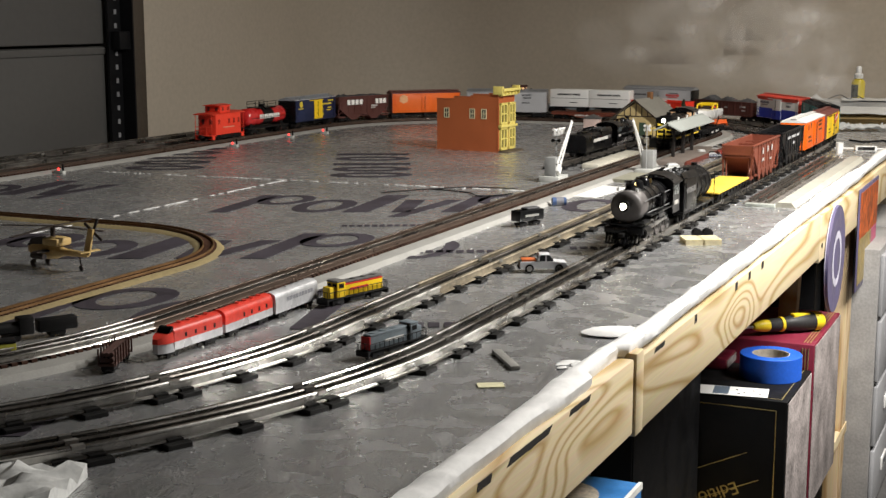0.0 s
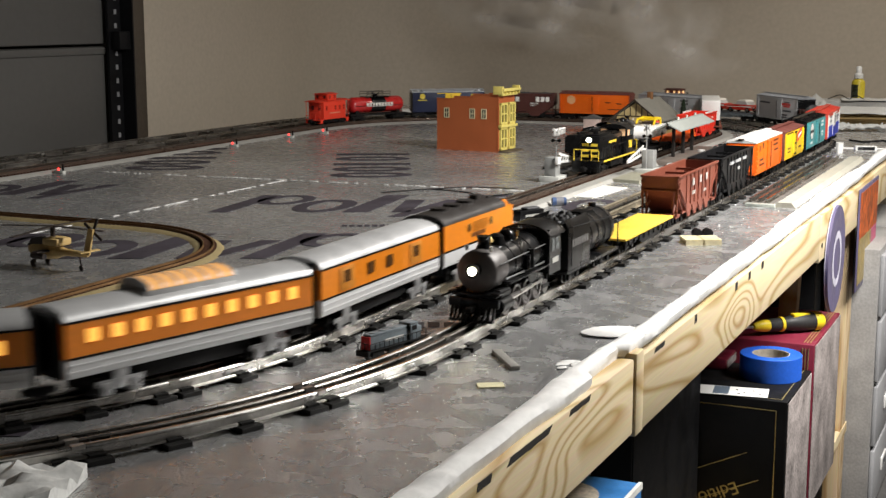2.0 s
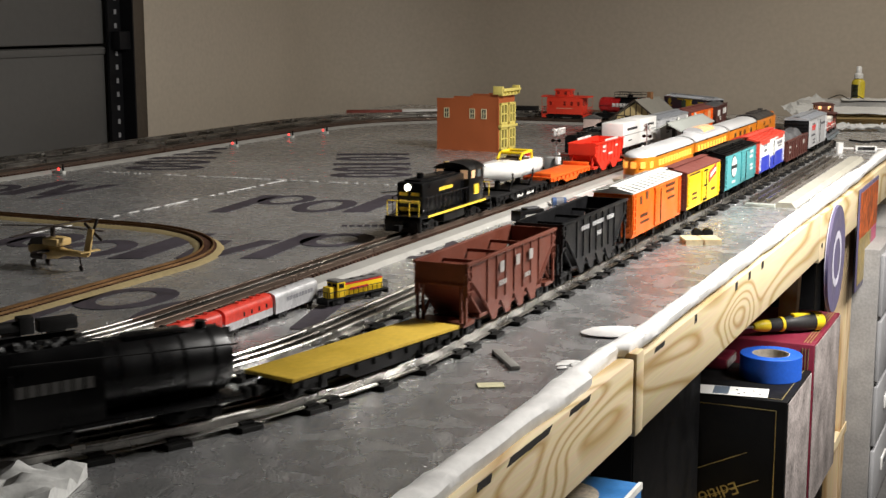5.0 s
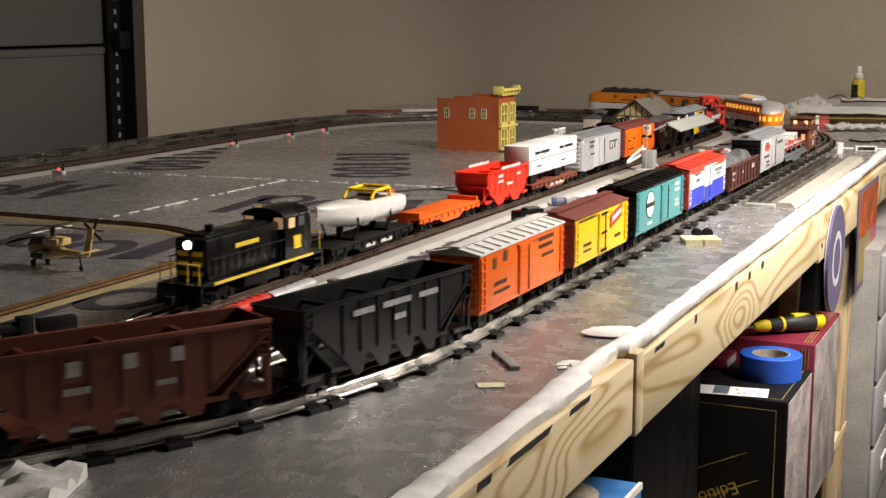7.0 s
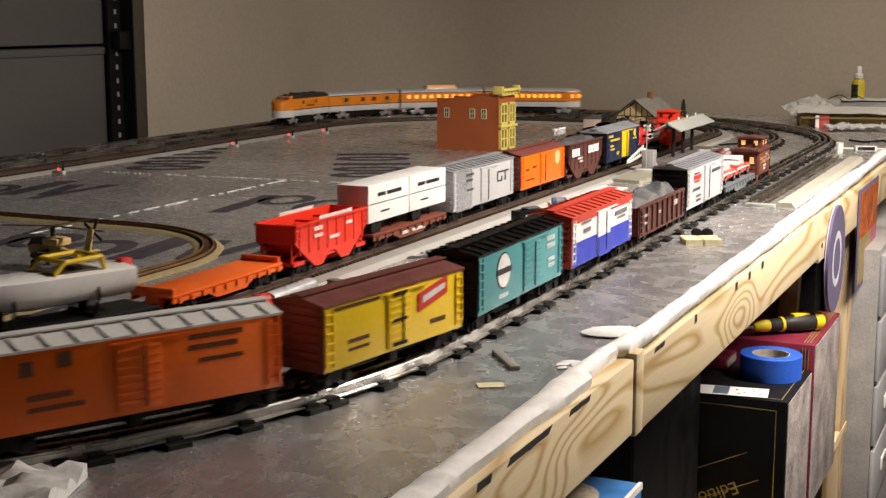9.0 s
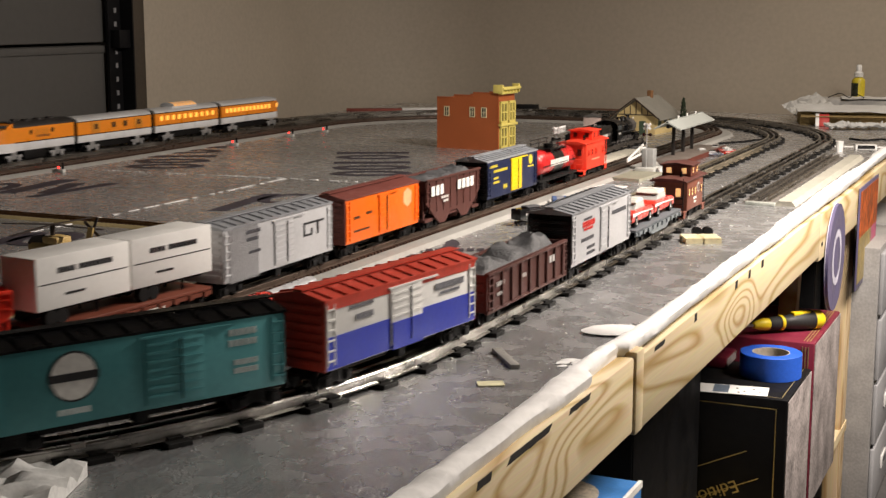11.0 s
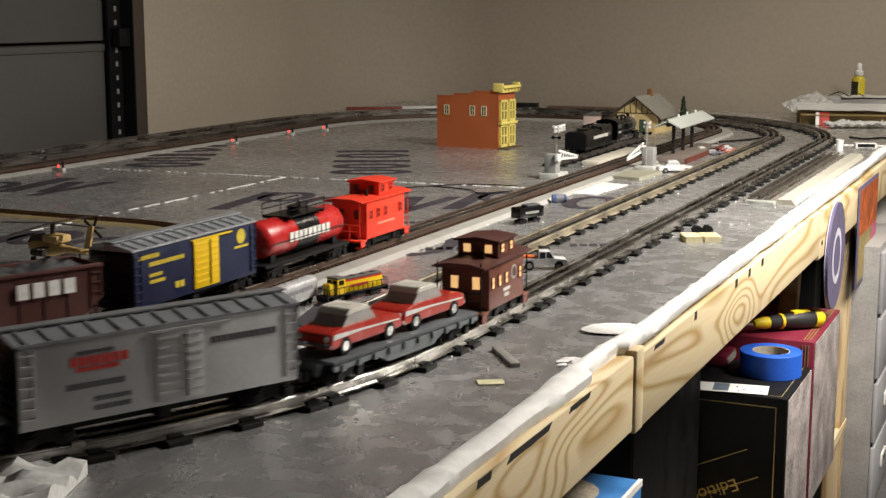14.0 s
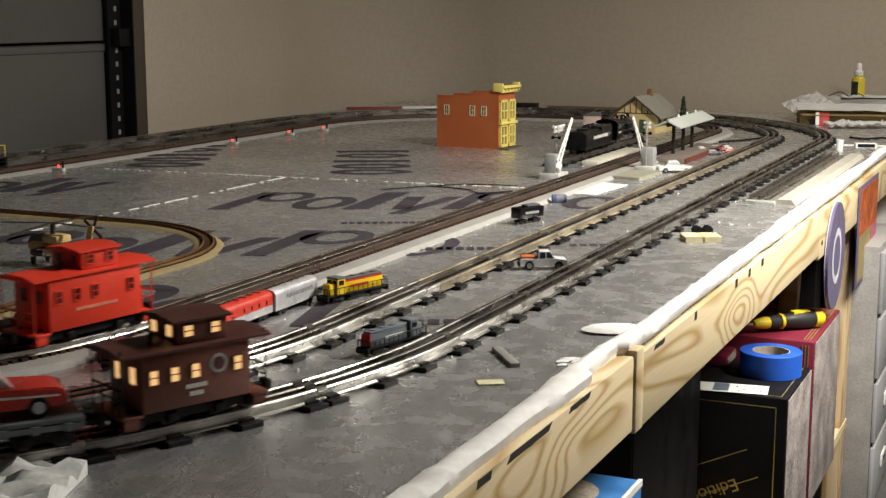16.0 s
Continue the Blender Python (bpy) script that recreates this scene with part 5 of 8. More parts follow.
# two-tone toy saloon
def saloon(name, label, k, body_m, roof_m, group=""):
    t = thing(name, label, "toy car", group)
    W, L2 = 0.021 * k, 0.058 * k
    pr = [(-L2, 0.008), (-L2, 0.021), (-L2 + 0.006, 0.0245), (-0.030 * 1, 0.026), (0.016, 0.0255), (L2 - 0.008, 0.0235), (L2, 0.020), (L2, 0.008)]
    bm = sideplate(B(), [(y * (k if abs(y) < 0.05 * k else 1), z * k) for y, z in pr], -W, W)
    bmesh.ops.bevel(bm, geom=list(bm.edges), offset=0.0016 * k, segments=2, affect="EDGES")
    part("body", bm, body_m, t)
    bm = sideplate(B(), [(-0.036 * k, 0.0255 * k), (-0.024 * k, 0.0375 * k), (0.006 * k, 0.038 * k), (0.018 * k, 0.0255 * k)], -W * 0.84, W * 0.84)
    part("glass", bm, mat("pale glass", (0.5, 0.5, 0.48), 0.12), t)
    bm = sideplate(B(), [(-0.030 * k, 0.0350 * k), (-0.024 * k, 0.0405 * k), (0.004 * k, 0.041 * k), (0.011 * k, 0.0355 * k)], -W * 0.86, W * 0.86)
    bmesh.ops.bevel(bm, geom=list(bm.edges), offset=0.001 * k, segments=2, affect="EDGES")
    part("roof", bm, roof_m, t)
    chrome = mat("chrome", (0.7, 0.7, 0.7), 0.15, 1.0)
    for sx in (-1, 1):
        bm = sideplate(B(), [(-L2 + 0.004, 0.017 * k), (-0.01 * k, 0.0185 * k), (L2 - 0.006, 0.0165 * k), (L2 - 0.006, 0.0178 * k), (-0.01 * k, 0.0205 * k), (-L2 + 0.004, 0.022 * k)], sx * W, sx * (W + 0.0007))
        part("side_flash", bm, WHITEP, t, "white side flash")
        for y in (-0.036 * k, 0.036 * k):
            w = part("wheel", rod(B(), (sx * (W - 0.006 * k), y, 0.0085 * k), (sx * (W + 0.0004), y, 0.0085 * k), 0.0085 * k, 16), UNDER, t)
            part("hubcap", rod(B(), (sx * (W + 0.0004), y, 0.0085 * k), (sx * (W + 0.0009), y, 0.0085 * k), 0.005 * k, 14), chrome, w)
    for y in (-1, 1):
        part("bumper", box(B(), -W, W, *sorted((y * L2, y * (L2 + 0.002))), 0.010 * k, 0.014 * k, 0.0006), chrome, t)
        for x in (-0.016 * k, 0.016 * k):
            part("lamp", rod(B(), (x, y * L2, 0.018 * k), (x, y * (L2 + 0.0012), 0.018 * k), 0.0028 * k, 10), WHITEP, t)
    return t


CARRED = mat("toy car red", (0.55, 0.035, 0.02), 0.25, coat=0.5, var=0.04)
CREAM = mat("cream roof", (0.85, 0.82, 0.74), 0.3, coat=0.4, var=0.04)
autos = [saloon("toy_saloon", "red toy saloon with cream roof, on the flat car", 1.08, CARRED, CREAM, "toy cars on the flat car") for _ in range(2)]
for y, o in zip((0.062, -0.066), autos):
    TRAIN_A.append((o, autoflat, pose(0, y, 0.0462)))

# passenger train
add(TRAIN_B, cab_unit("passenger_diesel", "orange and grey streamlined diesel with dark roof and lit headlight"), 2.650, 2.950, 0.08)
add(TRAIN_B, coach("baggage_car", "orange and grey streamlined baggage car with silver roof", 0.335, "baggage"), 2.312, 2.650, 0.1)
add(TRAIN_B, coach("dome_car", "orange and grey dome car with lit amber windows", 0.335, "dome"), 1.974, 2.312, 0.1)
add(TRAIN_B, coach("observation_car", "orange and grey round-ended observation car with lit amber windows", 0.372, "observation"), 1.600, 1.974, 0.12)

# inner freight
add(TRAIN_C, switcher(), 0.682, 1.02, -0.09)
boatflat = flatcar("flat_car", "black flat car carrying a white toy boat", 0.30, UNDER, UNDER)
bars(boatflat, [(0.02, 0.06, 0.029, 0.005), (-0.03, 0.0, 0.029, 0.005)], (-1, 1), WHITEP, 0.0328)
add(TRAIN_C, boatflat, 1.022, 1.325, 0.1)
ob = flatcar("flat_car", "empty bright orange flat car", 0.28, ORF, ORF, 0.047)
for d in (-1, 1):
    part("bulkhead_lip", box(B(), -0.03, 0.03, d * 0.122 - 0.003, d * 0.122 + 0.003, 0.047, 0.055, 0.001), ORF, ob)
add(TRAIN_C, ob, 1.325, 1.61, 0.09)
ob = hopper("hopper_car", "empty bright red open hopper car with white lettering", 0.24, REDP, 0.092)
bars(ob, [(-0.04, 0.06, 0.092, 0.006), (-0.055, -0.03, 0.078, 0.006), (-0.055, -0.03, 0.068, 0.005), (-0.01, 0.02, 0.060, 0.005), (0.04, 0.06, 0.075, 0.005)], (-1, 1), WHITEP, 0.0335)
add(TRAIN_C, ob, 1.615, 1.86, 0.07)
trailerflat = flatcar("flat_car", "oxide brown flat car carrying two white trailers", 0.30, BROWN, BROWN, 0.044)
bars(trailerflat, [(-0.04, -0.015, 0.0305, 0.005), (0.0, 0.05, 0.0305, 0.005)], (-1, 1), WHITEP, 0.0328)
add(TRAIN_C, trailerflat, 1.86, 2.155, 0.1)
ob = boxcar("boxcar", "silver grey boxcar with ribbed sides and black emblem", 0.322, GREYB, GREYR, GREYB, GREYB, doorway=(-0.02, 0.03), ribs=13)
for sx in (-1, 1):
    bm = B()
    for k in range(16):
        y = -0.13 + k * 0.0052 * 1.0
        if y < -0.06:
            box(bm, *sorted((sx * 0.032, sx * 0.0332)), y, y + 0.0022, 0.037, 0.112)
    part("side_ribs", bm, GREYB, ob)
    bm = box(B(), *sorted((sx * 0.032, sx * 0.0327)), 0.06, 0.085, 0.088, 0.091)
    box(bm, *sorted((sx * 0.032, sx * 0.0327)), 0.06, 0.064, 0.074, 0.091)
    box(bm, *sorted((sx * 0.032, sx * 0.0327)), 0.06, 0.085, 0.071, 0.074)
    box(bm, *sorted((sx * 0.032, sx * 0.0327)), 0.081, 0.085, 0.071, 0.081)
    box(bm, *sorted((sx * 0.032, sx * 0.0327)), 0.085, 0.118, 0.088, 0.091)
    box(bm, *sorted((sx * 0.032, sx * 0.0327)), 0.098, 0.103, 0.071, 0.089)
    part("emblem", bm, BLKINK, ob, "angular black emblem")
bars(ob, [(-0.09, -0.055, 0.097, 0.005), (-0.09, -0.06, 0.087, 0.005), (-0.085, -0.055, 0.07, 0.004)], (-1, 1), mat("dark grey lettering", (0.08, 0.08, 0.09), 0.5), 0.0332)
add(TRAIN_C, ob, 2.155, 2.485, 0.1)
ob = boxcar("refrigerator_car", "orange refrigerator car with oxide red roof and ends", 0.292, REEFO, mat("oxide roof", (0.16, 0.045, 0.035), 0.5), mat("oxide roof", (0.16, 0.045, 0.035), 0.5), REEFO, h=0.108, ribs=0, doorway=(-0.018, 0.018))
bars(ob, [(-0.1, -0.08, 0.075, 0.004), (-0.06, -0.04, 0.078, 0.004), (-0.1, -0.05, 0.055, 0.003)], (-1, 1), INK, 0.032)
for sx in (-1, 1):
    part("emblem", sideplate(B(), [(0.07, 0.079), (0.085, 0.071), (0.1, 0.079), (0.1, 0.096), (0.085, 0.103), (0.07, 0.096)], sx * 0.032, sx * 0.0326), mat("pale orange emblem", (0.8, 0.42, 0.2), 0.5), ob, "faded six-sided emblem")
add(TRAIN_C, ob, 2.485, 2.778, 0.09)
ob = hopper("hopper_car", "dark brown hopper car full of coal with bold white lettering", 0.255, DKBROWN, 0.105, COAL)
bars(ob, [(-0.100, -0.046, 0.077, 0.017), (0.010, 0.085, 0.077, 0.017)], (-1, 1), mat("bold white", (0.85, 0.84, 0.8), 0.5), 0.035)
bars(ob, [(-0.06, -0.03, 0.069, 0.004), (-0.05, -0.03, 0.062, 0.004)], (-1, 1), WHITEP, 0.035)
add(TRAIN_C, ob, 2.776, 3.032, 0.075)
ob = boxcar("boxcar", "navy boxcar with yellow doors and galvanised roof", 0.298, NAVY, LIGHTR, BLACKP, YELB, doorway=(-0.012, 0.042), ribs=13)
bars(ob, [(-0.12, -0.08, 0.097, 0.005), (-0.1, -0.03, 0.087, 0.005), (-0.1, -0.075, 0.074, 0.004), (-0.1, -0.07, 0.066, 0.004), (-0.05, -0.03, 0.052, 0.008)], (-1, 1), YELINK, 0.032)
for sx in (-1, 1):
    bm = B()
    rod(bm, (sx * 0.032, 0.095, 0.095), (sx * 0.0326, 0.095, 0.095), 0.010, 18)
    box(bm, *sorted((sx * 0.032, sx * 0.0326)), 0.08, 0.112, 0.080, 0.083)
    part("emblem", bm, YELINK, ob, "yellow emblem")
add(TRAIN_C, ob, 3.036, 3.340, 0.095)
ob = tankcar("tank_car", "red tank car with black band, dome and platform", 0.262, mat("tank red", (0.50, 0.02, 0.02), 0.25, coat=0.4), BLACKP)
bars(ob, [(-0.058, 0.058, 0.066, 0.013)], (-1, 1), WHITEP, 0.0268, 0.0018)
add(TRAIN_C, ob, 3.342, 3.603, 0.08)
ob = caboose("caboose", "bright red caboose with dark windows", 0.188, CABRED, CABRED, mat("dark red window", (0.10, 0.012, 0.010), 0.3), 0.01, False)
bars(ob, [(-0.03, 0.03, 0.054, 0.0035)], (-1, 1), mat("faint lettering", (0.75, 0.3, 0.2), 0.5), 0.031)
add(TRAIN_C, ob, 3.605, 3.808, 0.05)


def toy_boat():
    t = thing("toy_boat", "white toy cabin boat with yellow windscreen frame on a cradle", "toy boat")
    hull = mat("boat white", (0.82, 0.81, 0.78), 0.3, coat=0.4, var=0.03)
    bm = B()
    rows = []
    for q in np.linspace(0, 1, 14):
        y = -0.115 + 0.235 * q
        w = 0.033 * (1 - max(0, (q - 0.35) / 0.65) ** 2.6) ** 0.7 if q < 1 else 0.001
        w = max(w, 0.0012)
        keel = 0.014 + 0.022 * max(0, q - 0.5) ** 1.6 * 3
        top = 0.050 + 0.005 * q
        rows.append([bm.verts.new(c) for c in ((0, y, keel), (w * 0.75, y, keel + 0.008), (w, y, keel + 0.02), (w, y, top), (w * 0.88, y, top + 0.002), (0, y, top + 0.004), (-w * 0.88, y, top + 0.002), (-w, y, top), (-w, y, keel + 0.02), (-w * 0.75, y, keel + 0.008))])
    for a, b in zip(rows, rows[1:]):
        for i in range(10):
            bm.faces.new((a[i], a[(i + 1) % 10], b[(i + 1) % 10], b[i]))
    bm.faces.new(rows[0])
    bm.faces.new(rows[-1])
    part("hull", bm, hull, t)
    part("cockpit", box(B(), -0.022, 0.022, -0.07, 0.0, 0.0525, 0.0562, 0.001), mat("cockpit brown", (0.06, 0.04, 0.03), 0.6), t)
    part("seat", box(B(), -0.018, 0.018, -0.05, -0.04, 0.0562, 0.061, 0.001), mat("cockpit brown", (0.06, 0.04, 0.03), 0.6), t)
    bm = B()
    for x in (-0.024, 0.024):
        rod(bm, (x, -0.075, 0.054), (x, -0.071, 0.069), 0.0032, 8)
        rod(bm, (x, -0.071, 0.069), (x, -0.022, 0.068), 0.0030, 8)
        rod(bm, (x, -0.022, 0.068), (x, -0.008, 0.056), 0.0028, 8)
    rod(bm, (-0.024, -0.071, 0.069), (0.024, -0.071, 0.069), 0.0032, 8)
    rod(bm, (-0.024, -0.022, 0.068), (0.024, -0.022, 0.068), 0.0030, 8)
    part("windscreen_frame", bm, YELB, t, "yellow frame")
    bm = box(B(), -0.007, 0.007, -0.128, -0.112, 0.030, 0.058, 0.002)
    part("outboard_motor", bm, REDINK, t, "small red outboard motor")
    for y in (-0.06, 0.05):
        bm = B()
        box(bm, -0.028, 0.028, y - 0.004, y + 0.004, 0.0, 0.004)
        for sx in (-1, 1):
            rod(bm, (sx * 0.024, y, 0.002), (sx * 0.033, y, 0.024), 0.002, 6)
            rod(bm, (sx * 0.033, y, 0.024), (sx * 0.032, y, 0.036), 0.002, 6)
        rod(bm, (0, y, 0.003), (0, y, 0.02), 0.006, 8)
        part("cradle", bm, UNDER, t)
    return t


def trailer():
    t = thing("toy_trailer", "white box trailer with dark script lettering, on the flat car", "toy trailer", "trailers on the flat car")
    W = 0.028
    part("box", box(B(), -W, W, -0.072, 0.072, 0.018, 0.078, 0.0012), WHITEB, t)
    bars(t, [(-0.04, -0.012, 0.058, 0.006), (-0.008, 0.045, 0.058, 0.006), (-0.03, 0.0, 0.032, 0.0025)], (-1, 1), BLKINK, W)
    part("stripe", box(B(), -W - 0.0005, W + 0.0005, -0.068, 0.068, 0.047, 0.0482), BLKINK, t)
    bm = B()
    for y in (-0.05, -0.034):
        for sx in (-1, 1):
            rod(bm, (sx * 0.016, y, 0.009), (sx * 0.026, y, 0.009), 0.009, 14)
    part("wheels", bm, UNDER, t)
    bm = box(B(), -0.02, 0.02, -0.06, 0.06, 0.014, 0.018)
    for x in (-0.014, 0.014):
        rod(bm, (x, 0.03, 0.0), (x, 0.03, 0.016), 0.0016, 6)
    part("chassis", bm, UNDER, t)
    return t


TRAIN_C.append((toy_boat(), boatflat, pose(0, -0.005, 0.0432, 0, 0, 180)))
for y in (0.073, -0.074):
    TRAIN_C.append((trailer(), trailerflat, pose(0, y, 0.0442)))


# ---------------------------------------------------------------- print on the boards
def ring_outline(cx, cy, rx, ry, skew, n=28):
    return [(cx + rx * math.cos(a) + skew * ry * math.sin(a), cy + ry * math.sin(a)) for a in np.linspace(0, 2 * math.pi, n + 1)[:-1]]


def print_ring(sheet_ob, cx, cy, rx, ry, w, m4, skew=0.25):
    bm = B()
    o, i = ring_outline(cx, cy, rx, ry, skew), ring_outline(cx, cy, rx - w, ry - w * 0.75, skew)
    vo, vi = [bm.verts.new((*p, 0)) for p in o], [bm.verts.new((*p, 0)) for p in i]
    k = len(o)
    for j in range(k):
        bm.faces.new((vo[j], vo[(j + 1) % k], vi[(j + 1) % k], vi[j]))
    bmesh.ops.transform(bm, matrix=m4, verts=bm.verts)
    ex = bmesh.ops.extrude_face_region(bm, geom=list(bm.faces))
    for v in (g for g in ex["geom"] if isinstance(g, bmesh.types.BMVert)):
        v.co.z += 0.0006
    part("print", bm, PRINT, sheet_ob, "violet printed ring")


def print_bar(sheet_ob, pts, m4):
    bm = slab(B(), pts, 0, 0.0006)
    bmesh.ops.transform(bm, matrix=m4, verts=bm.verts)
    part("print", bm, PRINT, sheet_ob, "violet printed bar")


def print_row(sheet_ob, x, y, turn, h, spec):
    """Bold slanted shapes in a row: o is a ring, other marks are bars; advance along local x."""
    m4 = pose(x, y, 0.0004, 0, 0, turn)
    sk = 0.32
    cx = 0.0
    for kind, w in spec:
        if kind == "o":
            print_ring(sheet_ob, cx + w / 2 + sk * h * 0.35, h * 0.36, w * 0.5, h * 0.36, w * 0.25, m4)
        elif kind == "P":
            print_bar(sheet_ob, [(cx, 0), (cx + w * 0.3, 0), (cx + w * 0.3 + sk * h, h), (cx + sk * h, h)], m4)
            print_ring(sheet_ob, cx + w * 0.62 + sk * h * 0.72, h * 0.72, w * 0.44, h * 0.28, w * 0.2, m4)
        elif kind == "l":
            print_bar(sheet_ob, [(cx, 0), (cx + w * 0.8, 0), (cx + w * 0.8 + sk * h, h), (cx + sk * h, h)], m4)
        elif kind == "y":
            print_bar(sheet_ob, [(cx + w * 0.25, 0), (cx + w * 0.55, 0), (cx + w * 0.34 + sk * h * 0.7, h * 0.7), (cx + sk * h * 0.7, h * 0.7)], m4)
            print_bar(sheet_ob, [(cx + w * 0.2, -h * 0.25), (cx + w * 0.45, -h * 0.25), (cx + w + sk * h * 0.7, h * 0.7), (cx + w * 0.72 + sk * h * 0.7, h * 0.7)], m4)
        elif kind == "r":
            print_bar(sheet_ob, [(cx, 0), (cx + w * 0.45, 0), (cx + w * 0.45 + sk * h * 0.7, h * 0.7), (cx + sk * h * 0.7, h * 0.7)], m4)
            print_bar(sheet_ob, [(cx + w * 0.4, h * 0.45), (cx + w * 0.75, h * 0.5), (cx + w + sk * h * 0.65, h * 0.7), (cx + w * 0.4 + sk * h * 0.5, h * 0.62)], m4)
        cx += w * 1.06


NAME = (("P", 0.13), ("o", 0.12), ("l", 0.065), ("y", 0.12), ("P", 0.13), ("r", 0.08), ("o", 0.12))
print_row(SHEETS[0], -1.53, 2.22, 25, 0.25, NAME)
print_row(SHEETS[0], -1.64, 1.60, 25, 0.25, (("P", 0.13), ("o", 0.14), ("l", 0.07), ("y", 0.13), ("P", 0.14), ("r", 0.07), ("o", 0.1)))
print_row(SHEETS[0], -1.22, 1.25, 25, 0.26, (("P", 0.15), ("o", 0.13), ("l", 0.07), ("y", 0.1)))
print_row(SHEETS[1], -2.42, 2.10, 25, 0.24, (("P", 0.13), ("r", 0.08), ("o", 0.12), ("l", 0.06), ("y", 0.12)))
print_row(SHEETS[0], -1.03, 0.86, 25, 0.16, (("o", 0.13), ("l", 0.06)))
for k, (px, py) in enumerate(((-1.50, 2.86), (-2.05, 2.78))):
    for j, w in enumerate((0.10, 0.11, 0.05, 0.11, 0.10)):
        cy = 0.06 + j * 0.125
        m4 = pose(px, py, 0.0004, 0, 0, 27)
        if j in (0, 1, 3):
            print_ring(SHEETS[2 if k == 0 else 3], 0, cy, 0.1, 0.05, 0.035, m4, 0)
        else:
            print_bar(SHEETS[2 if k == 0 else 3], [(-0.1, cy - 0.03), (0.1, cy - 0.03), (0.1, cy + 0.01), (-0.1, cy + 0.01)], m4)
for x, y, n, s in ((-0.955, 1.975, 11, 0.017), (-0.735, 2.115, 6, 0.017), (-0.725, 1.49, 3, 0.02), (-1.2, 2.17, 12, 0.014)):
    for i in range(n):
        print_bar(SHEETS[0], [(i * s, 0), (i * s + s * 0.7, 0), (i * s + s * 0.75, s * 1.3), (i * s + s * 0.05, s * 1.3)], pose(x, y, 0.0004, 0, 0, 27))

# pale worn tape and gaps along the seams
bm = B()
for i in range(60):
    y = 1.75 + i * 0.0165
    if random.random() < 0.75:
        box(bm, SEAM_X - 0.002, SEAM_X + 0.001 + random.uniform(0, 0.003), y, y + 0.0165, 0.0001, 0.0009)
solid("seam_gap", bm, FOAMW, "white foam showing in the gap between the boards", "seam", kind="structure")
bm = B()
for i in range(90):
    x = -2.2 + i * 0.0125
    if random.random() < 0.62:
        y = SEAM_Y - 0.03 + (x + 2.2) * 0.085
        box(bm, x, x + random.uniform(0.004, 0.0125), y, y + random.uniform(0.003, 0.009), 0.0001, 0.0012)
solid("seam_tape", bm, FOAMW, "torn white tape along the board seam", "tape", kind="structure")


# ---------------------------------------------------------------- torn white foam edge, planks
def foam_edge(t, ya, yb):
    bm = B()
    n, rows = 70, []
    for i in range(n + 1):
        y = ya + (yb - ya) * i / n
        k = noise.noise(Vector((y * 3.1, 0.3, 0)))
        k2 = noise.noise(Vector((y * 14, 2.3, 0)))
        xi = -0.473 + 0.011 * k + 0.006 * k2
        step = 0.010 if 1.36 < y < 1.50 else 0.0
        xo = -0.446 + 0.004 * noise.noise(Vector((y * 9, 7.7, 0))) - step
        zt = 0.0075 + 0.004 * k2 + 0.003 * noise.noise(Vector((y * 40, 5, 0)))
        zb = -0.0145 + 0.003 * k
        rows.append([bm.verts.new(c) for c in ((xi, y, 0.0003), (xi + 0.004, y, zt * 0.7), ((xi + xo) / 2, y, zt), (xo - 0.004, y, zt * 0.8), (xo, y, zt * 0.2), (xo + 0.002 * k2, y, -0.006), (xo - 0.004, y, zb), (TX1 + 0.003, y, zb), (TX1 + 0.003, y, 0.0003))])
    for a, b in zip(rows, rows[1:]):
        for i in range(9):
            bm.faces.new((a[i], a[(i + 1) % 9], b[(i + 1) % 9], b[i]))
    bm.faces.new(rows[0])
    bm.faces.new(rows[-1])
    return part("foam_bead", bm, FOAMW, t)


edge = thing("foam_edge", "rough white foam beaded along the table edge", "foam edging")
for k in range(7):
    foam_edge(edge, 0.16 + k * 0.735, 0.16 + (k + 1) * 0.735)
bm = B()
lathe(bm, [(0.0001, 0.0), (0.018, 0.0), (0.022, 0.0012), (0.018, 0.0025), (0.008, 0.003), (0.0001, 0.0031)], seg=20, m=pose(-0.484, 1.562, 0.0004, 0, 0, 28) @ Matrix.Diagonal((1.9, 1.15, 2.2, 1)))
solid("foam_blob", bm, FOAMW, "flat white blob of dried foam on the board", "foam blob")
bm = B()
for k in range(9):
    lathe(bm, [(0.0001, 0), (0.008, 0), (0.010, 0.004), (0.006, 0.008), (0.0001, 0.009)], seg=9, m=pose(-0.487 + random.uniform(-0.008, 0.012), 1.40 + random.uniform(-0.02, 0.03), 0.0004, 0, 0, random.uniform(0, 90)) @ Matrix.Diagonal((random.uniform(0.4, 1.0), random.uniform(0.3, 0.7), 0.22, 1)))
solid("foam_crumbs", bm, FOAMW, "white foam crumbs by the table edge", "foam crumbs", kind="stuff")
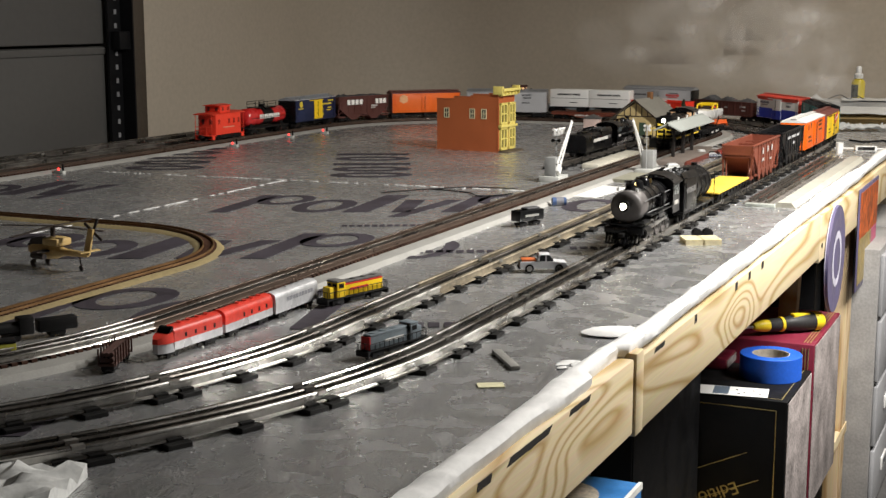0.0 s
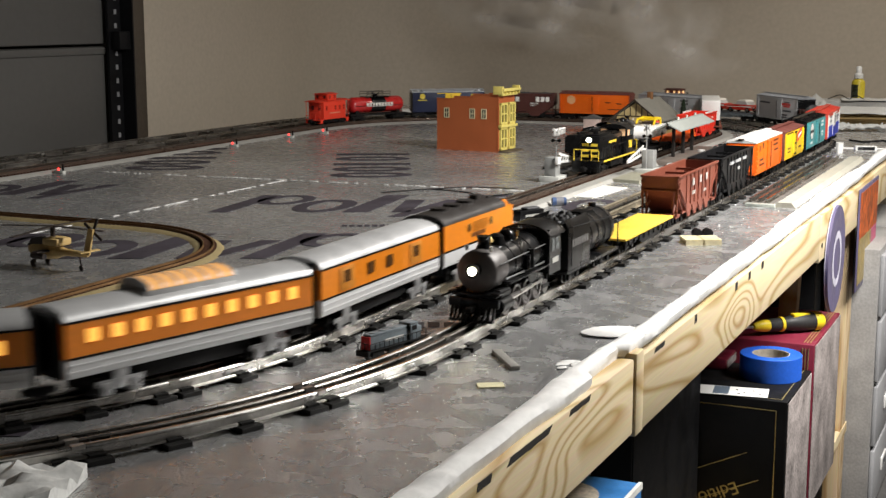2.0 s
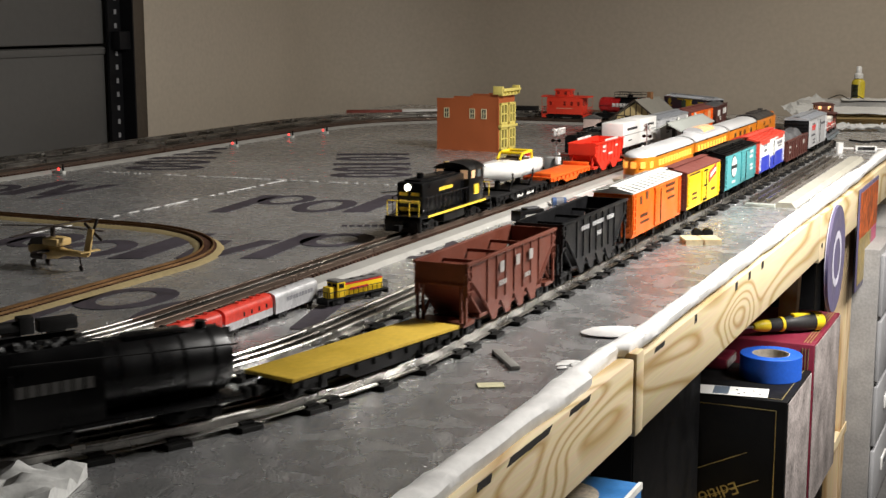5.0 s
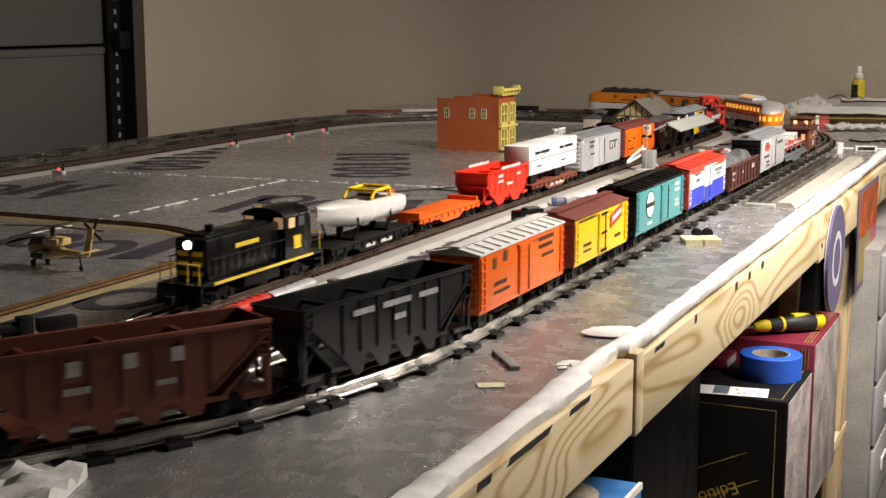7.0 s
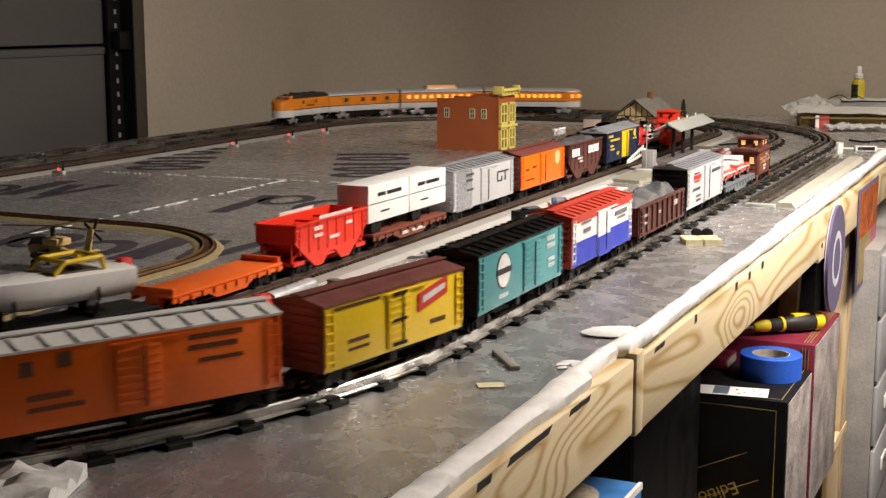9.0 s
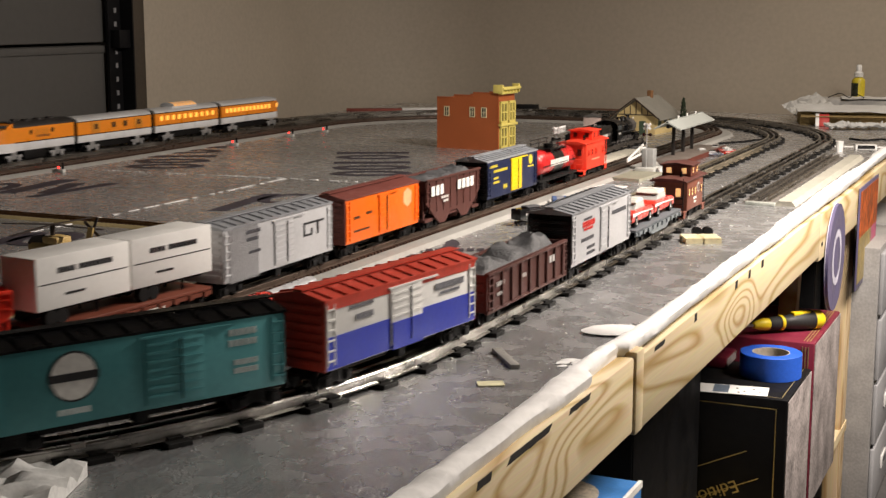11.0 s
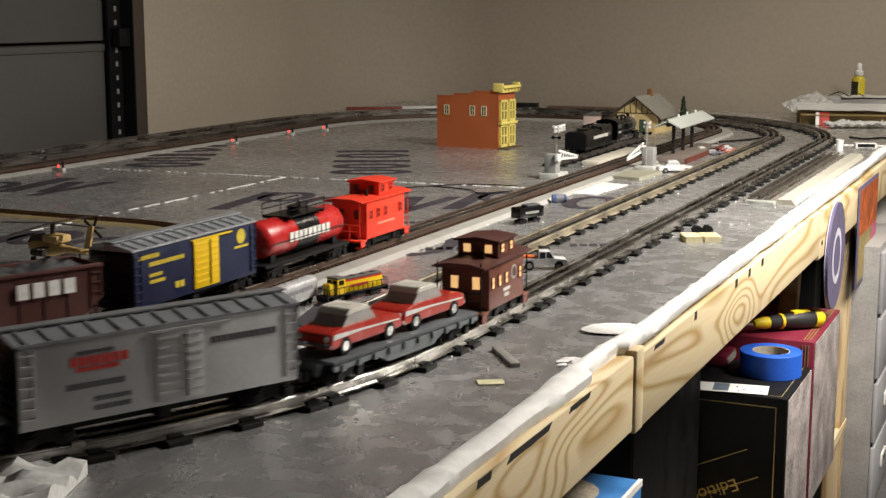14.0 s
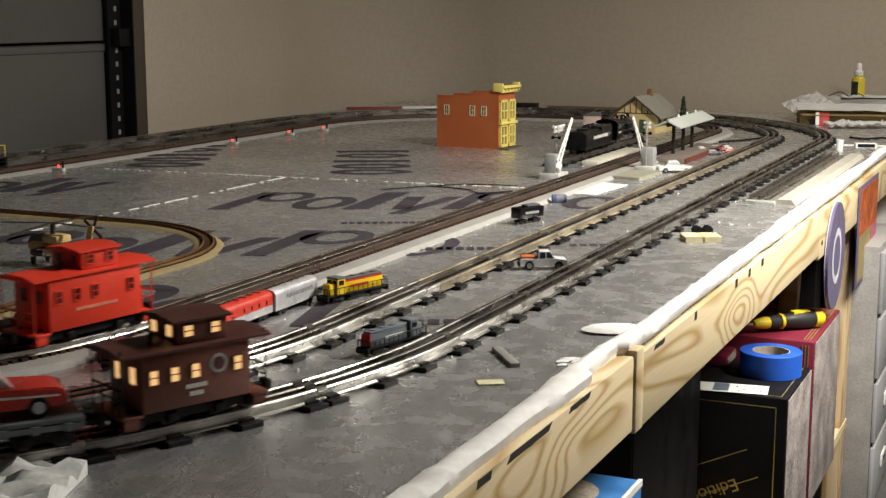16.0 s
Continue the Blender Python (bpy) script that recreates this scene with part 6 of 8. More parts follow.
# short bars are black marks; long strips paint the dark gap below the foam
for y, dy, z0, z1, x in ((1.03, 0.035, -0.021, -0.0135, -0.4397), (1.10, 0.12, -0.020, -0.0130, -0.4397), (1.27, 0.07, -0.019, -0.0130, -0.4397), (1.60, 0.05, -0.029, -0.0225, -0.4437), (1.80, 0.014, -0.033, -0.0215, -0.4437),
                         (2.05, 0.018, -0.034, -0.0215, -0.4437), (2.145, 0.018, -0.034, -0.0215, -0.4437), (2.245, 0.02, -0.034, -0.0215, -0.4437)):
    out = []
    for i in range(24):
        u, jag = i / 12, 0.0012 * noise.noise(Vector((i * 1.7, y * 9, 0)))
        out.append((y + dy * u + jag, z0 + jag) if u < 1 else (y + dy * (2 - u) + jag, z1 + 0.5 * jag))
    solid("paint_mark", sideplate(B(), out, x - 0.0006, x), mat("black paint blot", (0.025, 0.022, 0.02), 0.7), "black mark on the pine plank, the long ones a painted dark gap", "paint mark", "paint marks on the edge")


def plank(x0, x1, y0, y1, z0, z1, label):
    return solid("plank", box(B(), x0, x1, y0, y1, z0, z1, 0.0025), PINE, label, "plank", "planks of the table frame")


plank(-0.478, -0.440, 0.15, 1.500, -0.104, -0.012, "knotty pale pine plank along the table edge")
plank(-0.482, -0.444, 1.535, 2.84, -0.114, -0.020, "pale pine plank with a swirling knot")
plank(-0.482, -0.444, 2.843, 5.28, -0.124, -0.026, "pale pine plank with screws and a round mark")
plank(-0.478, -0.437, 1.502, 1.533, -0.108, -0.006, "short pine cleat at the plank joint")
solid("table_deck", box(B(), TX0, -0.484, TY0, TY1, -0.037, -0.0265), PINE, "plywood deck under the boards", "table deck")
for y in (0.4, 1.7, 3.3, 5.0):
    solid("table_joist", box(B(), TX0, -0.484, y, y + 0.038, -0.126, -0.0375, 0.002), PINE, "pine joist under the table deck", "joist", "joists of the table")
    for x in ((-2.5,) if y == 3.3 else (-2.5, -0.56) if y > 4 or y < 1 else (-2.5,)):
        solid("pine_post", box(B(), x, x + 0.038, y + 0.039, y + 0.128, FLOOR, -0.0375, 0.002), PINE_UP, "square pine leg under the layout table", "post", "legs of the table")
for y, z in ((3.07, -0.06), (3.07, -0.09), (2.87, -0.09)):
    solid("screw_head", rod(B(), (-0.4445, y, z), (-0.4425, y, z), 0.005, 10), BLACKMETAL, "black screw head in the plank", "screw", "screws in the plank")
solid("pine_post", box(B(), -0.50, -0.462, 3.42, 3.505, FLOOR, -0.1325, 0.002), PINE_UP, "square pine post beside the drawers", "post", "legs of the table")
bm = box(B(), -0.019, 0.019, -0.02, 0.02, -0.30, 0.30, 0.002, m=pose(-0.53, 2.98, -0.36, -14))
solid("table_brace", bm, PINE_UP, "slanting pine brace under the table", "brace")

# disc and painted panel hung on the frame
disc = thing("round_sign", "round violet disc with a pale ring, hung on the frame", "sign", at=pose(-0.437, 3.02, -0.142))
VIOLET = mat("violet disc", (0.12, 0.105, 0.19), 0.4, var=0.1)
part("disc", rod(B(), (-0.003, 0, 0), (0.003, 0, 0), 0.118, 48), VIOLET, disc)
bm = B()
for a, b in ((0.062, 0.045),):
    vo = [bm.verts.new((0.0036, a * math.cos(u), a * math.sin(u))) for u in np.linspace(0, 2 * math.pi, 41)[:-1]]
    vi = [bm.verts.new((0.0036, b * math.cos(u), b * math.sin(u))) for u in np.linspace(0, 2 * math.pi, 41)[:-1]]
    for i in range(40):
        bm.faces.new((vo[i], vo[(i + 1) % 40], vi[(i + 1) % 40], vi[i]))
part("ring", bm, mat("pale lilac", (0.55, 0.53, 0.62), 0.5), disc)
part("rim", rod(B(), (-0.0045, 0, 0), (-0.003, 0, 0), 0.1195, 48), mat("pale lilac", (0.55, 0.53, 0.62), 0.5), disc)

panel = thing("painted_panel", "small panel painted in orange, yellow and violet, hung on the frame", "painted panel", at=pose(-0.439, 3.57, -0.16))
part("board", box(B(), -0.004, 0.0, -0.18, 0.17, -0.13, 0.125, 0.002), VIOLET, panel)
ORP, YLP = mat("panel orange", (0.42, 0.09, 0.02), 0.5, var=0.7, fine=60, coarse=22), mat("panel yellow", (0.33, 0.25, 0.10), 0.5, var=0.3, fine=60, coarse=25)
part("upper_field", box(B(), 0.0002, 0.0012, -0.165, 0.155, 0.0, 0.115), ORP, panel)
part("lower_field", box(B(), 0.0002, 0.0012, -0.165, 0.05, -0.115, -0.001), YLP, panel)
part("corner_field", box(B(), 0.0002, 0.0012, 0.052, 0.155, -0.115, -0.001), mat("panel rose", (0.5, 0.12, 0.2), 0.5, var=0.3), panel)

# ---------------------------------------------------------------- boxes under the table
solid("lower_shelf", box(B(), -2.4, -0.46, 0.5, 5.2, -0.68, -0.655), PINE, "rough wooden shelf under the table", "shelf")
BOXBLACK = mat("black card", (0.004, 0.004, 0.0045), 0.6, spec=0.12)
GOLDL = mat("gold line", (0.42, 0.33, 0.12), 0.4, 0.5)
WORN = mat("worn grey card", (0.24, 0.21, 0.20), 0.75, var=0.6, coarse=16)
MAROON = mat("maroon card", (0.16, 0.012, 0.03), 0.45, var=0.12)


def carton(name, label, x0, x1, y0, y1, z0, z1, top, side, group="boxes under the table"):
    t = thing(name, label, "box", group)
    part("body", box(B(), x0, x1 - 0.002, y0, y1, z0, z1, 0.003), top, t)
    part("end_panel", box(B(), x1 - 0.0019, x1, y0 + 0.004, y1 - 0.004, z0 + 0.004, z1 - 0.004, 0.0006), side, t, "worn end panel")
    return t


bb = carton("storage_box", "large black box with gold border lines and worn end", -1.02, -0.44, 2.54, 2.80, -0.655, -0.342, BOXBLACK, WORN)
bm = B()
for z0, z1, x0, x1 in ((-0.362, -0.3605, -1.0, -0.462), (-0.64, -0.6385, -1.0, -0.462)):
    box(bm, x0, x1, 2.5388, 2.5402, z0, z1)
box(bm, -0.4635, -0.462, 2.5388, 2.5402, -0.64, -0.3605)
box(bm, -1.0, -0.455, 2.553, 2.5545, -0.3422, -0.3415)
box(bm, -0.4565, -0.455, 2.553, 2.79, -0.3422, -0.3415)
part("gold_border", bm, GOLDL, bb, "thin gold border lines")


def lettering(word, size, m4, material, parent, name="lettering"):
    cu = bpy.data.curves.new(name, "FONT")
    cu.body, cu.size, cu.extrude = word, size, 0.0002
    o = bpy.data.objects.new("tmp", cu)
    me = bpy.data.meshes.new_from_object(o)
    bpy.data.objects.remove(o)
    me.materials.clear()
    me.materials.append(material)
    ob = new(name, me)
    ob.parent = parent
    ob.matrix_basis = m4
    return ob


lettering("Edition", 0.036, Matrix.Translation((-0.535, 2.5385, -0.512)) @ Matrix.Rotation(radians(90), 4, "X") @ Matrix.Rotation(radians(205), 4, "Z"), GOLDL, bb)
bm = B()
for k in (0, 1):
    box(bm, -0.09, 0.09, -0.0006, 0.0006, -0.03 + k * 0.058, -0.0285 + k * 0.058, m=pose(-0.585, 2.5388, -0.515, 0, -25, 0))
part("gold_frame", bm, GOLDL, bb)
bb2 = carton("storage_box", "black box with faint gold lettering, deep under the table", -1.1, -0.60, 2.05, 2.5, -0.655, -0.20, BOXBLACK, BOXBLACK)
bm = B()
for i in range(3):
    box(bm, -0.70 + i * 0.03, -0.678 + i * 0.03, 2.0488, 2.0502, -0.30, -0.275)
part("lettering", bm, GOLDL, bb2)
mb = carton("storage_box", "maroon box with gold lines and scuffed corners", -1.0, -0.438, 2.815, 3.16, -0.655, -0.292, MAROON, WORN)
bm = B()
for x in (-0.452, -0.458, -0.464):
    box(bm, x - 0.001, x + 0.001, 2.8138, 2.8152, -0.64, -0.30)
    box(bm, x - 0.001, x + 0.001, 2.83, 3.15, -0.2922, -0.2912)
part("gold_lines", bm, GOLDL, mb)
mb2 = carton("storage_box", "flat maroon box lying on the black box", -0.85, -0.60, 2.72, 2.812, -0.3418, -0.317, MAROON, WORN)
blue = carton("storage_box", "small blue and white box with rounded picture", -0.68, -0.452, 1.36, 1.59, -0.655, -0.195, mat("blue card", (0.03, 0.16, 0.42), 0.4), mat("blue card", (0.03, 0.16, 0.42), 0.4))
bm = rod(B(), (-0.53, 1.51, -0.195), (-0.53, 1.51, -0.1935), 0.045, 24)
part("picture", bm, mat("cream print", (0.6, 0.52, 0.42), 0.5, var=0.35, coarse=40), blue, "cream and brown printed picture")
bm = box(B(), -0.456, -0.451, 1.362, 1.588, -0.202, -0.1935)
part("edge_band", bm, WHITEP, blue)
# added black boxes stand in for deep shade and hide the lit room behind
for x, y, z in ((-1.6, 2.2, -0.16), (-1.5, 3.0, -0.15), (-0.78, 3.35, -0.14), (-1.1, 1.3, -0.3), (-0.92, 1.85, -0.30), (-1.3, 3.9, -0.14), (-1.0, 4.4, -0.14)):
    carton("storage_box", "black filler box added to make the dark under the table", x - 0.25, x + 0.25, y, y + 0.4, -0.655, z, BOXBLACK, BOXBLACK)

# tape, driver, card
tape = thing("tape_roll", "roll of blue masking tape lying on the black box", "tape roll", at=pose(-0.510, 2.715, -0.3418))
bm = B()
prof = [(0.038, 0.0), (0.061, 0.0), (0.062, 0.001), (0.062, 0.048), (0.061, 0.049), (0.038, 0.049)]
vs = [[bm.verts.new((r * math.cos(a), r * math.sin(a), z)) for a in np.linspace(0, 2 * math.pi, 49)[:-1]] for r, z in prof]
for a, b in zip(vs, vs[1:] + vs[:1]):
    for i in range(48):
        bm.faces.new((a[i], a[(i + 1) % 48], b[(i + 1) % 48], b[i]))
part("tape", bm, mat("blue masking tape", (0.015, 0.10, 0.55), 0.55, var=0.1), tape)
bm = B()
vs = [[bm.verts.new((r * math.cos(a), r * math.sin(a), z)) for a in np.linspace(0, 2 * math.pi, 49)[:-1]] for r, z in ((0.0358, -0.0), (0.0379, 0.0), (0.0379, 0.0485), (0.0358, 0.0485))]
for a, b in zip(vs, vs[1:] + vs[:1]):
    for i in range(48):
        bm.faces.new((a[i], a[(i + 1) % 48], b[(i + 1) % 48], b[i]))
part("core", bm, mat("card core", (0.45, 0.40, 0.33), 0.7), tape, "printed cardboard core")

drv = thing("screwdriver", "stubby yellow and black ratchet screwdriver on the maroon box", "screwdriver", at=pose(-0.515, 2.90, -0.2705, 0, 0, -44))
YT, BT = mat("tool yellow", (0.82, 0.62, 0.02), 0.4, var=0.06), mat("tool black rubber", (0.02, 0.02, 0.02), 0.6)
bm = B()
lathe(bm, [(0.003, -0.085), (0.007, -0.083), (0.011, -0.072), (0.0135, -0.055), (0.0125, -0.046)], seg=16, m=pose(0, 0, 0, -90))
part("nose", bm, YT, drv)
bm = B()
lathe(bm, [(0.0125, -0.046), (0.0145, -0.042), (0.015, -0.022), (0.0135, -0.018)], seg=12, m=pose(0, 0, 0, -90))
part("collar", bm, BT, drv)
bm = B()
lathe(bm, [(0.0155, -0.018), (0.0165, -0.016), (0.0165, -0.012), (0.015, -0.010)], seg=20, m=pose(0, 0, 0, -90))
part("ring", bm, YT, drv)
bm = B()
lathe(bm, [(0.014, -0.010), (0.0145, 0.0), (0.0185, 0.02), (0.0205, 0.045), (0.0205, 0.068)], seg=20, m=pose(0, 0, 0, -90))
part("handle", bm, BT, drv)
bm = B()
lathe(bm, [(0.0207, 0.066), (0.0215, 0.07), (0.0205, 0.084), (0.014, 0.092), (0.001, 0.094)], seg=20, m=pose(0, 0, 0, -90))
part("cap", bm, YT, drv)
part("grip_inlay", box(B(), -0.006, 0.010, 0.012, 0.055, 0.012, 0.0212, 0.002), YT, drv)
part("shank", rod(B(), (0, -0.12, 0), (0, -0.084, 0), 0.003, 8), STEEL, drv)
cardm = thing("instruction_card", "folded white card with dark print on the black box", "card", at=pose(-0.56, 2.565, -0.3405, 0, 0, 8))
part("sheet", box(B(), -0.10, 0.075, -0.028, 0.034, 0, 0.0012), WHITEB, cardm)
part("print_block", box(B(), -0.03, 0.0, -0.022, 0.03, 0.0012, 0.0018), mat("grey blue print", (0.10, 0.13, 0.17), 0.5, var=0.4, fine=300), cardm)
for x, y in ((0.015, 0.012), (0.03, -0.006), (0.047, 0.012), (0.06, -0.008), (0.02, -0.016)):
    part("print_dot", rod(B(), (x, y, 0.0012), (x, y, 0.0018), 0.0025, 8), BLKINK, cardm)

# drawer cabinets beyond the leg
DRW = mat("grey drawer plastic", (0.34, 0.34, 0.35), 0.45, var=0.08)
for c, (ya, yb) in enumerate(((3.52, 3.92), (3.94, 4.4))):
    cab_ = thing("drawer_cabinet", "grey plastic drawer cabinet with white label frames", "drawer cabinet", "cabinets under the table")
    part("carcass", box(B(), -0.9, -0.40, ya, yb, FLOOR, -0.20, 0.003), mat("drawer frame", (0.30, 0.29, 0.28), 0.5), cab_)
    for k in range(4):
        z1 = -0.215 - k * 0.172
        d = part("drawer", box(B(), -0.3999, -0.388, ya + 0.012, yb - 0.012, z1 - 0.16, z1, 0.004), DRW, cab_)
        yc = (ya + yb) / 2
        bm = box(B(), -0.388, -0.383, yc - 0.045, yc + 0.045, z1 - 0.095, z1 - 0.06, 0.002)
        f = part("label_frame", bm, WHITEB, d, "white label frame")
        part("label_slot", box(B(), -0.3829, -0.3822, yc - 0.028, yc + 0.028, z1 - 0.087, z1 - 0.068), mat("slot shade", (0.12, 0.12, 0.13), 0.6), f)

# ---------------------------------------------------------------- helicopter loop
PH = Path(-1.235, -2.15, 1.15, 1.70, 0.30, 0.30)
loop = thing("track_loop", "narrow track loop on old yellowed cork, brown with age", "model railway track", "tracks of the layout", "structure")
part("cork_strip", sweep(B(), PH, 0, [(-0.026, 0), (0.026, 0), (0.017, 0.005), (-0.017, 0.005)], 0), CORK, loop)
for off in (-0.0085, 0.0085):
    part("rail", sweep(B(), PH, off, [(-0.0012, 0), (0.0012, 0), (0.0009, 0.0035), (-0.0009, 0.0035)], 0.0062), mat("rusty rail", (0.20, 0.11, 0.045), 0.45, 0.6), loop)
bm = B()
for k in range(int(PH.length / 0.009)):
    s = k * 0.009
    c, h = PH.at(s), math.degrees(PH.heading(s))
    box(bm, -0.0135, 0.0135, -0.0022, 0.0022, 0.005, 0.0064, m=pose(c.x, c.y, 0, 0, 0, h))
ob = part("ties", bm, TIEBR, loop)
ob["kind"] = "stuff"


def helicopter():
    t = thing("toy_helicopter", "tan toy attack helicopter with dark canopy and rotors", "toy helicopter", at=pose(-1.405, 1.628, 0.0, 0, 0, 82) @ Matrix.Diagonal((1.1, 1.05, 1.2, 1)))
    TAN, DK = mat("sand plastic", (0.52, 0.36, 0.14), 0.5, var=0.15), mat("dark brown plastic", (0.035, 0.025, 0.02), 0.4)
    bm = B()
    lathe(bm, [(0.001, 0.0), (0.007, 0.004), (0.011, 0.014), (0.012, 0.04), (0.0095, 0.06), (0.005, 0.075), (0.0035, 0.115), (0.003, 0.122)][::1], seg=16, m=pose(0, 0.055, 0.022, 90))
    part("fuselage", bm, TAN, t)
    bm = sideplate(B(), [(0.05, 0.027), (0.04, 0.037), (0.016, 0.041), (0.006, 0.03), (0.03, 0.024)], -0.0085, 0.0085)
    part("canopy", bm, DK, t, "dark canopy")
    bm = sideplate(B(), [(-0.06, 0.022), (-0.072, 0.022), (-0.082, 0.056), (-0.072, 0.056)], -0.0016, 0.0016)
    box(bm, -0.018, 0.018, -0.074, -0.066, 0.026, 0.0275)
    part("tail_fin", bm, TAN, t)
    part("engine", box(B(), -0.014, 0.014, -0.02, 0.012, 0.03, 0.04, 0.003), TAN, t)
    bm = box(B(), -0.032, 0.032, 0.0, 0.012, 0.022, 0.0245, 0.0008)
    for x in (-0.025, 0.025):
        rod(bm, (x, -0.006, 0.018), (x, 0.02, 0.018), 0.004, 10)
    part("stub_wing", bm, DK, t)
    part("mast", rod(B(), (0, 0.004, 0.038), (0, 0.004, 0.055), 0.0035, 10), DK, t)
    for a in (12, 102, 192, 282):
        part("rotor_blade", box(B(), -0.0035, 0.0035, 0.0, 0.088, 0.0, 0.0008, m=pose(0, 0.004, 0.054, -2, 0, a)), DK, t)
    for a in (30, 120, 210, 300):
        part("tail_blade", box(B(), -0.0006, 0.0006, -0.002, 0.002, 0, 0.02, m=pose(0.0035, -0.077, 0.052, a)), DK, t)
    for x in (-0.013, 0.013):
        bm = rod(B(), (x * 0.6, 0.03, 0.016), (x, 0.033, 0.005), 0.0014, 6)
        rod(bm, (x - 0.0015, 0.033, 0.005), (x + 0.0015, 0.033, 0.005), 0.005, 12)
        part("wheel_leg", bm, DK, t)
    bm = rod(B(), (0, -0.05, 0.02), (0, -0.054, 0.004), 0.0012, 6)
    rod(bm, (-0.0012, -0.054, 0.004), (0.0012, -0.054, 0.004), 0.004, 10)
    part("tail_wheel", bm, DK, t)
    return t


helicopter()


# ---------------------------------------------------------------- small diesels and cars between the tracks
def small_trucks(t, ys, m):
    for y in ys:
        bm = box(B(), -0.0075, 0.0075, y - 0.010, y + 0.010, 0.003, 0.008, 0.0008)
        for x in (-0.0055, 0.0055):
            for d in (-0.006, 0.006):
                rod(bm, (x - 0.001, y + d, 0.0034), (x + 0.001, y + d, 0.0034), 0.0033, 10)
        part("truck", bm, m, t)


def small_hood_diesel(label, at, low, mid_m, top, stripe, lead, k=1.0):
    t = thing("model_diesel", label, "model locomotive", "small locomotives between the tracks", at=at)
    L = 0.052
    part("deck", box(B(), -0.0095, 0.0095, -L, L, 0.009, 0.0105, 0.0003), low, t)
    part("long_hood", box(B(), -0.0062, 0.0062, -L + 0.006, 0.022, 0.0105, 0.0255, 0.001), mid_m, t)
    part("hood_top", box(B(), -0.0058, 0.0058, -L + 0.007, 0.021, 0.0256, 0.0285, 0.0008), top, t)
    part("stripe", box(B(), -0.0064, 0.0064, -L + 0.007, 0.021, 0.0238, 0.0255), stripe, t)
    part("cab", box(B(), -0.009, 0.009, 0.022, 0.036, 0.0105, 0.029, 0.0008), mid_m, t)
    part("cab_roof", box(B(), -0.0093, 0.0093, 0.0215, 0.0365, 0.0288, 0.0312, 0.0008), top, t)
    part("short_hood", box(B(), -0.006, 0.006, 0.036, L - 0.006, 0.0105, 0.0245, 0.001), lead, t)
    for x in (-0.0045, 0.0045):
        part("windscreen", box(B(), x - 0.003, x + 0.003, 0.036, 0.0364, 0.0235, 0.0275), UNDER, t)
    for sx in (-1, 1):
        part("cab_window", box(B(), *sorted((sx * 0.009, sx * 0.0093)), 0.025, 0.033, 0.022, 0.0275), UNDER, t)
        bm = B()
        for y in np.linspace(-L + 0.003, L - 0.003, 13):
            rod(bm, (sx * 0.009, y, 0.0105), (sx * 0.009, y, 0.0185), 0.0004, 5)
        rod(bm, (sx * 0.009, -L + 0.003, 0.0185), (sx * 0.009, L - 0.003, 0.0185), 0.0005, 5)
        part("handrail", bm, UNDER, t)
        part("lettering", box(B(), *sorted((sx * 0.0062, sx * 0.0066)), -0.02, 0.012, 0.0165, 0.0195), REDINK if mid_m is YELB else WHITEP, t)
    for d in (-1, 1):
        bm = box(B(), -0.0095, 0.0095, d * L - 0.0015, d * L + 0.0015, 0.004, 0.0105, 0.0004)
        for x in (-0.008, -0.003, 0.003, 0.008):
            rod(bm, (x, d * L, 0.0105), (x, d * L, 0.0195), 0.0004, 5)
        rod(bm, (-0.008, d * L, 0.0195), (0.008, d * L, 0.0195), 0.0005, 5)
        part("pilot", bm, UNDER, t)
    part("fuel_tank", box(B(), -0.007, 0.007, -0.014, 0.012, 0.003, 0.009, 0.001), UNDER, t)
    bm = B()
    for y in (-0.035, -0.018, 0.0):
        rod(bm, (0, y, 0.0283), (0, y, 0.0294), 0.0042, 12)
    part("fan", bm, top, t)
    small_trucks(t, (-0.033, 0.033), UNDER)
    return t


SGREY = mat("model grey", (0.17, 0.20, 0.22), 0.45)
ROOFGR = mat("model roof grey", (0.13, 0.125, 0.12), 0.5)
small_hood_diesel("yellow model diesel with grey roof and red stripe on the board", pose(-0.868, 1.600, 0, 0, 0, 164) @ Matrix.Diagonal((1.12, 1.12, 1.12, 1)), UNDER, YELB, ROOFGR, REDINK, YELB)
small_hood_diesel("dark grey model diesel with red nose on the board", pose(-0.693, 1.372, 0, 0, 0, -14), UNDER, SGREY, SGREY, SGREY, SGREY)
bm = box(B(), -0.0066, 0.0066, -0.0475, -0.0455, 0.011, 0.0262, 0.0004)
bm.transform(pose(-0.693, 1.372, 0, 0, 0, -14))
tmp = [o for o in scene.objects if o.name.startswith("model_diesel")][-1]
nose_red = part("red_end", bm, mat("red nose", (0.45, 0.02, 0.02), 0.45), tmp, "dull red end")
nose_red.matrix_parent_inverse = pose(-0.693, 1.372, 0, 0, 0, -14).inverted()


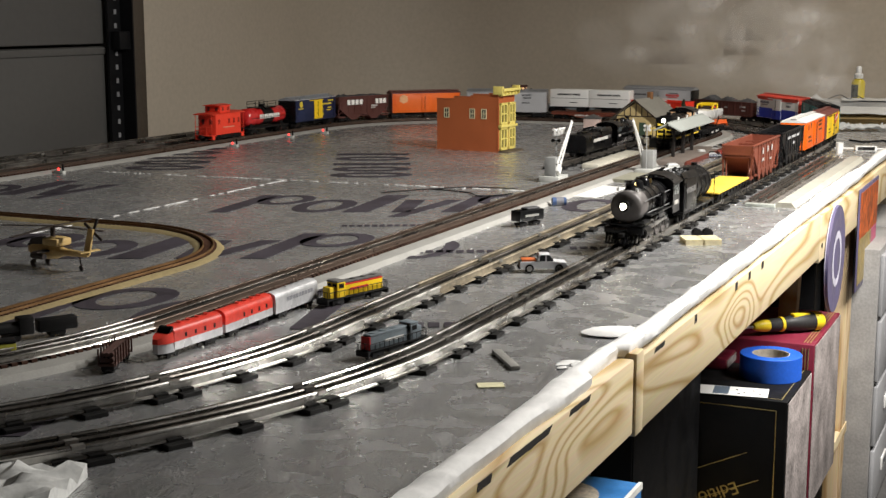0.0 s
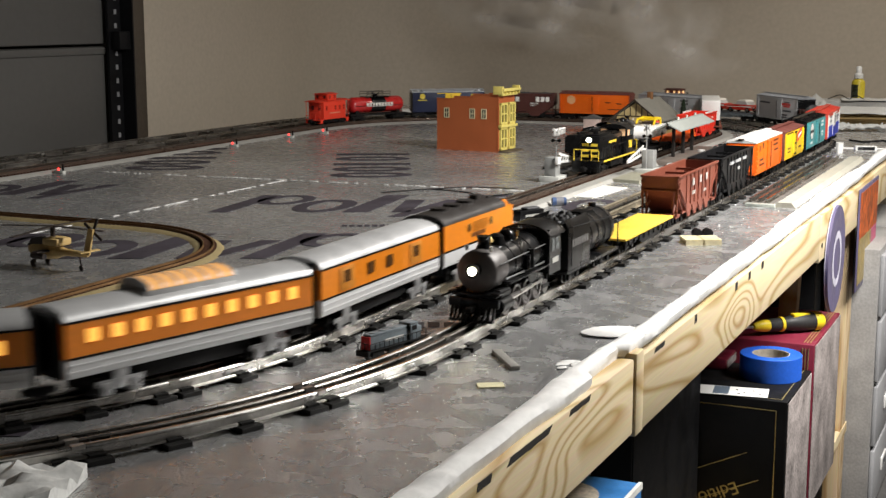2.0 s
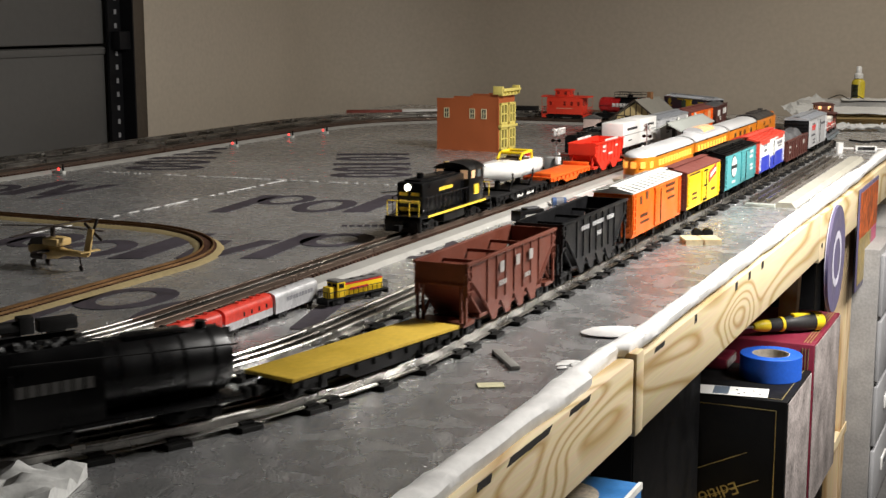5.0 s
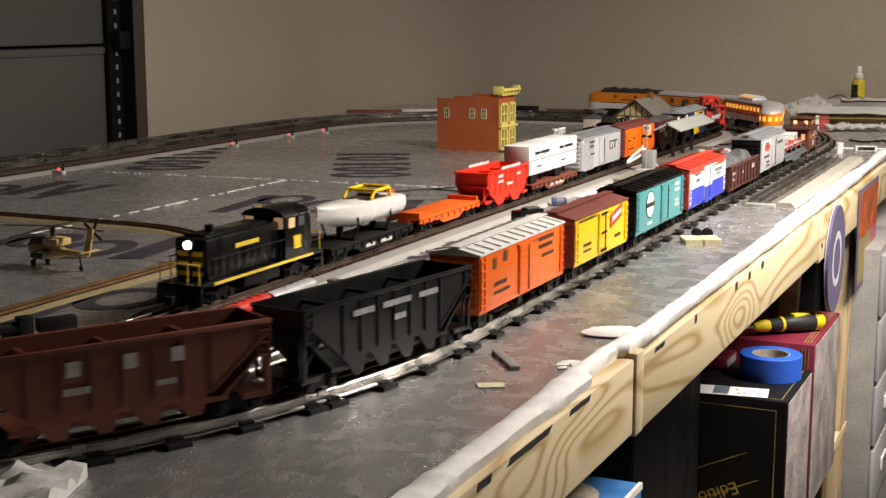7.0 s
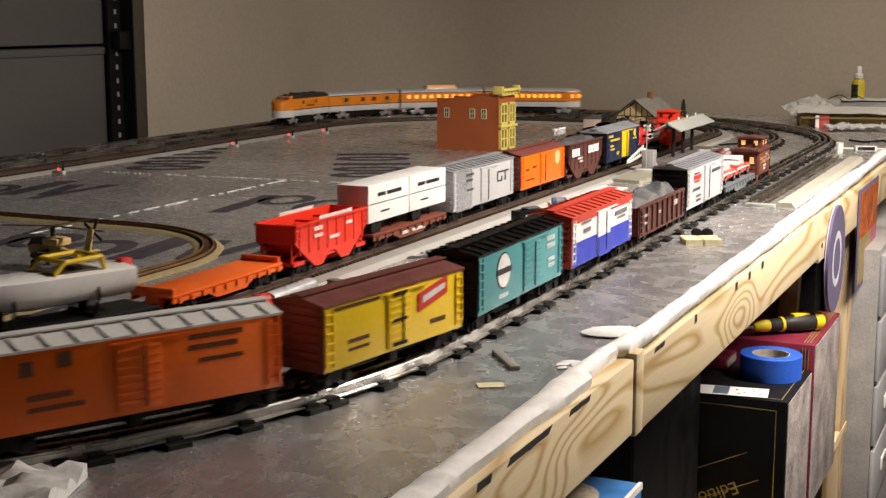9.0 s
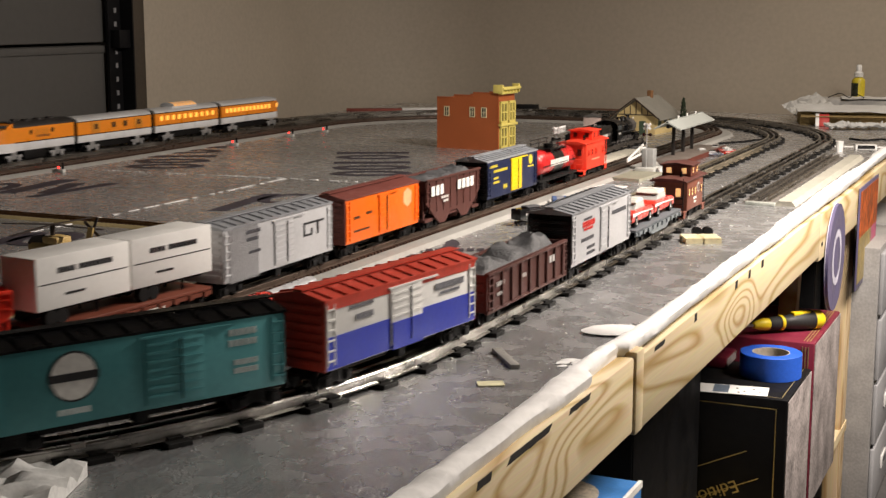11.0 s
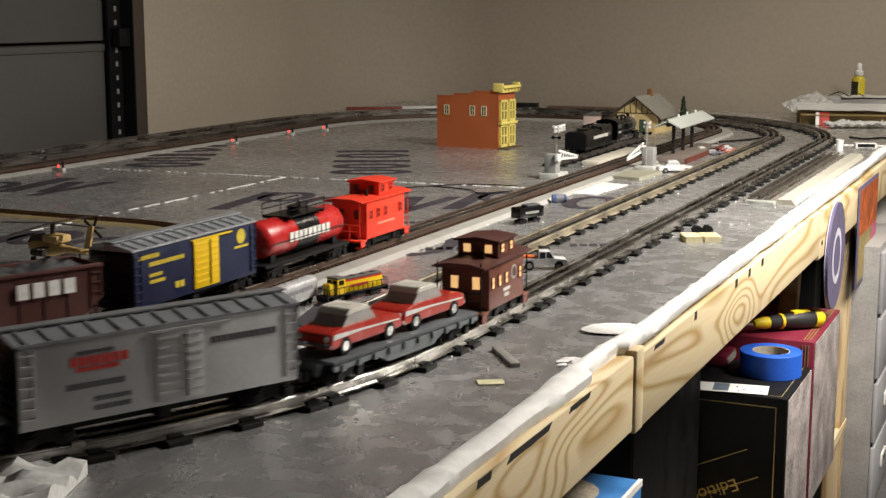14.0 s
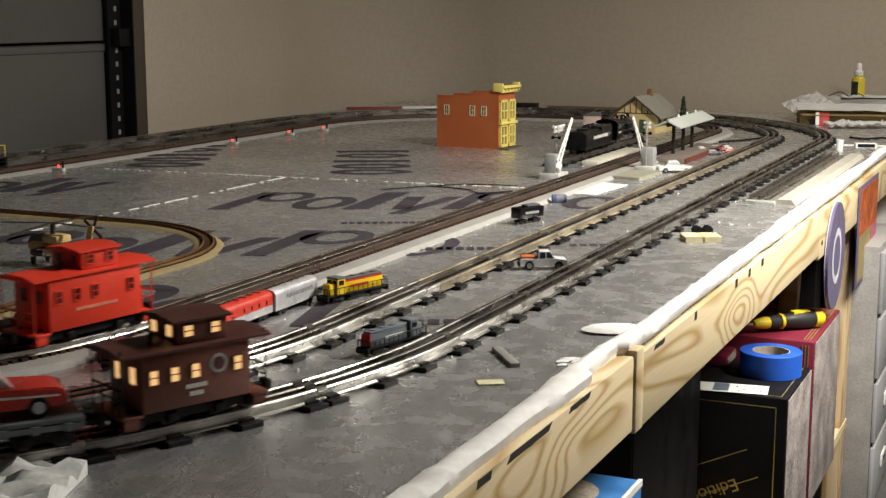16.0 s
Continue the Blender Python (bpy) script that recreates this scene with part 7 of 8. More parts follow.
def small_streamliner(label, at, kind):
    t = thing("model_streamliner", label, "model locomotive" if kind != "coach" else "model coach", "small red train between the tracks", at=at)
    L, W = 0.050, 0.0092
    RED, SIL = mat("model red", (0.68, 0.05, 0.03), 0.4), mat("model silver", (0.55, 0.55, 0.56), 0.35, 0.3)
    arc = [(W * math.cos(a), 0.0225 + 0.006 * math.sin(a)) for a in np.linspace(0, math.pi, 11)]
    y1 = L - (0.02 if kind == "cab" else 0)
    lowm, upm = (SIL, RED) if kind != "coach" else (SIL, SIL)
    part("lower_flank", prism(B(), [(-W, 0.007), (W, 0.007), (W, 0.0145), (-W, 0.0145)], -L, y1), lowm, t)
    part("upper_flank", prism(B(), [(-W, 0.0145), (W, 0.0145), (W, 0.0225), (-W, 0.0225)], -L, y1), upm, t)
    part("roof", prism(B(), arc, -L, y1), upm, t)
    if kind == "cab":
        for m, z0, z1, q in ((lowm, 0.006, 0.0145, 0.0), (upm, 0.0145, 0.024, 0.5)):
            bm = B()
            rows = []
            for s in np.linspace(0, 1, 7):
                w = W * max(0.35, (1 - s ** 2.5) ** 0.5)
                zz = z1 - q * (z1 - z0) * s ** 1.5
                rows.append([bm.verts.new(c) for c in ((-w, y1 + 0.019 * s, z0), (w, y1 + 0.019 * s, z0), (w * 0.9, y1 + 0.019 * s, zz), (-w * 0.9, y1 + 0.019 * s, zz))])
            for a, b in zip(rows, rows[1:]):
                for i in range(4):
                    bm.faces.new((a[i], a[(i + 1) % 4], b[(i + 1) % 4], b[i]))
            bm.faces.new(rows[0])
            bm.faces.new(rows[-1])
            part("nose", bm, m, t)
        part("windscreen", sideplate(B(), [(y1 - 0.001, 0.0285), (y1 + 0.002, 0.0278), (y1 + 0.007, 0.0225), (y1 - 0.001, 0.0225)], -0.0075, 0.0075), UNDER, t)
    for sx in (-1, 1):
        bm = B()
        n = 9 if kind == "coach" else 4
        for i in range(n):
            y = -L + 0.012 + i * (2 * L - 0.036) / n
            box(bm, *sorted((sx * W, sx * (W + 0.0003))), y, y + (0.0055 if kind == "coach" else 0.003), 0.0165, 0.0205)
        part("window_row", bm, UNDER if kind != "coach" else mat("grey window", (0.25, 0.25, 0.27), 0.3), t)
    bm = B()
    for y in (-0.035, -0.02, -0.005, 0.01):
        rod(bm, (0, y, 0.0275), (0, y, 0.0295), 0.003 if kind != "coach" else 0.0012, 10)
    part("roof_vent", bm, upm, t)
    small_trucks(t, (-0.032, 0.030), UNDER)
    return t


TALL = Matrix.Diagonal((1.2, 1.1, 1.28, 1))
small_streamliner("red and silver model streamliner cab unit on the board", pose(-0.914, 1.275, 0, 0, 0, 176) @ TALL, "cab")
small_streamliner("red and silver model streamliner booster unit on the board", pose(-0.912, 1.392, 0, 0, 0, 181) @ TALL, "booster")
small_streamliner("silver model streamlined coach on the board", pose(-0.911, 1.505, 0, 0, 0, 181) @ TALL, "coach")
t = thing("model_log_car", "dark brown model log car with upright stakes", "model freight car", at=pose(-0.945, 1.185, 0, 0, 0, 22))
LOG = mat("dark log brown", (0.06, 0.025, 0.018), 0.6)
part("deck", box(B(), -0.009, 0.009, -0.035, 0.035, 0.008, 0.011, 0.0005), LOG, t)
for i in range(6):
    part("log", rod(B(), (-0.005 + (i % 3) * 0.005, -0.033, 0.0145 + (i // 3) * 0.006), (-0.005 + (i % 3) * 0.005, 0.033, 0.0145 + (i // 3) * 0.006), 0.0028, 8), LOG, t)
for y in np.linspace(-0.032, 0.032, 7):
    for x in (-0.0095, 0.0095):
        part("stake", box(B(), x - 0.0008, x + 0.0008, y - 0.001, y + 0.001, 0.008, 0.027), LOG, t)
small_trucks(t, (-0.022, 0.022), UNDER)
t = thing("model_tender", "small black model tender standing on the board", "model tender", at=pose(-0.893, 2.325, 0, 0, 0, -22))
part("tank", box(B(), -0.0125, 0.0125, -0.032, 0.032, 0.011, 0.031, 0.002), BLACKP, t)
part("coal", box(B(), -0.009, 0.009, -0.01, 0.026, 0.0305, 0.035, 0.003), COAL, t)
bars(t, [(-0.018, 0.018, 0.019, 0.004)], (-1, 1), mat("faded lettering", (0.4, 0.39, 0.36), 0.6), 0.0125, 0.0004)
small_trucks(t, (-0.018, 0.018), UNDER)
t = thing("model_drum", "tiny blue drum with white print lying on the board", "drum", at=pose(-0.93, 2.60, 0.0089, 0, 0, -60) @ Matrix.Diagonal((0.75, 0.75, 0.75, 1)))
part("barrel", rod(B(), (0, -0.019, 0), (0, 0.019, 0), 0.0115, 18), mat("drum blue", (0.05, 0.09, 0.2), 0.4), t)
part("band", rod(B(), (0, -0.008, 0), (0, 0.012, 0), 0.0119, 18), mat("grey lettering", (0.2, 0.2, 0.22), 0.5), t)
t = thing("model_steam_engine", "dark model steam engine standing on the board", "model locomotive", at=pose(-1.135, 1.215, 0, 0, 0, 150))
part("boiler", rod(B(), (0, -0.02, 0.017), (0, 0.04, 0.017), 0.0075, 16), UNDER, t)
part("cab", box(B(), -0.009, 0.009, -0.036, -0.018, 0.008, 0.029, 0.001), UNDER, t)
part("chimney", rod(B(), (0, 0.034, 0.024), (0, 0.034, 0.031), 0.0025, 10), UNDER, t)
part("tender_body", box(B(), -0.0085, 0.0085, -0.09, -0.042, 0.008, 0.023, 0.001), UNDER, t)
small_trucks(t, (-0.065, -0.01, 0.025), UNDER)
t = thing("model_yellow_car", "small yellow and black model car at the board's rim", "model freight car", at=pose(-1.085, 1.13, 0, 0, 0, -40))
part("body", box(B(), -0.009, 0.009, -0.035, 0.035, 0.008, 0.022, 0.001), mat("olive yellow", (0.4, 0.38, 0.05), 0.5), t)
part("roof", box(B(), -0.0092, 0.0092, -0.035, 0.035, 0.022, 0.026, 0.001), UNDER, t)
small_trucks(t, (-0.022, 0.022), UNDER)


def pickup():
    t = thing("toy_pickup", "silver toy pickup truck with orange bed load", "toy car", at=pose(-0.708, 1.912, 0, 0, 0, -64))
    SILVER = mat("pickup silver", (0.72, 0.72, 0.73), 0.3, 0.0, coat=0.4, var=0.05)
    bm = sideplate(B(), [(-0.036, 0.007), (-0.036, 0.017), (0.012, 0.018), (0.034, 0.016), (0.036, 0.012), (0.036, 0.006)], -0.0135, 0.0135)
    bmesh.ops.bevel(bm, geom=list(bm.edges), offset=0.001, segments=2, affect="EDGES")
    part("body", bm, SILVER, t)
    part("cabin", sideplate(B(), [(-0.009, 0.0175), (-0.006, 0.0265), (0.008, 0.027), (0.016, 0.0178)], -0.0118, 0.0118), mat("pickup glass", (0.05, 0.055, 0.06), 0.12), t)
    part("cab_roof", box(B(), -0.0118, 0.0118, -0.007, 0.009, 0.0266, 0.0282, 0.0006), SILVER, t)
    for x in (-0.0124, 0.0124):
        for y0, y1 in ((-0.009, -0.0065), (0.002, 0.004)):
            part("pillar", box(B(), x - 0.0006, x + 0.0006, y0, y1, 0.0178, 0.027), SILVER, t)
    part("bed_load", box(B(), -0.0105, 0.0105, -0.034, -0.011, 0.0165, 0.0205, 0.001), mat("load orange", (0.5, 0.12, 0.03), 0.5, var=0.35), t, "orange load in the bed")
    part("tailgate", box(B(), -0.0125, 0.0125, -0.0372, -0.036, 0.008, 0.0165, 0.0004), mat("brown gate", (0.16, 0.11, 0.08), 0.5), t)
    part("bumper", box(B(), -0.013, 0.013, -0.039, -0.0365, 0.0055, 0.009, 0.0005), UNDER, t)
    for sx in (-1, 1):
        for y in (-0.022, 0.023):
            w = part("wheel", rod(B(), (sx * 0.009, y, 0.0068), (sx * 0.0142, y, 0.0068), 0.0068, 16), UNDER, t)
            part("rim", rod(B(), (sx * 0.0142, y, 0.0068), (sx * 0.0147, y, 0.0068), 0.0042, 14), STEEL, w)
    return t


pickup()
ob = saloon("toy_coupe", "white toy sports car by the crossing", 0.72, mat("toy white", (0.8, 0.8, 0.78), 0.3, coat=0.4, var=0.03), mat("toy white", (0.8, 0.8, 0.78)))
ob.matrix_world = pose(-0.852, 3.215, 0, 0, 0, -66)
for i, (x, y, a, m) in enumerate(((-0.905, 3.70, -50, CARRED), (-0.865, 3.66, -70, mat("toy blue grey", (0.12, 0.13, 0.17), 0.3)), (-0.85, 3.76, -55, CARRED), (-0.89, 3.80, -80, UNDER), (-0.835, 3.72, -40, CARRED))):
    ob = saloon("toy_roadster", "small red toy car in a cluster" if m is CARRED else "small dark toy car in a cluster", 0.42, m, WHITEB if i % 2 == 0 else UNDER, "cluster of toy cars")
    ob.matrix_world = pose(x, y, 0, 0, 0, a)

t = thing("pallet_stack", "two tiny pale wooden pallets side by side", "pallet", at=pose(-0.553, 2.268, 0, 0, 0, -62) @ Matrix.Diagonal((1.2, 1.2, 1.2, 1)))
PALE = mat("pale pallet", (0.68, 0.6, 0.38), 0.7)
for y0 in (-0.026, 0.001):
    for i in range(6):
        part("slat", box(B(), -0.02, 0.02, y0 + i * 0.0042, y0 + i * 0.0042 + 0.003, 0.006, 0.008), PALE, t)
    for x in (-0.018, 0.0, 0.018):
        part("bearer", box(B(), x - 0.002, x + 0.002, y0, y0 + 0.024, 0, 0.006), PALE, t)
t = thing("toy_tyre_load", "black toy tractor tyres lying by the pallets", "toy tyres", at=pose(-0.565, 2.325, 0, 0, 0, -60) @ Matrix.Diagonal((0.8, 0.8, 0.8, 1)))
for y in (-0.012, 0.012):
    part("tyre", rod(B(), (-0.009, y, 0.0105), (0.009, y, 0.0105), 0.0105, 18), UNDER, t)
part("axle", rod(B(), (0, -0.012, 0.0105), (0, 0.012, 0.0105), 0.004, 8), BLACKP, t)
solid("wood_offcut", box(B(), -0.0055, 0.0055, -0.04, 0.04, 0, 0.0045, 0.0004), mat("grey offcut", (0.24, 0.23, 0.21), 0.7), "grey strip offcut lying on the foil", "offcut", at=pose(-0.556, 1.384, 0.0002, 0, 0, 38))
bm = box(B(), -0.014, 0.014, -0.009, 0.009, 0.0, 0.0012)
solid("paper_scrap", bm, mat("cream scrap", (0.66, 0.62, 0.40), 0.8), "torn cream paper scrap on the foil", "paper scrap", at=pose(-0.532, 1.282, 0.0003, 0, 0, 30))
bm = B()
for k in range(90):
    x, y = random.uniform(-1.1, -0.5), random.uniform(1.0, 3.6)
    s = random.uniform(0.0006, 0.0022)
    bmesh.ops.create_icosphere(bm, subdivisions=1, radius=s, matrix=pose(x, y, s * 0.6))
solid("foam_specks", bm, FOAMW, "white foam specks scattered on the foil", "specks", kind="stuff")
bm = B()
vs = []
for j in range(13):
    vs.append([bm.verts.new(((i / 12 - 0.5) * 0.16, (j / 12 - 0.5) * 0.10, 0.012 + 0.012 * noise.noise(Vector((i * 0.55, j * 0.5, 2))) + 0.006 * noise.noise(Vector((i * 1.3, j * 1.4, 7))))) for i in range(13)])
for j in range(12):
    for i in range(12):
        bm.faces.new((vs[j][i], vs[j][i + 1], vs[j + 1][i + 1], vs[j + 1][i]))
ex = bmesh.ops.extrude_face_region(bm, geom=list(bm.faces))
for v in (g for g in ex["geom"] if isinstance(g, bmesh.types.BMVert)):
    v.co.z = 0.0004
solid("crumpled_towel", bm, mat("paper towel", (0.62, 0.62, 0.60), 0.9), "crumpled white paper towel on the board", "paper towel", at=pose(-0.79, 0.80, 0, 0, 0, 20))


# ---------------------------------------------------------------- brick shop building
def shop():
    t = thing("toy_shop_building", "red toy shop building with yellow two-storey shopfront", "toy building", at=pose(-1.452, 3.545, 0, 0, 0, -6) @ Matrix.Diagonal((1.09, 0.64, 0.925, 1)))
    BRK = mat("toy brick red", (0.40, 0.105, 0.032), 0.6, var=0.12, fine=300, coarse=14)
    YF_ = mat("shopfront yellow", (0.72, 0.60, 0.16), 0.5, var=0.1)
    for x0, x1, h in ((-0.185, -0.132, 0.157), (-0.132, -0.075, 0.165), (-0.075, -0.004, 0.174)):
        bm = box(B(), x0, x1, 0, 0.004, 0, h)
        part("side_wall", bm, BRK, t)
        part("rear_side_wall", box(B(), x0, x1, 0.146, 0.15, 0, h), BRK, t)
        part("coping", box(B(), x0 - 0.001, x1 + 0.001, -0.0015, 0.0055, h + 0.0002, h + 0.003), BRK, t)
    part("back_wall", box(B(), -0.185, -0.181, 0.004, 0.146, 0, 0.155), BRK, t)
    part("roof", box(B(), -0.181, -0.006, 0.004, 0.146, 0.14, 0.144), mat("roof felt", (0.09, 0.085, 0.08), 0.8), t)
    for x in (-0.155, -0.078, -0.043):
        bm = B()
        for a, b, c, d in ((-0.008, 0.008, 0, 0.0025), (-0.008, 0.008, 0.0285, 0.031), (-0.008, -0.0055, 0, 0.031), (0.0055, 0.008, 0, 0.031), (-0.0008, 0.0008, 0, 0.031), (-0.008, 0.008, 0.015, 0.0167)):
            box(bm, x + a, x + b, -0.002, 0.0, 0.100 + c, 0.100 + d)
        w = part("window", bm, mat("cream sash", (0.66, 0.6, 0.38), 0.5), t, "cream sash window")
        part("pane", box(B(), x - 0.0055, x + 0.0055, -0.0008, -0.0002, 0.1025, 0.1285), mat("dark pane", (0.03, 0.03, 0.03), 0.2), w)
    part("front_wall", box(B(), -0.006, 0.0, 0.0, 0.15, 0, 0.183), BRK, t)
    bm = box(B(), 0.0002, 0.010, -0.004, 0.154, 0.172, 0.181, 0.001)
    box(bm, 0.0002, 0.018, -0.006, 0.156, 0.186, 0.194, 0.001)
    for y in np.linspace(0.0, 0.146, 6):
        box(bm, 0.0002, 0.014, y, y + 0.006, 0.178, 0.188)
    box(bm, -0.014, 0.014, -0.008, 0.004, 0.176, 0.201, 0.001)
    box(bm, -0.006, 0.014, 0.146, 0.158, 0.176, 0.201, 0.001)
    part("cornice", bm, YF_, t, "yellow bracketed cornice")
    for z0, z1 in ((0.006, 0.075), (0.083, 0.150)):
        for y0, y1 in ((0.006, 0.072), (0.084, 0.144)):
            bm = B()
            for ya, yb, za, zb in ((y0, y1, z0, z0 + 0.008), (y0, y1, z1 - 0.007, z1), (y0, y0 + 0.008, z0, z1), (y1 - 0.008, y1, z0, z1), ((y0 + y1) / 2 - 0.003, (y0 + y1) / 2 + 0.003, z0, z1), (y0, y1, (z0 + z1) / 2 - 0.002, (z0 + z1) / 2 + 0.002)):
                box(bm, 0.0002, 0.006, ya, yb, za, zb)
            f = part("shop_window", bm, YF_, t, "yellow framed shop window")
            part("pane", box(B(), 0.0002, 0.0012, y0 + 0.008, y1 - 0.008, z0 + 0.008, z1 - 0.007), mat("dark pane", (0.03, 0.03, 0.03), 0.2), f)
    part("storey_band", box(B(), 0.0002, 0.010, -0.002, 0.152, 0.075, 0.083, 0.001), YF_, t)
    part("step", box(B(), 0.0002, 0.03, 0.0, 0.15, 0.0, 0.004), mat("base brown", (0.1, 0.075, 0.05), 0.7), t)
    return t


shop()


# ---------------------------------------------------------------- station, shelter, tree
def station():
    t = thing("toy_station", "tan toy station house with dark timbers and grey gabled roof", "toy building", at=pose(-1.249, 4.327, 0, 0, 0, -6))
    TANW, TIM = mat("stucco tan", (0.56, 0.43, 0.20), 0.7, var=0.1), mat("dark timber", (0.045, 0.03, 0.02), 0.6)
    RF = mat("grey shingle", (0.22, 0.21, 0.18), 0.75, var=0.2, fine=300, coarse=30)
    w, l, hw, hr = 0.066, 0.088, 0.062, 0.112
    part("wall", prism(B(), [(-w, 0), (w, 0), (w, hw), (0, hr - 0.006), (-w, hw)], -l, l), TANW, t)
    for sx in (-1, 1):
        bm = prism(B(), [(0, hr), (sx * (w + 0.022), hw - 0.016), (sx * (w + 0.022), hw - 0.012), (0, hr + 0.004)], -l - 0.016, l + 0.016)
        part("roof_slope", bm, RF, t)
        bm = prism(B(), [(0, hr - 0.001), (sx * (w + 0.022), hw - 0.017), (sx * (w + 0.022), hw - 0.011), (0, hr + 0.005)], -l - 0.0175, -l - 0.0155)
        part("bargeboard", bm, TIM, t)
    for x in (-0.04, -0.02, 0.0, 0.02, 0.04):
        part("timber", box(B(), x - 0.0015, x + 0.0015, -l - 0.0012, -l, hw, hw + (hr - hw - 0.008) * (1 - abs(x) / w)), TIM, t)
    part("timber", box(B(), -w, w, -l - 0.0014, -l, hw - 0.002, hw + 0.001), TIM, t)
    for y in (-0.05, 0.0, 0.05):
        part("window", box(B(), w, w + 0.0012, y - 0.012, y + 0.012, 0.02, 0.046), mat("green door", (0.05, 0.08, 0.05), 0.5), t)
    part("door", box(B(), 0.012, 0.034, -l - 0.0012, -l, 0.0, 0.042), mat("green door", (0.05, 0.08, 0.05), 0.5), t)
    part("chimney", box(B(), -0.008, 0.008, 0.02, 0.036, hr - 0.012, hr + 0.022, 0.001), mat("brown brick", (0.25, 0.12, 0.05), 0.7), t)
    return t


station()


def shelter():
    t = thing("toy_platform_shelter", "grey-roofed toy platform shelter on dark posts and a red-brown base", "toy building", at=pose(-0.953, 3.63, 0, 0, 0, 0))
    RF, PST = mat("pale shelter roof", (0.40, 0.42, 0.39), 0.6, var=0.08), mat("dark post", (0.02, 0.016, 0.014), 0.6)
    part("platform", box(B(), -0.006, 0.072, -0.22, 0.22, 0, 0.012, 0.001), mat("platform grey brown", (0.16, 0.13, 0.11), 0.7), t)
    part("platform_edge", box(B(), 0.0722, 0.078, -0.22, 0.22, 0, 0.0125, 0.001), mat("edge maroon", (0.11, 0.025, 0.015), 0.6), t)
    for y in (-0.10, 0.0, 0.095):
        part("post", box(B(), 0.006, 0.014, y - 0.004, y + 0.004, 0.012, 0.090, 0.0005), PST, t)
    for sx in (-1, 1):
        part("roof_slope", prism(B(), [(0.016, 0.104), (0.016 + sx * 0.036, 0.086), (0.016 + sx * 0.036, 0.089), (0.016, 0.108)], -0.19, 0.18), RF, t)
    part("ridge", box(B(), 0.013, 0.019, -0.19, 0.18, 0.104, 0.109), RF, t)
    part("beam", box(B(), 0.006, 0.014, -0.16, 0.15, 0.088, 0.097), PST, t)
    for y in (-0.08, 0.01, 0.10):
        part("roof_lamp", rod(B(), (0.016, y, 0.108), (0.016, y, 0.116), 0.003, 10), WHITEP, t)
    return t


shelter()
t = thing("toy_cypress", "dark narrow toy cypress tree beside the station", "toy tree", at=pose(-1.135, 4.36, 0))
part("trunk", rod(B(), (0, 0, 0), (0, 0, 0.02), 0.0035, 8, 0.0025), mat("dark timber", (0.045, 0.03, 0.02), 0.6), t)
bm = B()
for k in range(260):
    z = random.uniform(0.012, 0.105)
    r = 0.016 * (1 - (z / 0.108)) ** 0.7 * random.uniform(0.6, 1.0)
    a = random.uniform(0, 6.283)
    box(bm, -0.0015, 0.0015, -0.0006, 0.0006, 0, 0.009, m=pose(r * math.cos(a), r * math.sin(a), z, random.uniform(-25, 25), random.uniform(-25, 25), math.degrees(a)))
part("crown", bm, mat("dark foliage", (0.025, 0.04, 0.02), 0.8), t)
t = thing("toy_shed", "small pinkish toy shed with dark roof", "toy building", at=pose(-1.425, 4.30, 0, 0, 0, 12))
part("wall", box(B(), -0.027, 0.027, -0.025, 0.025, 0, 0.046, 0.001), mat("pale pink", (0.55, 0.42, 0.37), 0.7), t)
part("roof", prism(B(), [(-0.031, 0.046), (0.031, 0.046), (0.0, 0.058)], -0.029, 0.029), mat("roof felt", (0.09, 0.085, 0.08), 0.8), t)

# ---------------------------------------------------------------- stored steam engine on its siding
XS = -1.165
sid = thing("siding_track", "short straight siding of three-rail track", "model railway track", "tracks of the layout", "structure")
for off in (-GAUGE, 0, GAUGE):
    bm = prism(B(), [(XS + off + x, 0.0053 + z) for x, z in RAILP], 3.20, 3.95)
    part("rail", bm, RAILDARK, sid)
tie_s = tie_mesh(0.062, 0.019, 0.0052, TIEB)
for k in range(11):
    share("tie", tie_s, sid, pose(XS, 3.225 + k * 0.07, 0))
stored, _d, _r, _q = steam_engine()
tagged(stored, "stored black steam locomotive, unlit, on a siding")
stored.matrix_world = pose(XS, 3.735, 0) @ Matrix.Diagonal((0.9, 1, 0.78, 1))
for o in stored.children_recursive:
    if o.name.startswith("lens"):
        o.data = o.data.copy()
        o.data.materials[0] = mat("unlit lens", (0.3, 0.3, 0.28), 0.15)
for w, y in _d:
    w.matrix_basis = pose(0, y, RZ + _q)
for w, sx in _r:
    w.matrix_basis = pose(0, 0.0075 if abs(sx) == 1 else 0.0095, RZ + _q)
td = tender(False)
tagged(td, "stored black tender with a pale lettering band, on a siding")
part("lettering_band", box(B(), 0.0348, 0.0356, -0.05, 0.07, 0.068, 0.079), mat("pale band", (0.55, 0.54, 0.5), 0.5), td, "pale lettering band")
td.matrix_world = pose(XS, 3.49, 0) @ Matrix.Diagonal((0.85, 1, 0.74, 1))
solid("platform_board", box(B(), -0.022, 0.022, -0.19, 0.19, 0, 0.011, 0.001), mat("pale board", (0.50, 0.47, 0.39), 0.7), "long pale board lying beside the siding", "board", at=pose(-1.088, 3.46, 0.0002, 0, 0, 0))

# ---------------------------------------------------------------- level crossing
GATES = []
GREYCAST = mat("grey casting", (0.30, 0.30, 0.29), 0.6, var=0.08)
PALEBASE = mat("pale base", (0.46, 0.46, 0.43), 0.7, var=0.08)


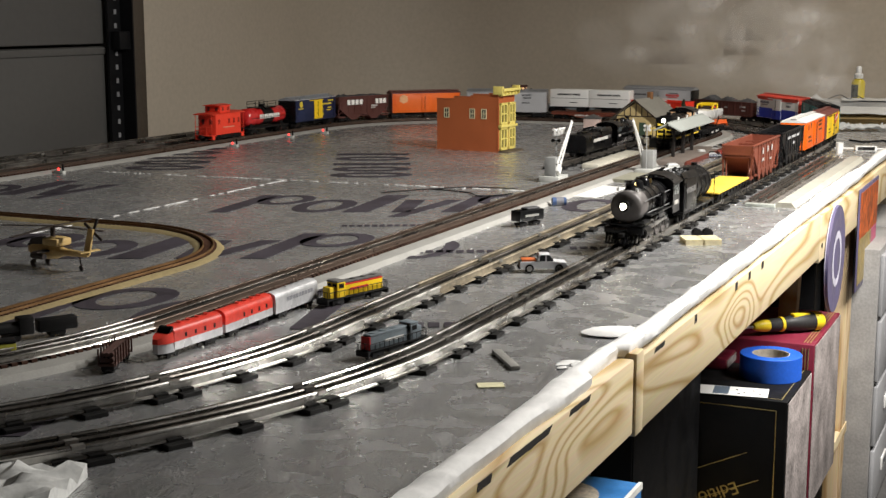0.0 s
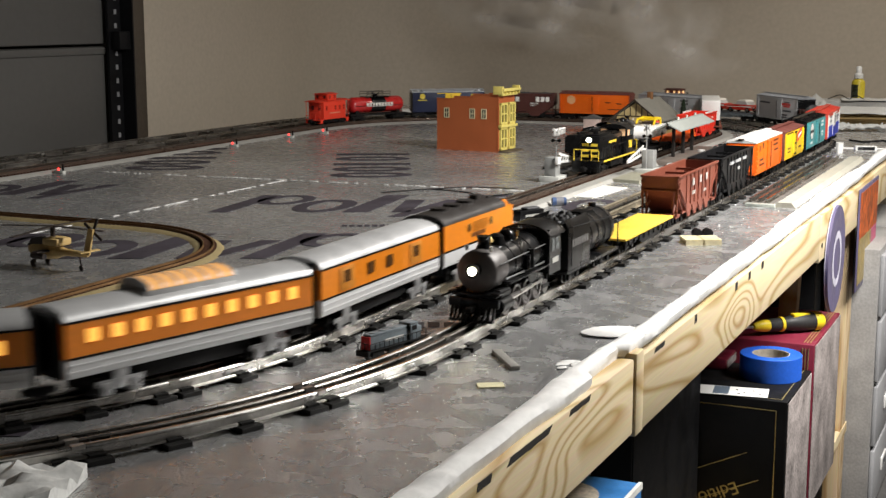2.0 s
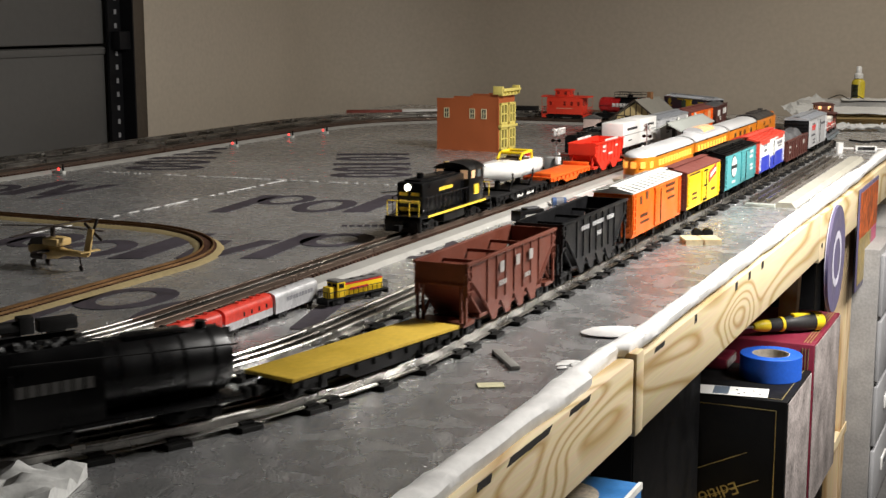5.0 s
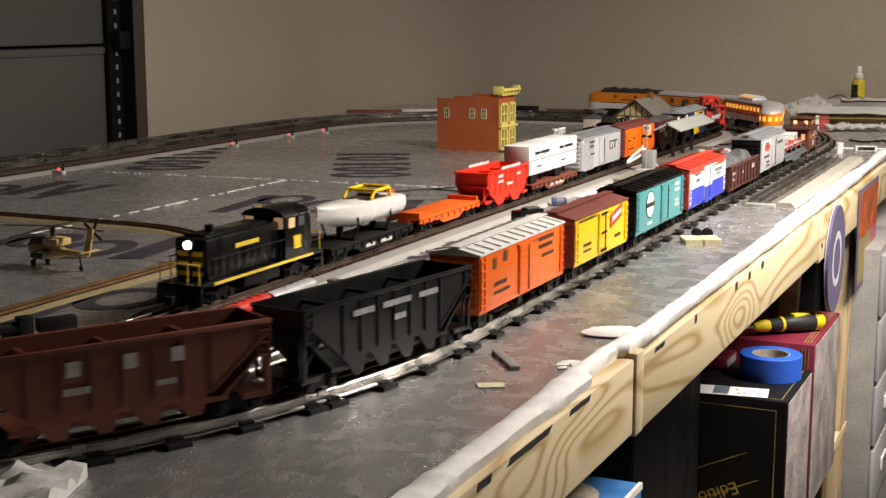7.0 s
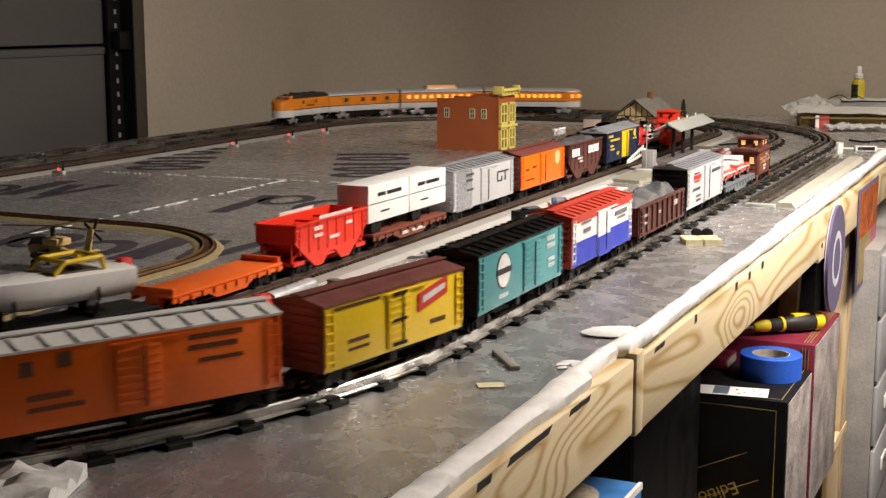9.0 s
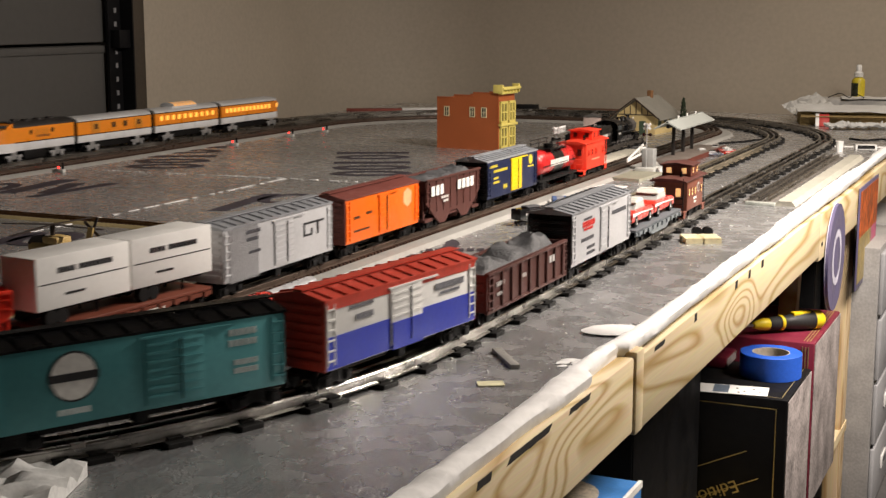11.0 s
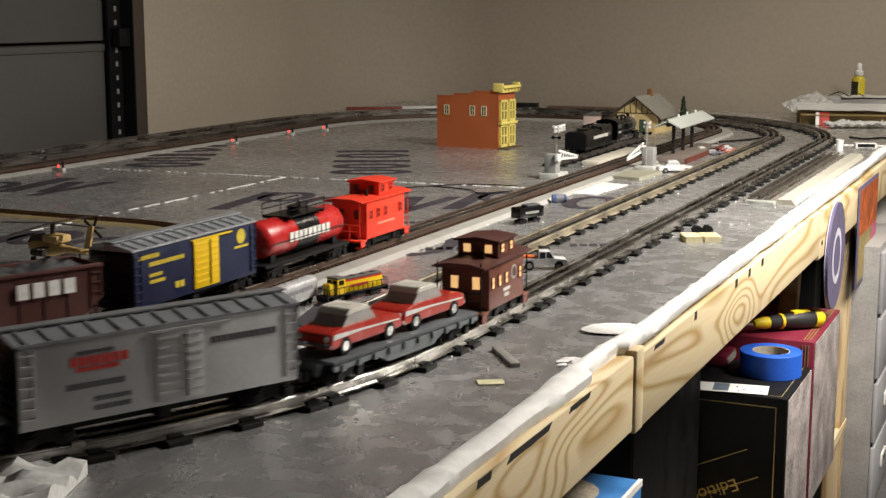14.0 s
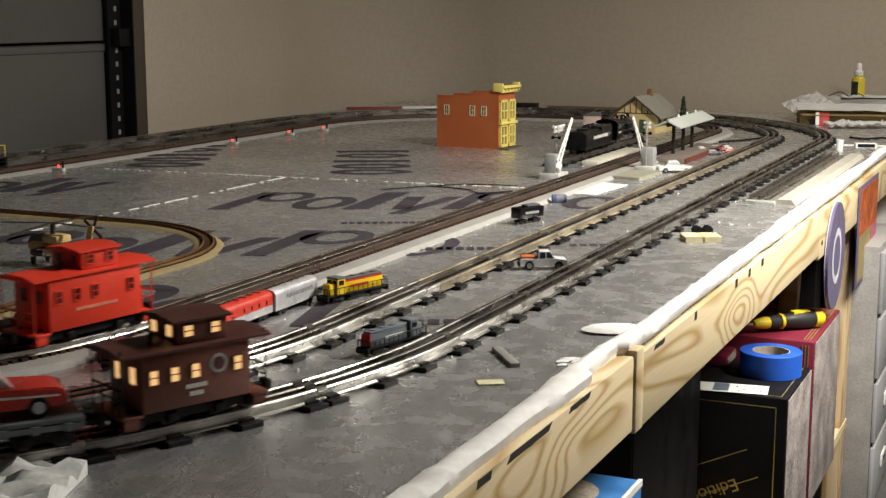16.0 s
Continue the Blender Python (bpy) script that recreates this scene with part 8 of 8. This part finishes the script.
def crossing(x, y, turn, lattice):
    t = thing("crossing_gate", "toy level crossing gate with crossbuck and white lattice arm", "crossing gate", "gates of the crossing", at=pose(x, y, 0, 0, 0, turn))
    part("base", box(B(), -0.024, 0.024, -0.034, 0.034, 0, 0.014, 0.001), PALEBASE, t)
    part("motor_box", box(B(), -0.014, 0.014, -0.026, 0.006, 0.014, 0.058, 0.001), GREYCAST, t)
    pole = part("pole", rod(B(), (0, 0.016, 0.014), (0, 0.016, 0.122), 0.0016, 8), mat("silver pole", (0.5, 0.5, 0.5), 0.4, 0.5), t)
    for a in (-38, 38):
        part("crossbuck_blade", box(B(), -0.011, 0.011, -0.0008, 0.0008, -0.003, 0.003, m=pose(0, 0.0135, 0.114, 0, a, 0) @ pose(0, 0, 0)), WHITEB, pole)
    bm = B()
    for sx in (-1, 1):
        rod(bm, (sx * 0.008, 0.012, 0.094), (sx * 0.008, 0.016, 0.094), 0.004, 12)
    box(bm, -0.010, 0.010, 0.014, 0.017, 0.0925, 0.0955)
    part("flasher", bm, BLACKP, pole)
    arm = B()
    for z in (0.0, 0.016):
        sideplate(arm, [(-0.02, z * 1.2 - 0.0028), (0.115, z * 0.25 - 0.002), (0.115, z * 0.25 + 0.002), (-0.02, z * 1.2 + 0.0028)], -0.0014, 0.0014)
    for k in range(7):
        y0 = k * 0.017 - 0.01
        h = 0.016 * (1.1 - 0.8 * (y0 + 0.02) / 0.135)
        sideplate(arm, [(y0, 0), (y0 + 0.003, 0), (y0 + 0.013, h), (y0 + 0.010, h)], -0.0009, 0.0009)
    box(arm, -0.005, 0.005, -0.034, -0.014, -0.006, 0.012, 0.002)
    a = part("gate_arm", arm, WHITEB, t, "white lattice arm")
    a.location = (0.017, 0.004, 0.046)
    GATES.append(a)
    if lattice:
        bm = box(B(), -0.0012, 0.0012, 0.0, 0.075, 0.118, 0.1215)
        for k in range(9):
            box(bm, -0.0008, 0.0008, 0.002 + k * 0.0088, 0.0045 + k * 0.0088, 0.106, 0.118)
        part("sign_lattice", bm, WHITEB, t, "white lattice sign")
    return t


crossing(-1.082, 2.985, 0, True)
crossing(-0.921, 3.215, 180, False)
bm = slab(B(), [(-0.975, 3.03), (-0.885, 3.02), (-0.875, 3.18), (-0.972, 3.19)], 0.0, 0.007)
solid("crossing_ramp", bm, mat("ramp drab", (0.26, 0.25, 0.19), 0.75), "drab grey-green crossing ramp between the tracks", "ramp")
bm = slab(B(), [(-0.958, 2.74), (-0.90, 2.74), (-0.885, 2.93), (-0.955, 2.95)], 0.0002, 0.0016)
solid("white_card", bm, WHITEB, "white card strip lying beside the roadbed", "card")

# ---------------------------------------------------------------- loose track by the edge
st = thing("spare_track", "spare straight track pieces lying beside the table edge", "spare track")
for x, m in ((-0.580, RAILDARK), (-0.563, RAILDARK), (-0.546, STEEL)):
    part("rail", prism(B(), [(x + a, 0.004 + z * 0.7) for a, z in RAILP], 2.79, 3.74), m, st)
part("tie_strip", box(B(), -0.592, -0.534, 2.78, 3.75, 0, 0.004), mat("grey brown ties", (0.13, 0.115, 0.10), 0.7, var=0.35, fine=80), st)
solid("roadbed_strip", prism(B(), [(-0.526, 0), (-0.482, 0), (-0.49, 0.010), (-0.518, 0.010)], 2.76, 3.76), mat("pale roadbed", (0.38, 0.36, 0.30), 0.8, var=0.12), "loose strip of pale foam roadbed", "roadbed")
solid("plastic_clip", box(B(), -0.03, 0.03, -0.008, 0.008, 0, 0.007, 0.001), mat("clear grey clip", (0.4, 0.42, 0.38), 0.3), "clear grey plastic clip at the track ends", "clip", at=pose(-0.552, 2.755, 0.0))
t = thing("white_cup", "small white plastic cap standing by the track", "cap", at=pose(-0.572, 3.93, 0))
bm = B()
lathe(bm, [(0.009, 0), (0.0115, 0.03), (0.0105, 0.03), (0.0085, 0.003)], seg=16)
part("cap", bm, WHITEB, t)
t = thing("wall_plug", "small black and white terminal block by the edge", "terminal block", at=pose(-0.515, 4.03, 0, 0, 0, 20))
part("case", box(B(), -0.03, 0.03, -0.012, 0.012, 0, 0.014, 0.001), WHITEB, t)
part("face", box(B(), -0.024, 0.024, -0.0128, -0.012, 0.002, 0.012), BLACKP, t)
t = thing("white_strip", "thin white strip lying across the board end", "strip", at=pose(-0.52, 4.09, 0, 0, 0, 12))
part("strip", box(B(), -0.09, 0.06, -0.004, 0.004, 0, 0.003), WHITEB, t)


def cable(label, pts, r=0.003):
    bm = B()
    seg = []
    for i in range(len(pts) - 1):
        p0, p1, p2, p3 = (Vector(pts[max(0, min(len(pts) - 1, i + d))]) for d in (-1, 0, 1, 2))
        for k in range(8):
            u = k / 8
            seg.append(0.5 * ((2 * p1) + (p2 - p0) * u + (2 * p0 - 5 * p1 + 4 * p2 - p3) * u * u + (3 * p1 - p0 - 3 * p2 + p3) * u ** 3))
    seg.append(Vector(pts[-1]))
    for a, b in zip(seg, seg[1:]):
        rod(bm, a, b, r, 6)
    return solid("cable", bm, UNDER, label, "cable", "cables on the board")


cable("black cable lying across the board", [(-0.93, 4.0, 0.003), (-0.88, 4.08, 0.003), (-0.85, 4.16, 0.003), (-0.83, 4.2, 0.003)])
cable("black cable looping at the board's end", [(-0.60, 4.32, 0.003), (-0.55, 4.28, 0.003), (-0.50, 4.34, 0.003), (-0.47, 4.22, 0.003)])
cable("thin dark wire curled on the board", [(-1.28, 2.72, 0.002), (-1.18, 2.70, 0.002), (-1.12, 2.64, 0.004), (-1.08, 2.72, 0.002)], 0.0014)
cable("thin dark wire by the inner track", [(-1.35, 2.62, 0.002), (-1.22, 2.78, 0.002), (-1.10, 2.80, 0.002)], 0.0012)

# ---------------------------------------------------------------- clutter beyond the far curve
CARD = mat("tan cardboard", (0.34, 0.24, 0.10), 0.75, var=0.15)
t = thing("cardboard_box", "flat tan cardboard box beyond the far curve", "box", at=pose(-0.66, 4.92, 0, 0, 0, 14))
part("body", box(B(), -0.20, 0.20, -0.06, 0.08, 0, 0.055, 0.002), CARD, t)
part("flap", box(B(), -0.20, 0.20, -0.11, -0.061, 0.048, 0.0505, m=pose(0, 0, 0.0, 8)), CARD, t)
t = thing("packing_box", "low pale box at the end wall carrying the bottle", "box", at=pose(-0.66, 5.16, 0, 0, 0, 4))
part("body", box(B(), -0.24, 0.30, -0.09, 0.09, 0, 0.075, 0.003), mat("pale card", (0.45, 0.44, 0.42), 0.8, var=0.1), t)


def crumple(name, label, at, sx, sy, h, seed, n=14):
    bm = B()
    vs = [[bm.verts.new(((i / n - 0.5) * sx + 0.006 * noise.noise(Vector((i, j, seed))), (j / n - 0.5) * sy, h * (0.5 + noise.noise(Vector((i * 0.45, j * 0.5, seed))) * 0.9 + 0.4 * noise.noise(Vector((i * 1.1, j * 1.2, seed + 5)))))) for i in range(n + 1)] for j in range(n + 1)]
    for j in range(n):
        for i in range(n):
            bm.faces.new((vs[j][i], vs[j][i + 1], vs[j + 1][i + 1], vs[j + 1][i]))
    ex = bmesh.ops.extrude_face_region(bm, geom=list(bm.faces))
    for v in (g for g in ex["geom"] if isinstance(g, bmesh.types.BMVert)):
        v.co.z -= 0.0012
    return solid(name, bm, mat("white paper", (0.52, 0.52, 0.50), 0.85, var=0.06), label, "paper", "papers beyond the curve", at=at, smooth=False)


crumple("paper_sheet", "white paper sheet draped over the cardboard box", pose(-0.66, 4.87, 0.056, 7, 0, 14), 0.40, 0.13, 0.006, 3)
crumple("paper_sheet", "white paper folded up behind the cardboard box", pose(-0.85, 5.02, 0.052, 14, -18, 30), 0.14, 0.16, 0.010, 8)
crumple("paper_sheet", "white paper spread over the low box", pose(-0.58, 5.15, 0.078, 0, 0, 10), 0.34, 0.15, 0.006, 12)
crumple("crumpled_wrap", "crumpled white plastic wrap beside the track", pose(-0.635, 4.70, 0.006, 0, 0, 25), 0.20, 0.07, 0.020, 21, 18)
t = thing("red_packet", "red and white packet leaning on the cardboard box", "packet", at=pose(-0.745, 4.775, 0.0005, -20, 0, 14))
part("sleeve", box(B(), -0.030, 0.012, -0.003, 0.003, 0, 0.044, 0.001), mat("packet red", (0.5, 0.03, 0.02), 0.5), t)
part("band", box(B(), -0.034, -0.022, -0.0036, 0.0036, 0, 0.0445), WHITEB, t)
cable("tangled dark wire behind the paper", [(-0.78, 5.02, 0.085), (-0.74, 5.03, 0.10), (-0.71, 5.05, 0.085), (-0.69, 5.04, 0.10), (-0.66, 5.06, 0.085)], 0.0016)

bot = thing("spray_bottle", "small yellow and black spray bottle with clear cap", "bottle", at=pose(-0.70, 5.19, 0.0752))
bm = B()
lathe(bm, [(0.022, 0), (0.024, 0.002), (0.024, 0.062), (0.022, 0.068), (0.013, 0.076)], seg=24)
part("body", bm, mat("bottle yellow", (0.6, 0.48, 0.04), 0.45), bot)
bm = B()
vs = [[bm.verts.new((0.0244 * math.cos(a), 0.0244 * math.sin(a), z)) for a in np.linspace(-3.0, -1.45, 12)] for z in (0.008, 0.056)]
for i in range(11):
    bm.faces.new((vs[0][i], vs[0][i + 1], vs[1][i + 1], vs[1][i]))
ex = bmesh.ops.extrude_face_region(bm, geom=list(bm.faces))
for v in (g for g in ex["geom"] if isinstance(g, bmesh.types.BMVert)):
    v.co.xy *= 1.02
part("label", bm, mat("bottle green black", (0.03, 0.035, 0.02), 0.35), bot, "dark printed label")
bm = B()
lathe(bm, [(0.013, 0.076), (0.0165, 0.078), (0.0165, 0.092), (0.010, 0.098), (0.010, 0.118), (0.007, 0.122)], seg=20)
part("cap", bm, mat("cloudy cap", (0.72, 0.72, 0.70), 0.3), bot, "cloudy clear cap")
bm = B()
for k in range(9):
    lathe(bm, [(0.020, 0), (0.026, 0.006), (0.026, 0.012), (0.020, 0.018)], (0, 0, k * 0.019), 16)
solid("ribbed_hose", bm, mat("dark blue hose", (0.012, 0.012, 0.04), 0.45), "dark blue ribbed hose standing by the wall", "hose", at=pose(-0.515, 5.03, 0.0))
for x0, y0, a, l, w, h, m, lab in ((-2.50, 4.80, 28, 0.22, 0.03, 0.010, mat("box red brown", (0.22, 0.05, 0.035), 0.6), "flat red-brown track box by the wall"), (-2.33, 4.90, 26, 0.17, 0.035, 0.012, WHITEB, "flat white track box by the wall"),
                                   (-2.05, 5.08, 8, 0.26, 0.06, 0.022, UNDER, "long dark flat box by the end wall"), (-1.62, 5.10, 2, 0.5, 0.05, 0.014, mat("brown strip", (0.15, 0.08, 0.05), 0.7), "long brown strip by the end wall"),
                                   (-1.70, 5.02, 3, 0.6, 0.02, 0.008, WHITEB, "thin white strip by the end wall")):
    solid("track_box", box(B(), -l / 2, l / 2, -w / 2, w / 2, 0, h, 0.001), m, lab, "box", "flat boxes by the end wall", at=pose(x0, y0, 0, 0, 0, a))

# small red track lamps inside the far straight
for x, y in ((-2.222, 3.37), (-2.222, 3.69), (-2.20, 3.87), (-2.235, 2.62)):
    t = thing("track_signal", "tiny track signal with a glowing red lamp", "track signal", "signals by the inner track", at=pose(x, y, 0))
    part("foot", box(B(), -0.014, 0.014, -0.006, 0.006, 0, 0.008, 0.001), PALEBASE, t)
    part("post", box(B(), 0.008, 0.012, -0.002, 0.002, 0.008, 0.024), UNDER, t)
    bm = B()
    bmesh.ops.create_uvsphere(bm, u_segments=10, v_segments=6, radius=0.0035, matrix=pose(-0.004, 0, 0.0115))
    part("lamp", bm, mat("red lamp", (1.0, 0.04, 0.03), 0.3, glow=3.0), t, "glowing red lamp")


# ---------------------------------------------------------------- drifting smoke
SMOKE_MAT = bpy.data.materials.new("thin smoke")
SMOKE_MAT.use_nodes = True
_n, _l = SMOKE_MAT.node_tree.nodes, SMOKE_MAT.node_tree.links
_b = _n["Principled BSDF"]
_b.inputs["Base Color"].default_value = (0.85, 0.85, 0.86, 1)
_b.inputs["Roughness"].default_value = 1.0
_b.inputs["Specular IOR Level"].default_value = 0.0
_tc, _mp, _gr, _no, _mu, _mr = (_n.new("ShaderNode" + k) for k in ("TexCoord", "Mapping", "TexGradient", "TexNoise", "Math", "MapRange"))
_gr.gradient_type = "SPHERICAL"
_mp.inputs["Scale"].default_value = (4.0, 4.0, 6.5)
_no.inputs["Scale"].default_value, _no.inputs["Detail"].default_value, _no.inputs["Distortion"].default_value = 4.0, 3, 0.8
_mr.inputs["From Min"].default_value, _mr.inputs["From Max"].default_value = 0.38, 0.75
_mr.inputs["To Max"].default_value = 0.40
_mu.operation = "MULTIPLY"
_l.new(_tc.outputs["Object"], _mp.inputs["Vector"])
_l.new(_mp.outputs[0], _gr.inputs["Vector"])
_l.new(_tc.outputs["Object"], _no.inputs["Vector"])
_l.new(_no.outputs["Fac"], _mr.inputs["Value"])
_l.new(_mr.outputs[0], _mu.inputs[0])
_l.new(_gr.outputs["Fac"], _mu.inputs[1])
_tr, _mx, _tp, _ad = (_n.new("ShaderNode" + k) for k in ("BsdfTranslucent", "MixShader", "BsdfTransparent", "AddShader"))
_tr.inputs["Color"].default_value = (0.9, 0.9, 0.9, 1)
_l.new(_b.outputs[0], _ad.inputs[0])
_l.new(_tr.outputs[0], _ad.inputs[1])
_l.new(_mu.outputs[0], _mx.inputs["Fac"])
_l.new(_tp.outputs[0], _mx.inputs[1])
_l.new(_ad.outputs[0], _mx.inputs[2])
_l.new(_mx.outputs[0], _n["Material Output"].inputs["Surface"])
SMOKE = []


def smoke_wisp(k):
    bm = B()
    nx, nz = 18, 14
    vs = [[bm.verts.new(((i / nx - 0.5) * 0.56, 0.05 * noise.noise(Vector((i * 0.35, j * 0.35, k * 3.1))), (j / nz - 0.5) * 0.36)) for i in range(nx + 1)] for j in range(nz + 1)]
    for j in range(nz):
        for i in range(nx):
            bm.faces.new((vs[j][i], vs[j][i + 1], vs[j + 1][i + 1], vs[j + 1][i]))
    return solid("smoke_wisp", bm, SMOKE_MAT, "thin grey wisp of drifting engine smoke", "smoke", "wisps of smoke")


for k in range(7):
    SMOKE.append((smoke_wisp(k), -0.75 - 0.13 * k + 0.05 * (k % 3), 4.75 + 0.06 * k, 0.20 + 0.045 * ((k * 5) % 7), 0.9 + 0.08 * ((k * 3) % 5)))


# ---------------------------------------------------------------- motion of the trains
def shift(table, t):
    """Smooth distance run at t from a table of (seconds, metres)."""
    for (t0, d0), (t1, d1) in zip(table, table[1:]):
        if t <= t1:
            return d0 + (d1 - d0) * (t - t0) / (t1 - t0)
    return table[-1][1]


def car_pose(path, s, bogie):
    """Bogies at both ends ride the loop; a negative distance turns the vehicle round."""
    f, r = path.at(s + bogie), path.at(s - bogie)
    d, c = f - r, (f + r) / 2
    return pose(c.x, c.y, 0, 0, 0, math.degrees(math.atan2(-d.x, d.y)))


RUN_A = [(0, 2.142), (3.5, 1.068), (7, 0.0), (9, -0.634), (12.5, -1.724), (14.5, -2.33), (16, -2.70)]
RUN_B = [(0, -2.25), (0.5, -1.935), (1.5, -1.335), (2.5, -0.672), (4, 0.37), (8, 3.035), (9, 3.735), (11.5, 5.42), (13, 6.45), (14, 7.08), (16, 8.1)]
RUN_C = [(0, 2.95), (3.5, 1.822), (7, 0.70), (9, 0.0), (12.5, -1.27), (16, -2.485)]


def motions():
    times = [i / 10 for i in range(0, 161, 2)]
    for train, path, run in ((TRAIN_A, PA, RUN_A), (TRAIN_B, PB, RUN_B), (TRAIN_C, PC, RUN_C)):
        rows = {}
        for ob, u, bogie in train:
            if not isinstance(u, float):
                walk(ob, [(t, m @ bogie) for t, m in rows[u]])
                continue
            rows[ob] = [(t, car_pose(path, u - path.yf + shift(run, t), bogie)) for t in times]
            walk(ob, rows[ob])
    # crossing gates: up, down while the inner freight passes, up again
    for arm in GATES:
        up, down = pose(0.017, 0.004, 0.046, 50), pose(0.017, 0.004, 0.046, -4)
        walk(arm, [(0, up), (0.6, up), (0.8, pose(0.017, 0.004, 0.046, 40)), (1.1, pose(0.017, 0.004, 0.046, 2)), (1.3, down), (14.9, down), (15.2, pose(0.017, 0.004, 0.046, 16)), (15.6, pose(0.017, 0.004, 0.046, 44)), (15.8, up), (16, up)])
    # smoke drifts along the end wall, rises and leaves the view
    for ob, x, y, z, v in SMOKE:
        walk(ob, [(t, pose(x - 0.27 * v * t, y, z + 0.012 * v * t + 0.022 * v * t * t if t < 7 else z + 1.1 * v + 0.01 * t, 0, 6 * t, 24)) for t in (0, 1, 2, 3, 4, 5, 6, 6.9)]
             + [(16, pose(x - 0.27 * v * 7, y, z + 1.05 * v, 0, 45, 24))])
    # driving wheels and rods of the steam locomotive
    steps = [i / 15 for i in range(0, 241)]
    turns = [math.degrees((RUN_A[0][1] - shift(RUN_A, t)) / DRIVER_R) for t in steps]
    for w, y in DRIVERS:
        walk(w, [(t, pose(0, y, RZ + DRIVER_R, -a)) for t, a in zip(steps, turns)])
    for w, sx in RODS:
        lead = 0 if sx > 0 else 90
        rows = []
        for t, a in zip(steps, turns):
            u = radians(lead - a)
            dy, dz = 0.0075 * math.cos(u), 0.0075 * math.sin(u)
            if abs(sx) == 1:
                rows.append((t, pose(0, dy, RZ + DRIVER_R + dz)))
            else:
                rows.append((t, pose(0, 0.002 + dy, RZ + DRIVER_R + dz, math.degrees(math.asin((0.004 - dz) / 0.07)))))
        walk(w, rows)


motions()
